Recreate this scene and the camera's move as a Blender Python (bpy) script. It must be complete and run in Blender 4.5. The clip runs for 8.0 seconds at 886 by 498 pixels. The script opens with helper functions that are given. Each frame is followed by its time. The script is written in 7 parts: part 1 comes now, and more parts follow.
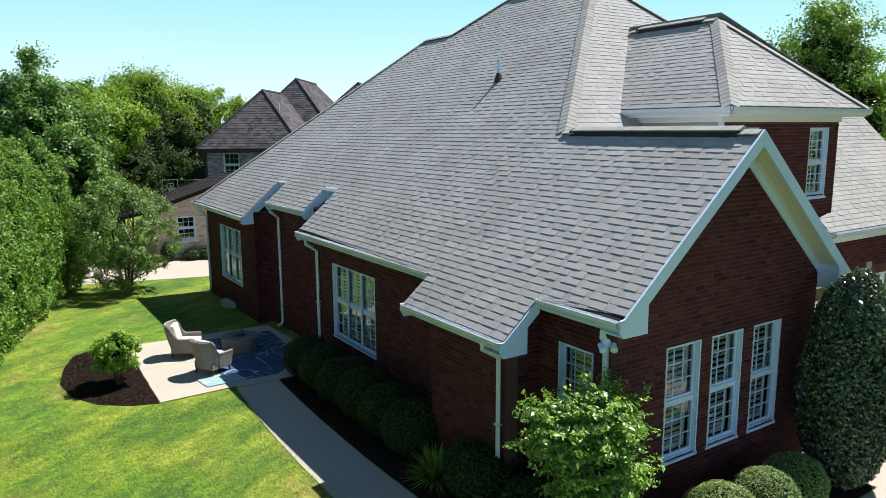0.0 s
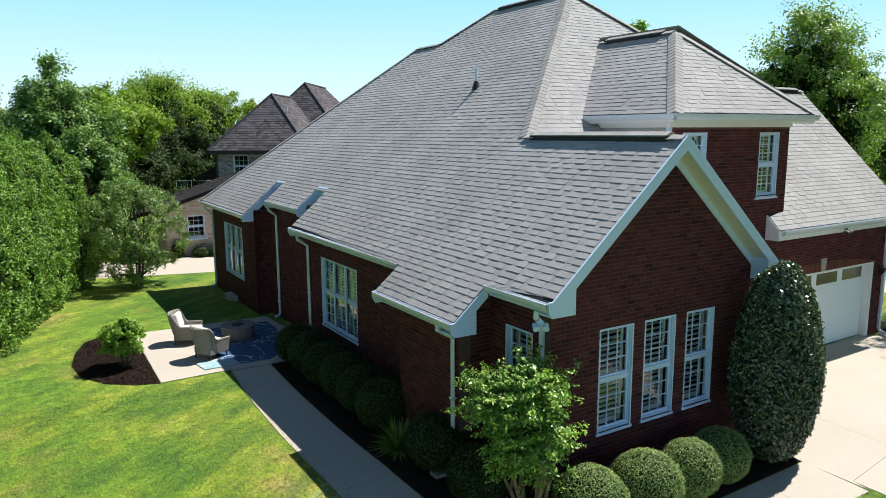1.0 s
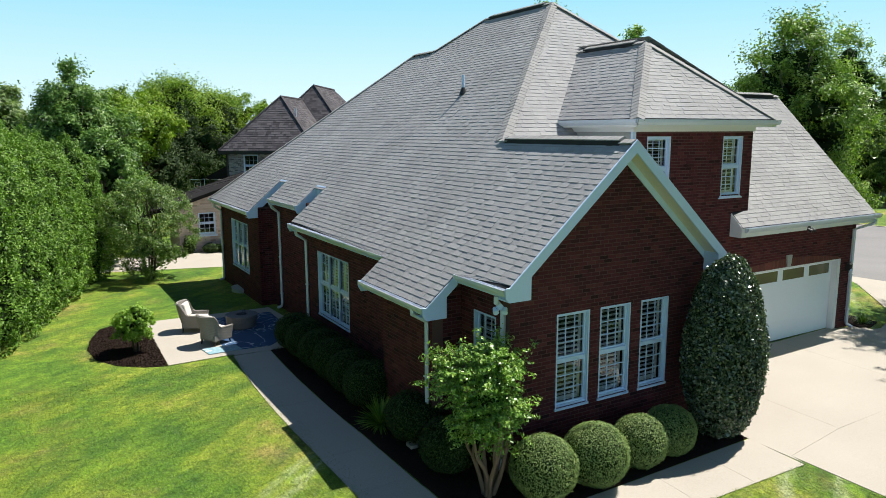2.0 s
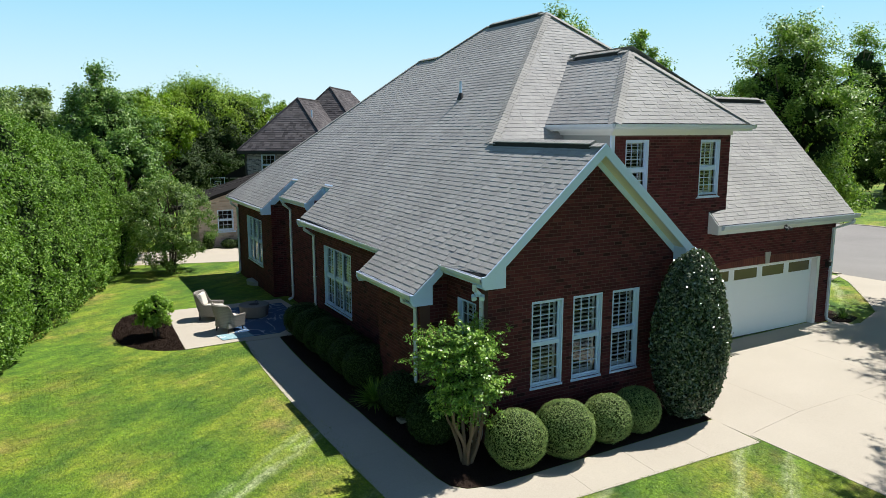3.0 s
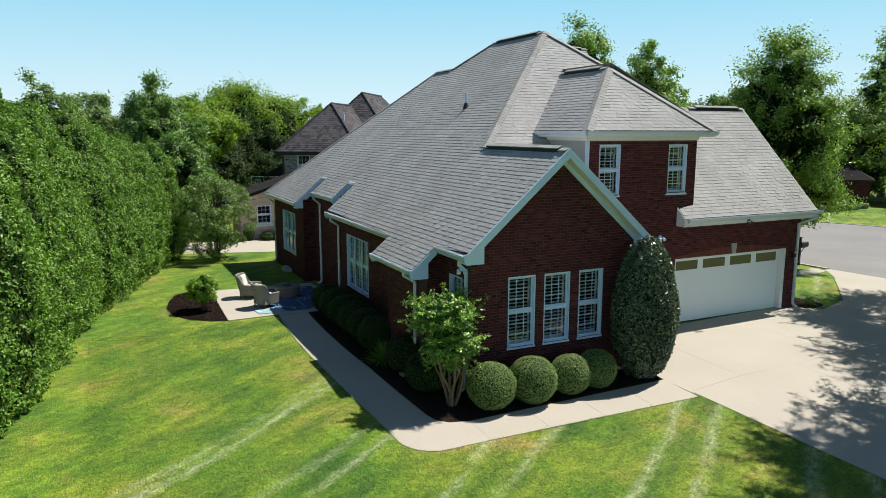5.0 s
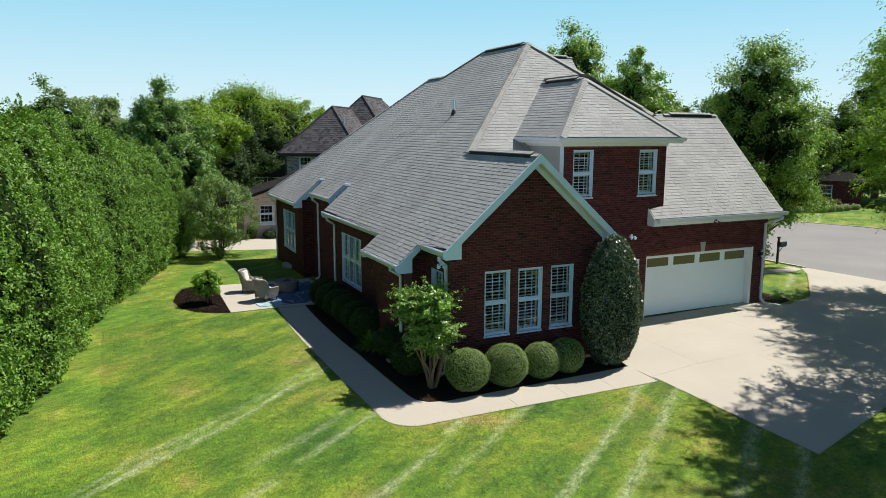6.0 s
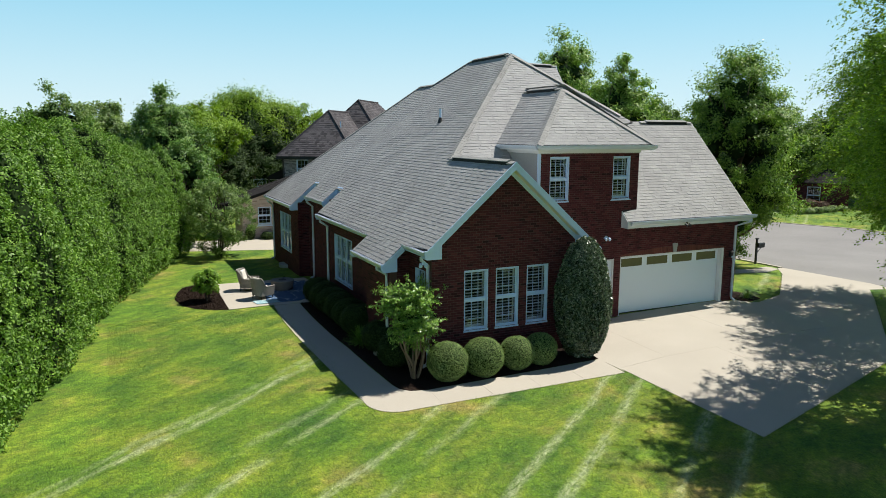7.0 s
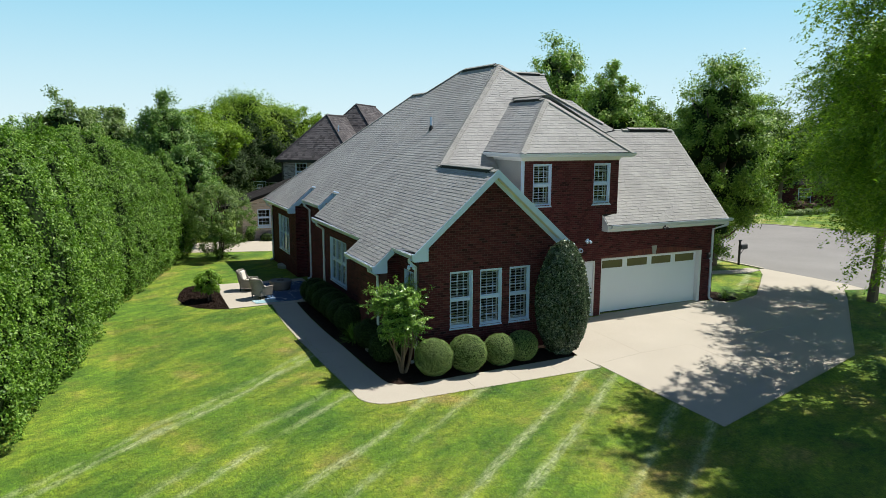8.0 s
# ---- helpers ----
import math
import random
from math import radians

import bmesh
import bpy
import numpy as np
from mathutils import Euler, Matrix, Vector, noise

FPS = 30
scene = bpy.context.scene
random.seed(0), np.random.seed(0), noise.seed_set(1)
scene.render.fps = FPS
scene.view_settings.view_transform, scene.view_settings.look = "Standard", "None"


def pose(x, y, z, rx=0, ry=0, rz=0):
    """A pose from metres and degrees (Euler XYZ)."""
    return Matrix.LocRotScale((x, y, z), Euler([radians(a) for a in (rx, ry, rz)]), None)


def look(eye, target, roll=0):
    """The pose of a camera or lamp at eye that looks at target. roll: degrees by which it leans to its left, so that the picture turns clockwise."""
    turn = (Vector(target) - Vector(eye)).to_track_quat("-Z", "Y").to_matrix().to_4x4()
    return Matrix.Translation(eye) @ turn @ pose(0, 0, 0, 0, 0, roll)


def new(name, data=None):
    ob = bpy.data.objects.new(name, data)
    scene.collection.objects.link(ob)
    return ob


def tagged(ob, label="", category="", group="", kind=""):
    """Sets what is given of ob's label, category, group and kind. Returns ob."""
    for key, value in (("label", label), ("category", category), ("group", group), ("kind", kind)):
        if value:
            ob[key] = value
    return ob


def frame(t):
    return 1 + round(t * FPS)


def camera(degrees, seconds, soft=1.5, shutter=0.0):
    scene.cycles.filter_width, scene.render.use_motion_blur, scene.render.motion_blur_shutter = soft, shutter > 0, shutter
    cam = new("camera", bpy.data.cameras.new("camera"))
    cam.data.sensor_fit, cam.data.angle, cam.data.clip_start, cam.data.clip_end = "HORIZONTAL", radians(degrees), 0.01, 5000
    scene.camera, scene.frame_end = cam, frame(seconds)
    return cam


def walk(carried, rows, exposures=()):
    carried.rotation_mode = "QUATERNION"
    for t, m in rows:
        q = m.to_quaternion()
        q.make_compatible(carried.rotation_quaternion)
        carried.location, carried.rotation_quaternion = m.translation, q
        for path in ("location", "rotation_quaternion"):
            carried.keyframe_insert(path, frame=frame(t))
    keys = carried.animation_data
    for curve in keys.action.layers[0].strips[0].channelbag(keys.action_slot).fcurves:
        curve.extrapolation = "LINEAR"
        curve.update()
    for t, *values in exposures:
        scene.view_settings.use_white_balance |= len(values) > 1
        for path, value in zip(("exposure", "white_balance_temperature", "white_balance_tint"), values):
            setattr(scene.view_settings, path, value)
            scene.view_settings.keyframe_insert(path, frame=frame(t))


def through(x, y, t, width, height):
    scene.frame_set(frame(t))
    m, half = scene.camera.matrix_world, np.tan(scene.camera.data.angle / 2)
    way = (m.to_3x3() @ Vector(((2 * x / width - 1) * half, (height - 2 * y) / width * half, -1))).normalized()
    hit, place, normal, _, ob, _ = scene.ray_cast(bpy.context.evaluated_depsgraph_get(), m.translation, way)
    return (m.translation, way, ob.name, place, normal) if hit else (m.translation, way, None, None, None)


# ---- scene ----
cam = camera(64.56, 8.0, soft=0.7)
PATH = [
    (0, (0.497, 0.606, 6.225), (1.576, 2.256, 5.888), -0.37),
    (0.5, (0.572, -0.255, 6.231), (1.630, 1.409, 5.899), -0.41),
    (1, (0.596, -1.112, 6.272), (1.634, 0.565, 5.941), -0.30),
    (1.5, (0.560, -1.912, 6.304), (1.582, -0.224, 5.974), -0.24),
    (3, (0.436, -4.289, 6.449), (1.389, -2.562, 6.117), -0.04),
    (3.5, (0.262, -5.121, 6.472), (1.182, -3.376, 6.143), -0.03),
    (4, (0.063, -5.993, 6.540), (0.951, -4.233, 6.208), 0.01),
    (4.5, (-0.097, -6.870, 6.563), (0.775, -5.101, 6.232), 0.03),
    (6, (-0.411, -9.657, 6.793), (0.437, -7.876, 6.463), 0.20),
    (6.5, (-0.492, -10.471, 6.967), (0.357, -8.691, 6.635), 0.15),
    (7, (-0.573, -11.251, 7.056), (0.275, -9.469, 6.727), 0.24),
    (7.5, (-0.623, -12.037, 7.245), (0.220, -10.254, 6.914), 0.26),
    (8, (-0.756, -12.652, 7.373), (0.090, -10.870, 7.044), 0.25),
]
walk(cam, [(t, look(eye, target, roll)) for t, eye, target, roll in PATH], exposures=[(0, 0.77, 6350, 11), (4, 0.48, 6450, 9), (8, 0.43, 6500, 8)])

# ---- light ----
SUN = Vector((0.65, 0.055, 1.0)).normalized()
world = bpy.data.worlds.new("sky")
scene.world = world
world.use_nodes = True
wn = world.node_tree
sky = wn.nodes.new("ShaderNodeTexSky")
sky.sky_type = "NISHITA"
sky.sun_disc = False
sky.sun_elevation = math.asin(SUN.z)
sky.sun_rotation = math.atan2(SUN.x, SUN.y)
sky.air_density, sky.dust_density, sky.ozone_density = 1.0, 0.0, 3.0
sky.altitude = 500
# summer haze: pale low down all round the horizon, thinning out overhead
up = wn.nodes.new("ShaderNodeTexCoord")
height = wn.nodes.new("ShaderNodeSeparateXYZ")
wn.links.new(up.outputs["Generated"], height.inputs[0])
tone, veil = wn.nodes.new("ShaderNodeValToRGB"), wn.nodes.new("ShaderNodeValToRGB")
for r, stops in ((tone, ((0.0, (0.76, 0.93, 1.0)), (0.07, (0.62, 0.88, 1.0)), (0.17, (0.39, 0.79, 1.0)))), (veil, ((0.0, (0.95,) * 3), (0.19, (0.8,) * 3), (0.36, (0,) * 3)))):
    r.color_ramp.elements.new(0.5)
    for e, (p, c) in zip(r.color_ramp.elements, stops):
        e.position, e.color = p, (*c, 1)
    wn.links.new(height.outputs["Z"], r.inputs[0])
gain = wn.nodes.new("ShaderNodeMix")
gain.data_type, gain.blend_type = "RGBA", "MULTIPLY"
gain.inputs["Factor"].default_value = 1.0
gain.inputs["B"].default_value = (11.9, 11.9, 11.9, 1)
wn.links.new(tone.outputs[0], gain.inputs["A"])
haze = wn.nodes.new("ShaderNodeMix")
haze.data_type = "RGBA"
wn.links.new(veil.outputs[0], haze.inputs["Factor"])
wn.links.new(sky.outputs[0], haze.inputs["A"])
wn.links.new(gain.outputs["Result"], haze.inputs["B"])
wn.links.new(haze.outputs["Result"], wn.nodes["Background"].inputs[0])
wn.nodes["Background"].inputs[1].default_value = 0.062
sun = bpy.data.lights.new("sun", "SUN")
sun.energy, sun.angle, sun.color = 5.0, radians(0.53), (1.0, 0.95, 0.87)
new("sun", sun).matrix_world = look(SUN * 100, (0, 0, 0))

# ---- materials ----
def nodes_of(name, rough=0.8, metal=0.0):
    m = bpy.data.materials.new(name)
    m.use_nodes = True
    nt = m.node_tree
    b = nt.nodes["Principled BSDF"]
    b.inputs["Roughness"].default_value = rough
    b.inputs["Metallic"].default_value = metal
    return m, nt, b


def tex(nt, scale, detail=4.0, kind="noise", stretch=None, rough=0.6):
    co = nt.nodes.new("ShaderNodeTexCoord")
    mp = nt.nodes.new("ShaderNodeMapping")
    nt.links.new(co.outputs["Object"], mp.inputs[0])
    if stretch:
        mp.inputs["Scale"].default_value = stretch
    if kind == "noise":
        t = nt.nodes.new("ShaderNodeTexNoise")
        t.inputs["Detail"].default_value = detail
        t.inputs["Roughness"].default_value = rough
    else:
        t = nt.nodes.new("ShaderNodeTexVoronoi")
    t.inputs["Scale"].default_value = scale
    nt.links.new(mp.outputs[0], t.inputs["Vector"])
    return t.outputs[0]


def ramp(nt, fac, stops):
    r = nt.nodes.new("ShaderNodeValToRGB")
    while len(r.color_ramp.elements) < len(stops):
        r.color_ramp.elements.new(0.5)
    for e, (p, c) in zip(r.color_ramp.elements, stops):
        e.position, e.color = p, (*c, 1)
    nt.links.new(fac, r.inputs[0])
    return r.outputs[0]


def mix(nt, fac, a, b, mode="MIX"):
    m = nt.nodes.new("ShaderNodeMix")
    m.data_type, m.blend_type = "RGBA", mode
    for sock, v in ((m.inputs["Factor"], fac), (m.inputs["A"], a), (m.inputs["B"], b)):
        if isinstance(v, (int, float)):
            sock.default_value = v
        elif isinstance(v, tuple):
            sock.default_value = (*v, 1)
        else:
            nt.links.new(v, sock)
    return m.outputs["Result"]


def bump(nt, b, height, strength, distance=0.01):
    n = nt.nodes.new("ShaderNodeBump")
    n.inputs["Strength"].default_value = strength
    n.inputs["Distance"].default_value = distance
    nt.links.new(height, n.inputs["Height"])
    nt.links.new(n.outputs[0], b.inputs["Normal"])


def island(nt):
    return nt.nodes.new("ShaderNodeNewGeometry").outputs["Random Per Island"]


def mottled(name, lo, hi, scale=3.0, grain=60.0, rough=0.8, bumps=0.25, dist=0.004, metal=0.0, stain=0.25):
    """Two scales of tone between lo and hi, with a fine relief."""
    m, nt, b = nodes_of(name, rough, metal)
    big = tex(nt, scale, 5)
    fine = tex(nt, grain, 3)
    c = mix(nt, big, lo, hi)
    c = mix(nt, stain, c, ramp(nt, fine, [(0.3, (0.45, 0.45, 0.45)), (0.7, (1.15, 1.15, 1.15))]), "MULTIPLY")
    nt.links.new(c, b.inputs["Base Color"])
    bump(nt, b, fine, bumps, dist)
    return m


def varied(name, stops, scale=2.0, grain=90.0, rough=0.9, bumps=0.4, dist=0.004, big_amt=0.35):
    """Each joined piece takes its own tone from stops, with stains over many pieces."""
    m, nt, b = nodes_of(name, rough)
    c = ramp(nt, island(nt), stops)
    big = tex(nt, scale, 5)
    fine = tex(nt, grain, 3)
    c = mix(nt, big_amt, c, ramp(nt, big, [(0.3, (0.6, 0.6, 0.6)), (0.7, (1.25, 1.25, 1.25))]), "MULTIPLY")
    c = mix(nt, 0.35, c, ramp(nt, fine, [(0.3, (0.5, 0.5, 0.5)), (0.7, (1.3, 1.3, 1.3))]), "MULTIPLY")
    nt.links.new(c, b.inputs["Base Color"])
    bump(nt, b, fine, bumps, dist)
    return m


def piece(name, stops, grain=90.0, rough=0.9):
    """The same for pieces that are objects of their own."""
    m, nt, b = nodes_of(name, rough)
    c = ramp(nt, nt.nodes.new("ShaderNodeObjectInfo").outputs["Random"], stops)
    fine = tex(nt, grain, 3)
    c = mix(nt, 0.35, c, ramp(nt, fine, [(0.3, (0.5, 0.5, 0.5)), (0.7, (1.3, 1.3, 1.3))]), "MULTIPLY")
    nt.links.new(c, b.inputs["Base Color"])
    bump(nt, b, fine, 0.4, 0.004)
    return m


SHINGLE = [(0.0, (0.305, 0.301, 0.30)), (0.15, (0.335, 0.331, 0.328)), (0.5, (0.347, 0.343, 0.34)), (0.85, (0.359, 0.354, 0.35)), (1.0, (0.385, 0.379, 0.372))]
BRICK = [(0.0, (0.034, 0.012, 0.013)), (0.05, (0.045, 0.014, 0.016)), (0.1, (0.066, 0.018, 0.02)), (0.5, (0.09, 0.022, 0.025)), (0.85, (0.11, 0.027, 0.03)), (1.0, (0.135, 0.04, 0.04))]
M = {}
M["shingle"] = varied("shingle", SHINGLE, 0.6, 140, 0.95, 0.6, 0.004, 0.4)
M["shingle_piece"] = piece("shingle_piece", SHINGLE, 140, 0.95)
M["cap"] = varied("ridge_cap", [(0, (0.29, 0.285, 0.275)), (1, (0.35, 0.34, 0.325))], 0.8, 140, 0.95, 0.5)
M["deck"] = mottled("roof_felt", (0.03, 0.03, 0.03), (0.05, 0.05, 0.05))
M["brick"] = varied("brick", BRICK, 0.7, 120, 0.85, 0.5, 0.003, 0.3)
M["brick_piece"] = piece("brick_piece", BRICK, 120, 0.85)
M["soldier"] = varied("soldier_brick", [(0, (0.12, 0.034, 0.026)), (1, (0.18, 0.052, 0.036))], 0.7, 120, 0.85)
M["mortar"] = mottled("mortar", (0.115, 0.062, 0.056), (0.16, 0.09, 0.082), 2, 80, 0.95)
# white paint; the skylight's blue is put into this colour
M["trim"] = mottled("sky_tinted_trim", (0.565, 0.70, 0.915), (0.625, 0.76, 0.945), 1.5, 40, 0.45, 0.05, 0.001, 0, 0.06)
M["white"] = mottled("white_paint", (0.72, 0.73, 0.73), (0.82, 0.83, 0.83), 1.5, 40, 0.45, 0.05, 0.001, 0, 0.06)
# bluer than the bare metal, for skylight the shaded eaves lack
M["gutter"] = mottled("gutter_metal", (0.60, 0.66, 0.74), (0.70, 0.75, 0.82), 1.0, 25, 0.35, 0.05, 0.001, 0, 0.12)
M["soffit"] = mottled("soffit_cream", (0.66, 0.64, 0.58), (0.74, 0.72, 0.65), 1.5, 30, 0.6, 0.05, 0.001, 0, 0.1)
M["siding"] = mottled("grey_siding", (0.36, 0.36, 0.34), (0.44, 0.44, 0.41), 1.2, 50, 0.7)
M["concrete"] = mottled("concrete", (0.39, 0.35, 0.29), (0.48, 0.435, 0.365), 0.5, 35, 0.9, 0.2, 0.003, 0, 0.2)
M["asphalt"] = mottled("asphalt", (0.185, 0.178, 0.172), (0.29, 0.278, 0.268), 0.22, 30, 0.95, 0.25, 0.004, 0, 0.4)
M["mulch"] = mottled("mulch", (0.026, 0.017, 0.013), (0.058, 0.038, 0.029), 4, 70, 1.0, 1.0, 0.03, 0, 0.6)
M["bark"] = mottled("bark", (0.14, 0.10, 0.07), (0.24, 0.18, 0.13), 3, 30, 0.9, 0.6, 0.01)
M["bark_dark"] = mottled("bark_dark", (0.05, 0.037, 0.028), (0.10, 0.075, 0.056), 3, 30, 0.9, 0.6, 0.01)
M["bark_tan"] = mottled("bark_tan", (0.14, 0.095, 0.06), (0.25, 0.175, 0.115), 5, 40, 0.7, 0.3, 0.005)
M["garage_white"] = mottled("garage_door_paint", (0.78, 0.84, 0.90), (0.83, 0.88, 0.93), 0.8, 30, 0.5, 0.05, 0.001, 0, 0.05)
# near-black that stands in for the unlit rooms behind the windows
M["dark"] = mottled("unlit_room", (0.02, 0.02, 0.022), (0.03, 0.03, 0.03))
M["black"] = mottled("black_metal", (0.015, 0.015, 0.016), (0.03, 0.03, 0.03), 3, 40, 0.5)
M["shutter"] = mottled("shutter_white", (0.78, 0.79, 0.80), (0.84, 0.85, 0.85), 2, 30, 0.5, 0.03, 0.001, 0, 0.05)
M["pale_brick"] = varied("pale_brick", [(0, (0.33, 0.25, 0.21)), (0.15, (0.52, 0.40, 0.34)), (1, (0.66, 0.53, 0.46))], 0.5, 100, 0.9)
M["slate_brick"] = varied("grey_brick", [(0, (0.10, 0.095, 0.125)), (0.4, (0.26, 0.25, 0.31)), (1, (0.50, 0.47, 0.53))], 0.5, 100, 0.9)
M["black_shingle"] = varied("black_shingle", [(0, (0.018, 0.017, 0.018)), (1, (0.04, 0.037, 0.037))], 0.5, 100, 0.95)
M["dark_shingle"] = varied("dark_shingle", [(0, (0.06, 0.055, 0.06)), (1, (0.13, 0.12, 0.125))], 0.5, 100, 0.95)


for nm, shine in (("brick", 0.18), ("brick_piece", 0.18), ("mortar", 0.15), ("black_shingle", 0.08), ("dark_shingle", 0.15)):
    M[nm].node_tree.nodes["Principled BSDF"].inputs["Specular IOR Level"].default_value = shine


def glass_mat():
    m, nt, b = nodes_of("window_glass", 0.02)
    b.inputs["Base Color"].default_value = (0.9, 0.95, 0.97, 1)
    b.inputs["Transmission Weight"].default_value = 1.0
    b.inputs["IOR"].default_value = 1.45
    return m


M["glass"] = glass_mat()


def leaf_mat(name, stops, rough=0.5, spec=0.25, through=0.3):
    m, nt, b = nodes_of(name, rough)
    c = ramp(nt, island(nt), stops)
    big = tex(nt, 0.7, 3)
    c = mix(nt, 0.45, c, ramp(nt, big, [(0.3, (0.65, 0.7, 0.6)), (0.7, (1.25, 1.2, 1.1))]), "MULTIPLY")
    nt.links.new(c, b.inputs["Base Color"])
    b.inputs["Specular IOR Level"].default_value = spec
    tr = nt.nodes.new("ShaderNodeBsdfTranslucent")
    nt.links.new(mix(nt, 1.0, c, (1.0, 1.15, 0.5), "MULTIPLY"), tr.inputs[0])
    ms = nt.nodes.new("ShaderNodeMixShader")
    ms.inputs[0].default_value = through
    nt.links.new(b.outputs[0], ms.inputs[1])
    nt.links.new(tr.outputs[0], ms.inputs[2])
    nt.links.new(ms.outputs[0], nt.nodes["Material Output"].inputs[0])
    return m


M["leaf_hedge"] = leaf_mat("leaf_hedge", [(0, (0.05, 0.115, 0.014)), (0.55, (0.135, 0.265, 0.03)), (0.9, (0.215, 0.365, 0.055)), (1, (0.28, 0.42, 0.10))], 0.5, 0.3, 0.25)
M["leaf_box"] = leaf_mat("leaf_box", [(0, (0.115, 0.189, 0.057)), (0.6, (0.209, 0.304, 0.097)), (1, (0.378, 0.466, 0.176))], 0.5, 0.25, 0.18)
M["leaf_holly"] = leaf_mat("leaf_holly", [(0, (0.03, 0.055, 0.025)), (0.6, (0.065, 0.108, 0.05)), (1, (0.21, 0.265, 0.165))], 0.27, 0.95, 0.12)
M["leaf_bright"] = leaf_mat("leaf_bright", [(0, (0.15, 0.27, 0.03)), (0.6, (0.25, 0.42, 0.06)), (1, (0.4, 0.55, 0.11))], 0.45, 0.3, 0.35)
M["leaf_crape"] = leaf_mat("leaf_crape", [(0, (0.088, 0.188, 0.025)), (0.6, (0.213, 0.388, 0.056)), (1, (0.525, 0.700, 0.175))], 0.32, 0.55, 0.25)
M["leaf_lime"] = leaf_mat("leaf_lime", [(0, (0.12, 0.21, 0.014)), (0.6, (0.23, 0.36, 0.026)), (1, (0.36, 0.50, 0.06))], 0.5, 0.25, 0.34)
M["leaf_birch"] = leaf_mat("leaf_birch", [(0, (0.10, 0.19, 0.016)), (0.6, (0.20, 0.34, 0.03)), (1, (0.36, 0.5, 0.07))], 0.5, 0.25, 0.42)
M["leaf_deep"] = leaf_mat("leaf_deep", [(0, (0.07, 0.15, 0.035)), (0.6, (0.15, 0.27, 0.06)), (1, (0.29, 0.43, 0.125))], 0.45, 0.3, 0.32)
# shade of the side shrubs and copse is put into this leaf colour
M["leaf_dark_shade"] = leaf_mat("leaf_dark_shade", [(0, (0.02, 0.04, 0.012)), (0.6, (0.045, 0.08, 0.022)), (1, (0.09, 0.14, 0.04))], 0.6, 0.2, 0.12)
M["leaf_airy"] = leaf_mat("leaf_airy", [(0, (0.075, 0.14, 0.03)), (0.6, (0.15, 0.25, 0.055)), (1, (0.36, 0.46, 0.16))], 0.4, 0.45, 0.3)
M["leaf_maple"] = leaf_mat("leaf_maple", [(0, (0.090, 0.180, 0.026)), (0.6, (0.210, 0.354, 0.050)), (1, (0.456, 0.600, 0.144))], 0.45, 0.35, 0.3)
M["leaf_grey"] = leaf_mat("leaf_grey", [(0, (0.12, 0.19, 0.07)), (0.6, (0.22, 0.31, 0.115)), (1, (0.34, 0.44, 0.19))], 0.5, 0.3, 0.4)
M["leaf_young"] = leaf_mat("leaf_young", [(0, (0.06, 0.115, 0.022)), (0.6, (0.12, 0.21, 0.04)), (1, (0.27, 0.37, 0.09))], 0.55, 0.18, 0.28)
M["leaf_pale"] = leaf_mat("leaf_pale", [(0, (0.20, 0.28, 0.11)), (0.6, (0.34, 0.42, 0.19)), (1, (0.55, 0.6, 0.36))], 0.6, 0.2, 0.2)
M["leaf_red"] = leaf_mat("leaf_red", [(0, (0.05, 0.02, 0.014)), (0.6, (0.12, 0.055, 0.035)), (1, (0.2, 0.11, 0.06))], 0.55, 0.25, 0.15)
# near-black filler inside foliage, where only shade would be
M["crown_shade"] = mottled("crown_shade", (0.012, 0.026, 0.008), (0.026, 0.052, 0.015), 1.5, 8, 1.0)
M["core_shade"] = mottled("core_shade", (0.008, 0.017, 0.004), (0.018, 0.036, 0.008), 3, 20, 1.0)


for dull in ("core_shade", "crown_shade", "mulch", "deck"):
    M[dull].node_tree.nodes["Principled BSDF"].inputs["Specular IOR Level"].default_value = 0.1

STREAKS = ((-7.66, 0.85), (-6.65, 0.90), (-4.56, 0.95), (-3.56, 0.95), (-1.30, 0.60), (-0.24, 0.85), (1.85, 0.80), (2.54, 0.50), (4.65, 0.90), (5.00, 0.60))


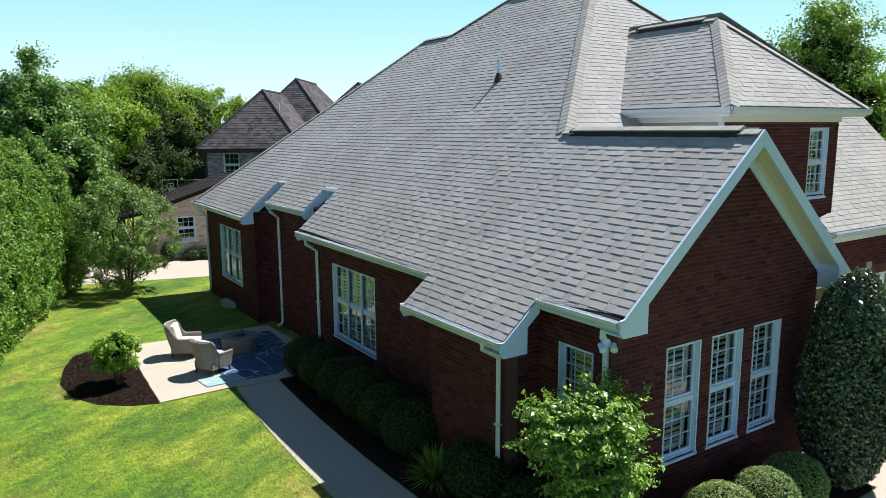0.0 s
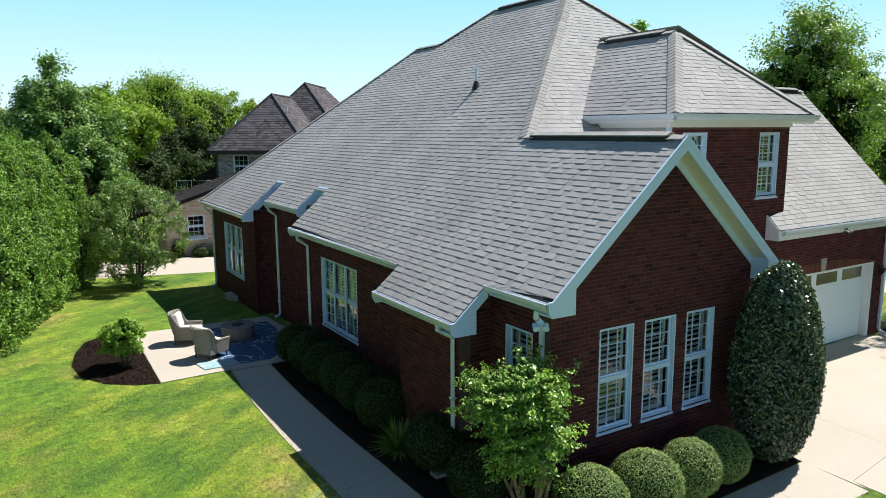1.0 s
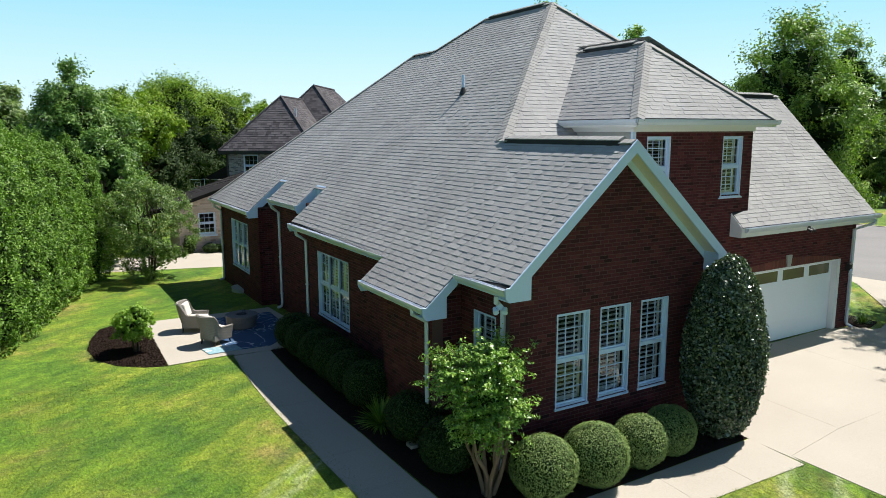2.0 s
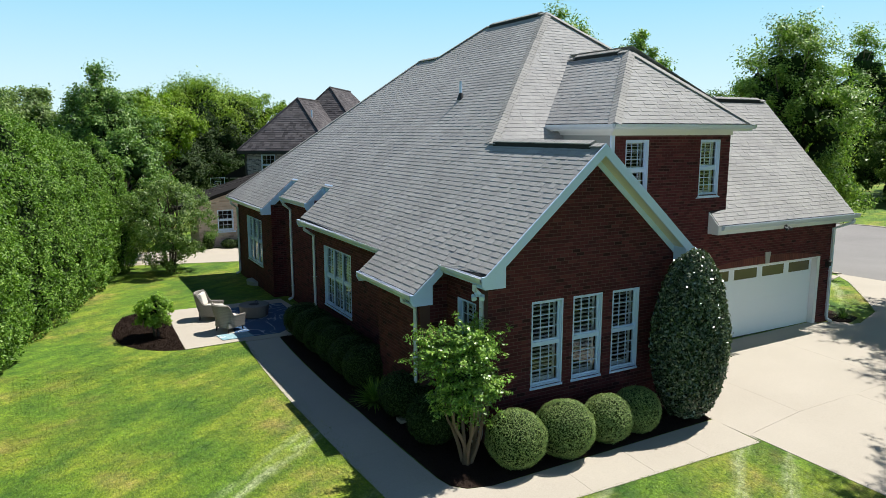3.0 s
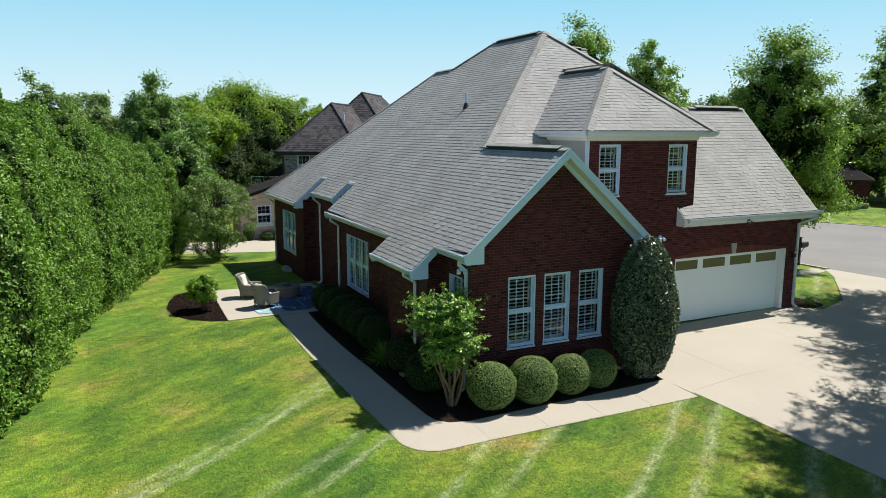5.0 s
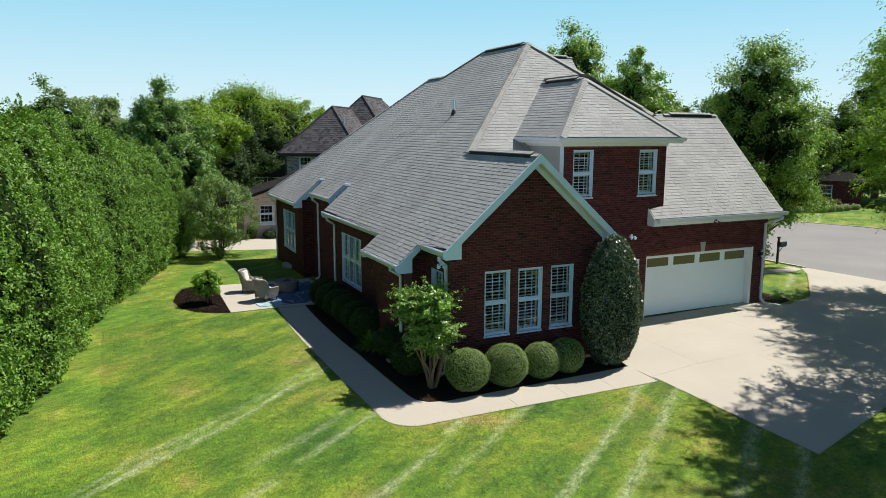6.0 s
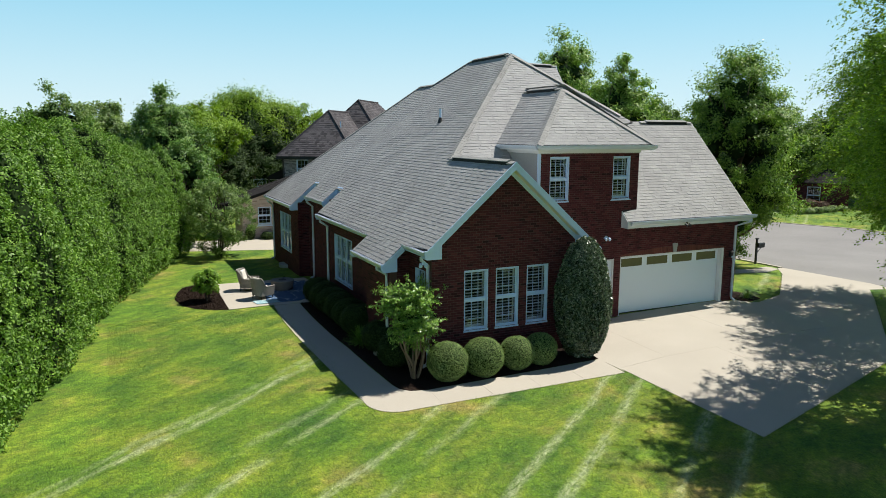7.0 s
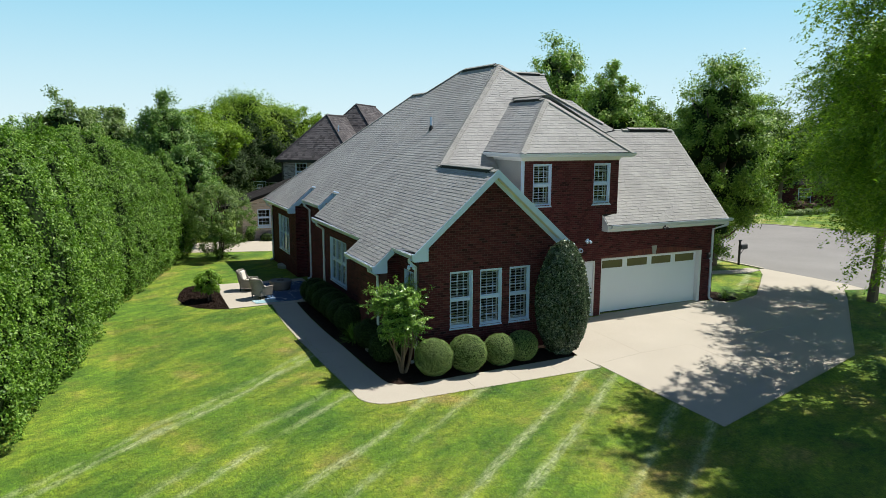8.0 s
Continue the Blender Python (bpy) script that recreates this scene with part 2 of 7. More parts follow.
def lawn_colour(nt):
    """Patchy green with dry spots and pale, broken wheel tracks of the mower."""
    big = tex(nt, 0.3, 6, rough=0.65)
    c = ramp(nt, big, [(0.34, (0.05, 0.125, 0.006)), (0.45, (0.098, 0.182, 0.008)), (0.55, (0.158, 0.218, 0.013)), (0.67, (0.27, 0.225, 0.055))])
    co = nt.nodes.new("ShaderNodeTexCoord")
    mp = nt.nodes.new("ShaderNodeMapping")
    mp.inputs["Rotation"].default_value = (0, 0, radians(-36.3))
    nt.links.new(co.outputs["Object"], mp.inputs[0])

    def along(scale, stretch, detail=4):
        m2 = nt.nodes.new("ShaderNodeMapping")
        m2.inputs["Scale"].default_value = stretch
        nt.links.new(mp.outputs[0], m2.inputs[0])
        n = nt.nodes.new("ShaderNodeTexNoise")
        n.inputs["Scale"].default_value = scale
        n.inputs["Detail"].default_value = detail
        n.inputs["Roughness"].default_value = 0.65
        nt.links.new(m2.outputs[0], n.inputs["Vector"])
        return n.outputs[0]

    swath = along(1.5, (0.28, 1.0, 1.0), 5)
    c = mix(nt, 0.85, c, ramp(nt, swath, [(0.36, (0.5, 0.68, 0.7)), (0.5, (0.97, 1.0, 0.95)), (0.64, (1.42, 1.32, 1.5))]), "MULTIPLY")
    c = mix(nt, ramp(nt, tex(nt, 0.55, 5), [(0.58, (0, 0, 0)), (0.74, (0.55, 0.55, 0.55))]), c, (0.2, 0.155, 0.04))
    sep = nt.nodes.new("ShaderNodeSeparateXYZ")
    nt.links.new(mp.outputs[0], sep.inputs[0])
    wob = nt.nodes.new("ShaderNodeMath")
    wob.operation = "MULTIPLY_ADD"
    nt.links.new(along(0.5, (0.5, 1, 1), 3), wob.inputs[0])
    wob.inputs[1].default_value = 0.9
    nt.links.new(sep.outputs["Y"], wob.inputs[2])
    fit = nt.nodes.new("ShaderNodeMapRange")
    fit.inputs["From Min"].default_value = -8.7 + 0.45
    fit.inputs["From Max"].default_value = 6.9 + 0.45
    nt.links.new(wob.outputs[0], fit.inputs["Value"])
    stops = []
    for d, k in STREAKS:
        u = (d - -8.7) / 15.6
        stops += [(u - 0.012, (0, 0, 0)), (u, (k, k, k)), (u + 0.012, (0, 0, 0))]
    line = ramp(nt, fit.outputs[0], stops)
    k = mix(nt, 1.0, line, ramp(nt, along(0.45, (0.7, 1, 1), 4), [(0.40, (0, 0, 0)), (0.52, (1, 1, 1))]), "MULTIPLY")
    k = mix(nt, 1.0, k, ramp(nt, along(14, (0.25, 1, 1), 5), [(0.34, (0.1, 0.1, 0.1)), (0.58, (1, 1, 1))]), "MULTIPLY")
    return mix(nt, k, c, (0.36, 0.40, 0.22))


def grass_mat():
    m, nt, b = nodes_of("lawn", 0.95)
    tuft = tex(nt, 5, 6, stretch=(0.8, 1.0, 1.0), rough=0.7)
    fine = tex(nt, 26, 5, stretch=(1.0, 0.45, 1.0), rough=0.75)
    c = mix(nt, 0.9, lawn_colour(nt), ramp(nt, tuft, [(0.34, (0.58, 0.66, 0.55)), (0.5, (0.98, 0.98, 0.96)), (0.68, (1.4, 1.36, 1.45))]), "MULTIPLY")
    c = mix(nt, 0.9, c, ramp(nt, fine, [(0.36, (0.46, 0.54, 0.44)), (0.5, (0.95, 0.95, 0.93)), (0.64, (1.5, 1.46, 1.4))]), "MULTIPLY")
    nt.links.new(c, b.inputs["Base Color"])
    bump(nt, b, mix(nt, 0.5, tuft, fine), 0.9, 0.05)
    return m


def blade_mat():
    m, nt, b = nodes_of("grass_blade", 0.55)
    c = mix(nt, 0.9, lawn_colour(nt), ramp(nt, island(nt), [(0, (0.6, 0.68, 0.55)), (0.55, (1.0, 1.03, 0.95)), (1, (1.55, 1.48, 1.5))]), "MULTIPLY")
    nt.links.new(c, b.inputs["Base Color"])
    return m


M["grass"] = grass_mat()

M["blade"] = blade_mat()
# ---- builders ----
RNG = np.random.default_rng(7)


def part(name, bm, material, parent=None, label=""):
    me = bpy.data.meshes.new(name)
    bm.to_mesh(me)
    bm.free()
    me.materials.append(M[material])
    ob = new(name, me)
    ob.parent = parent
    if label:
        tagged(ob, label)
    return ob


def mesh_part(name, verts, faces, material, parent=None, label="", smooth=False):
    me = bpy.data.meshes.new(name)
    me.from_pydata(verts, [], faces)
    me.materials.append(M[material])
    if smooth:
        me.polygons.foreach_set("use_smooth", [True] * len(me.polygons))
    ob = new(name, me)
    ob.parent = parent
    if label:
        tagged(ob, label)
    return ob


def thing(name, label, category, group="", kind="", at=(0, 0, 0)):
    ob = new(name)
    ob.location = at
    return tagged(ob, label, category, group, kind)


def box(bm, a, b, m=None):
    """A box from corner a to corner b, turned by m."""
    c = [Vector((x, y, z)) for z in (a[2], b[2]) for y in (a[1], b[1]) for x in (a[0], b[0])]
    v = [bm.verts.new(m @ p if m else p) for p in c]
    for f in ((0, 2, 3, 1), (4, 5, 7, 6), (0, 1, 5, 4), (2, 6, 7, 3), (0, 4, 6, 2), (1, 3, 7, 5)):
        bm.faces.new([v[i] for i in f])
    return v


def box_part(name, a, b, material, parent=None, label="", bevel=0.0):
    bm = bmesh.new()
    box(bm, a, b)
    if bevel:
        bmesh.ops.bevel(bm, geom=list(bm.edges), offset=bevel, segments=2, affect="EDGES", profile=0.5)
    bmesh.ops.recalc_face_normals(bm, faces=bm.faces)
    return part(name, bm, material, parent, label)


def prism(bm, pts, push):
    """The flat outline pts, pushed along the vector push."""
    a = [bm.verts.new(p) for p in pts]
    b = [bm.verts.new(Vector(p) + Vector(push)) for p in pts]
    bm.faces.new(a)
    bm.faces.new(b[::-1])
    n = len(pts)
    for i in range(n):
        bm.faces.new((a[i], b[i], b[(i + 1) % n], a[(i + 1) % n]))


def prism_part(name, pts, push, material, parent=None, label=""):
    bm = bmesh.new()
    prism(bm, pts, push)
    bmesh.ops.recalc_face_normals(bm, faces=bm.faces)
    return part(name, bm, material, parent, label)


def tube(bm, points, radii, sides=8, cap=True):
    """A round limb through the points."""
    rings = []
    n = len(points)
    for i, (p, r) in enumerate(zip(points, radii)):
        p = Vector(p)
        d = (Vector(points[min(i + 1, n - 1)]) - Vector(points[max(i - 1, 0)])).normalized()
        a = d.orthogonal().normalized() if abs(d.z) < 0.99 else Vector((1, 0, 0))
        if i and rings:
            a = (rings[-1][1] - d * rings[-1][1].dot(d)).normalized()
        c = d.cross(a)
        ring = [bm.verts.new(p + (a * math.cos(k * 2 * math.pi / sides) + c * math.sin(k * 2 * math.pi / sides)) * r) for k in range(sides)]
        rings.append((ring, a))
    for (r0, _), (r1, _) in zip(rings, rings[1:]):
        for k in range(sides):
            bm.faces.new((r0[k], r0[(k + 1) % sides], r1[(k + 1) % sides], r1[k]))
    if cap:
        bm.faces.new(rings[0][0][::-1])
        bm.faces.new(rings[-1][0])


def ground_z(x, y):
    """The lie of the land: it falls gently away from the house to the front, the back and the road."""
    near, back = max(0.0, 10 - max(y, -25.0)), min(max(y, 10.0), 40.0) - 10
    across = min(max(x, -8.0), 22.0) - 12
    return 0.072 - 0.0435 * near + 0.0122 * across - 0.0325 * (min(max(x, 22.0), 47.0) - 22) - 0.017 * back - 0.00159 * across * back


def leaves(centres, normals, size, jitter=0.6, aspect=0.5, rng=RNG, plain=False):
    """Vertices and faces of one small pointed, folded leaf at each centre, lying roughly across its normal."""
    n = len(centres)
    nor = normals + rng.normal(0, jitter, (n, 3))
    nor /= np.linalg.norm(nor, axis=1)[:, None] + 1e-9
    t = rng.normal(0, 1, (n, 3))
    t -= nor * (t * nor).sum(1)[:, None]
    t /= np.linalg.norm(t, axis=1)[:, None] + 1e-9
    s = np.cross(nor, t)
    L = (size * rng.uniform(0.7, 1.3, n))[:, None]
    w = L * aspect * 0.5
    if plain:
        # a three-cornered leaf for foliage far off
        v = np.stack([centres - t * L * 0.5 + s * w * 1.1, centres + t * L * 0.6, centres - t * L * 0.5 - s * w * 1.1], 1).reshape(-1, 3)
        return v, np.arange(n * 3).reshape(-1, 3)
    v = np.stack([centres - t * L * 0.5, centres + s * w + nor * w * 0.4, centres + t * L * 0.5, centres - s * w + nor * w * 0.4], 1).reshape(-1, 3)
    base = np.arange(n) * 4
    return v, np.stack([base, base + 1, base + 2, base + 3], 1)


def leaf_object(name, v, f, material, parent=None, label=""):
    me = bpy.data.meshes.new(name)
    n, k = len(v), len(f)
    me.vertices.add(n)
    me.vertices.foreach_set("co", np.ascontiguousarray(v, dtype=np.float32).ravel())
    c = f.shape[1]
    me.loops.add(k * c)
    me.loops.foreach_set("vertex_index", np.ascontiguousarray(f, dtype=np.int32).ravel())
    me.polygons.add(k)
    me.polygons.foreach_set("loop_start", np.arange(k, dtype=np.int32) * c)
    me.update(calc_edges=True)
    me.materials.append(M[material])
    ob = new(name, me)
    ob.parent = parent
    if label:
        tagged(ob, label)
    return ob

# ---- the house: roof ----
S, C = 0.865, -2.944          # pitch of the main roof and its height at x = 0
EXPO, TAB = 0.143, 0.21     # shingle exposure and tab width
house = thing("house", "dark red brick house with grey shingle roof and white trim", "house")


def frame_of(origin, u, v):
    o, u, v = Vector(origin), Vector(u).normalized(), Vector(v).normalized()
    n = u.cross(v)
    return (o, u, v, n) if n.z > 0 else (o, u, v, -n)


def scan(poly, v):
    """The stretches of u inside the outline at height v."""
    xs = []
    for (u0, v0), (u1, v1) in zip(poly, poly[1:] + poly[:1]):
        if (v0 <= v) != (v1 <= v):
            xs.append(u0 + (u1 - u0) * (v - v0) / (v1 - v0))
    xs.sort()
    return list(zip(xs[::2], xs[1::2]))


def shingle_rows(fr, poly, expo=EXPO, tab=TAB, seed=1, thick=0.015):
    """One wedge for each shingle tab: lists of eight corners."""
    rng = random.Random(seed)
    o, u, v, n = fr
    v0, v1 = min(p[1] for p in poly), max(p[1] for p in poly)
    out = []
    rows = int((v1 - v0) / expo) + 1
    for r in range(rows):
        a, b = v0 + r * expo, min(v0 + (r + 1) * expo, v1)
        if b - a < 0.02:
            continue
        lo, hi = scan(poly, a + 0.004), scan(poly, b - 0.004)
        if len(lo) != len(hi):
            lo = hi = scan(poly, (a + b) / 2)
        for (l0, l1), (h0, h1) in zip(lo, hi):
            s = min(l0, h0) - rng.random() * tab
            slot = rng.random() < 0.5
            while s < max(l1, h1):
                slot = not slot
                w = tab * (rng.uniform(0.4, 0.95) if slot else rng.uniform(0.85, 1.8))
                e = s + w
                pa, pb = min(max(s, l0), l1), min(max(e, l0), l1)
                qa, qb = min(max(s, h0), h1), min(max(e, h0), h1)
                if pb - pa > 0.01 or qb - qa > 0.01:
                    t = thick * (rng.uniform(0.46, 0.72) if slot else rng.uniform(0.9, 1.15))
                    dv = rng.uniform(-0.004, 0.004)
                    g = 0.0002
                    bot = [o + u * (pa + g) + v * (a + dv), o + u * (pb - g) + v * (a + dv)]
                    top = [o + u * (qb - g) + v * (b + 0.012), o + u * (qa + g) + v * (b + 0.012)]
                    out.append([p + n * 0.002 for p in bot + top] + [bot[0] + n * t, bot[1] + n * t, top[0] + n * 0.005, top[1] + n * 0.005])
                s = e
    return out


WEDGE = ((4, 5, 6, 7), (0, 4, 7, 3), (1, 2, 6, 5), (0, 1, 5, 4))


def roof_face(name, origin, u, v, xyz, seed, shingle="shingle", near=None, parent=None, soft=True, expo=EXPO):
    """A roof plane: deck with thickness, and its shingles; those inside near(p) are pieces of their own."""
    fr = frame_of(origin, u, v)
    o, u, v, n = fr
    poly = [((Vector(p) - o).dot(u), (Vector(p) - o).dot(v)) for p in xyz]
    deck = prism_part("roof", [Vector(p) for p in xyz], -n * 0.10, "deck", parent or house)
    rows = shingle_rows(fr, poly, expo=expo, tab=TAB * expo / EXPO, seed=seed, thick=0.015 * expo / EXPO)
    vs, fs, single = [], [], []
    for c in rows:
        mid = (c[4] + c[6]) / 2
        if near and near(mid) and len(single) < 300:
            single.append(c)
            continue
        k = len(vs)
        vs += c
        fs += [tuple(k + i for i in f) for f in WEDGE]
    ob = mesh_part("shingle_field", vs, fs, shingle, deck)
    tagged(ob, kind="stuff")
    for c in single:
        mid = sum(c, Vector()) / 8
        mesh_part("shingle", [p - mid for p in c], WEDGE, "shingle_piece", deck).location = mid
    return deck


def on_west(x, y):
    return Vector((x, y, S * x + C))


RX, RZ = 15.39, S * 15.39 + C          # main ridge
GX, GZ = 10.525, S * 10.525 + C           # gable ridge
RS, RN = 15.56, 19.33                  # main ridge ends
YR, YW, HY = 7.0, 7.385, 11.35        # gable rake, gable wall, foot of the front hip
NX, NZ = 14.2, S * 14.2 + C            # low ridge towards the back
west = [(7.6, YR), (7.6, 8.73), (6.9, 8.73), (6.9, 11.72), (7.5, 11.72), (7.5, 18.47), (8.68, 18.47), (8.68, 19.28), (8.02, 19.28),
        (8.02, 22.3), (8.65, 22.3), (8.65, 23.0), (7.43, 23.0), (7.43, 29.25), (NX, 22.55), (NX, 20.95), (RX, RN), (RX, RS), (GX, HY), (GX, YR)]
roof_face("roof_west", (0, 0, C), (0, 1, 0), (1, 0, S), [on_west(*p) for p in west], 3, near=lambda p: p.y < 10.5 and p.x < 9.3)


SS = (RZ - GZ) / (RS - HY)             # the front and east slopes are pitched differently
SE = 0.66


def south_z(y):
    return RZ + SS * (y - RS)


roof_face("roof_south", (0, RS, RZ), (1, 0, 0), (0, 1, SS), [Vector((x, y, south_z(y))) for x, y in ((RX, RS), (GX, HY), (12.9, HY - 2.05), (12.9, 10.6), (14.2, 11.7), (17.2, 12.3), (19.75, 12.68))], 5)
roof_face("roof_gable_east", (GX, 0, GZ), (0, 1, 0), (-1, 0, S), [Vector((x, y, GZ - S * (x - GX))) for x, y in ((GX, YR), (13.5, YR), (13.5, 9.47), (12.45, 9.47), (GX, HY))], 6)
# the back of the main roof, and the rear wing
roof_face("roof_east", (RX, 0, RZ), (0, 1, 0), (-1, 0, SE), [Vector((x, y, RZ - SE * (x - RX))) for x, y in ((RX, RS), (19.3, 12.98), (22.5, 12.98), (22.5, 29), (RX, RN))], 7)
roof_face("roof_north", (0, 29.25, S * 7.43 + C), (1, 0, 0), (0, -6.7, NZ - S * 7.43 - C), [(7.43, 29.25, S * 7.43 + C), (NX, 22.55, NZ), (16.5, 22.55, NZ), (22.5, 29.25, S * 7.43 + C)], 8)
roof_face("roof_rear_wing", (0, 20, 10.44), (1, 0, 0), (0, 1, 0.9), [(16.2, 20, 10.44), (20.7, 20, 10.44), (20.45, 18.64, 9.21), (20.94, 18.45, 9.04), (21.43, 18.43, 9.03), (22.58, 16.95, 7.70), (22.0, 14.8, 5.76), (16.2, 14.8, 5.76)], 9)
roof_face("roof_rear_back", (0, 20, 10.44), (1, 0, 0), (0, -1, 0.9), [(16.2, 20, 10.44), (20.7, 20, 10.44), (22.0, 25.2, 5.76), (16.2, 25.2, 5.76)], 10)
# garage roof
GRY, GRZ, GEY, GEZ = 12.77, 7.52, 9.1, 3.806
gs = (GRZ - GEZ) / (GRY - GEY)
gp = lambda x, y: Vector((x, y, GEZ + gs * (y - GEY)))
roof_face("roof_garage", (0, GEY, GEZ), (1, 0, 0), (0, 1, gs), [gp(*p) for p in ((16.72, GEY), (23.1, GEY), (23.1, GRY), (17.3, GRY), (17.43, 9.48), (16.72, 9.48))], 11)
roof_face("roof_garage_back", (0, GRY, GRZ), (1, 0, 0), (0, -1, gs), [Vector((x, y, GRZ - gs * (y - GRY))) for x, y in ((19.2, GRY), (23.1, GRY), (23.1, 16.4), (19.2, 16.4))], 12)
# dormer roof: a hip with its ridge running back into the main roof
DX, DZ, DY, DEZ = 15.04, 8.69, 11.2, 6.636
DW, DE, DF = 12.62, 17.75, 9.037
ds = (DZ - DEZ) / (DX - DW)
db = RS + (DZ - RZ) / SS
dback = lambda x: RS + (DEZ + ds * (x - DW) - RZ) / SS
roof_face("roof_dormer_front", (0, DF, DEZ), (1, 0, 0), (0, DY - DF, DZ - DEZ), [(DW, DF, DEZ), (DE, DF, DEZ), (DX, DY, DZ)], 13)
roof_face("roof_dormer_west", (DW, 0, DEZ), (0, 1, 0), (1, 0, ds), [(DW, DF, DEZ), (DX, DY, DZ), (DX, db + 0.1, DZ), (DW, dback(DW) + 0.1, DEZ)], 14)
roof_face("roof_dormer_east", (DE, 0, DEZ), (0, 1, 0), (-1, 0, ds), [(DE, DF, DEZ), (DX, DY, DZ), (DX, db + 0.1, DZ), (DE, db + 0.1, DEZ)], 15)


def caps(name, a, b, width=0.15, lift=0.03, step=0.14, vent=False, drop=0.5):
    """Folded cap shingles along a ridge or hip, on a raised vent strip where there is one."""
    a, b = Vector(a), Vector(b)
    d = (b - a).normalized()
    side = d.cross(Vector((0, 0, 1))).normalized()
    up = side.cross(d).normalized()
    if up.z < 0:
        up = -up
    n = max(1, int((b - a).length / step))
    vs, fs = [], []
    rng = random.Random(len(name) + int(a.x * 10))
    for i in range(n):
        p, q = a + d * (i * step), a + d * ((i + 1) * step + 0.03)
        mid = (i + 0.5) * step
        high = lift if not vent or 0.32 < mid < n * step - 0.32 else 0.03
        h0, h1 = high + rng.uniform(0, 0.004), high + 0.009
        k = len(vs)
        for pt, h in ((p, h1), (q, h0)):
            vs += [pt - side * width - up * (width * drop - h), pt + up * h, pt + side * width - up * (width * drop - h), pt - side * width - up * (width * drop - h + 0.02), pt + side * width - up * (width * drop - h + 0.02)]
        fs += [(k, k + 1, k + 6, k + 5), (k + 1, k + 2, k + 7, k + 6), (k, k + 5, k + 8, k + 3), (k + 2, k + 4, k + 9, k + 7), (k, k + 3, k + 1), (k + 1, k + 4, k + 2), (k + 3, k + 4, k + 1)]
    ob = tagged(mesh_part(name, vs, fs, "cap", house), kind="stuff")
    if vent:
        bm = bmesh.new()
        w, e = width * 0.9, 0.34
        prism(bm, [a + d * e + side * (w * q) + up * h for q, h in ((-1, -w * 0.9), (-1, lift - w * drop - 0.015), (0, lift - 0.015), (1, lift - w * drop - 0.015), (1, -w * 0.9))], (b - a) - d * 2 * e)
        bmesh.ops.recalc_face_normals(bm, faces=bm.faces)
        part("ridge_vent", bm, "deck", house)
    return ob


caps("ridge_cap", (GX, YR, GZ), (GX, HY + 0.1, GZ), 0.135, 0.085, 0.16, True, 0.5)
caps("ridge_cap", (RX, RS, RZ), (RX, RN, RZ), 0.135, 0.085, 0.16, True, 0.5)
caps("ridge_cap", (DX, DY, DZ), (DX, db, DZ), 0.135, 0.085, 0.16, True, 0.5)
caps("ridge_cap", (20.15, GRY, GRZ), (23.1, GRY, GRZ), 0.135, 0.085, 0.16, True, 0.5)
caps("ridge_cap", (17.5, 20, 10.44), (20.7, 20, 10.44), 0.135, 0.085, 0.16, True, 0.5)
caps("ridge_cap", (NX, 20.95, NZ), (NX, 22.55, NZ))
caps("hip_cap", (GX, HY, GZ), (RX, RS, RZ), 0.17, 0.03, 0.15, False, 0.45)
caps("hip_cap", (19.3, 12.98, south_z(12.98)), (RX, RS, RZ), 0.17, 0.03, 0.15, False, 0.45)
caps("hip_cap", (NX, 20.95, NZ), (RX, RN, RZ), 0.15, 0.03, 0.15, False, 0.45)
caps("hip_cap", (7.43, 29.25, S * 7.43 + C), (NX, 22.55, NZ), 0.15, 0.03, 0.15, False, 0.45)
caps("hip_cap", (DW, DF, DEZ), (DX, DY, DZ), 0.17, 0.03, 0.15, False, 0.5)
caps("hip_cap", (DE, DF, DEZ), (DX, DY, DZ), 0.17, 0.03, 0.15, False, 0.5)

# ---- the house: walls ----
BH, BL, JOINT = 0.077, 0.215, 0.013


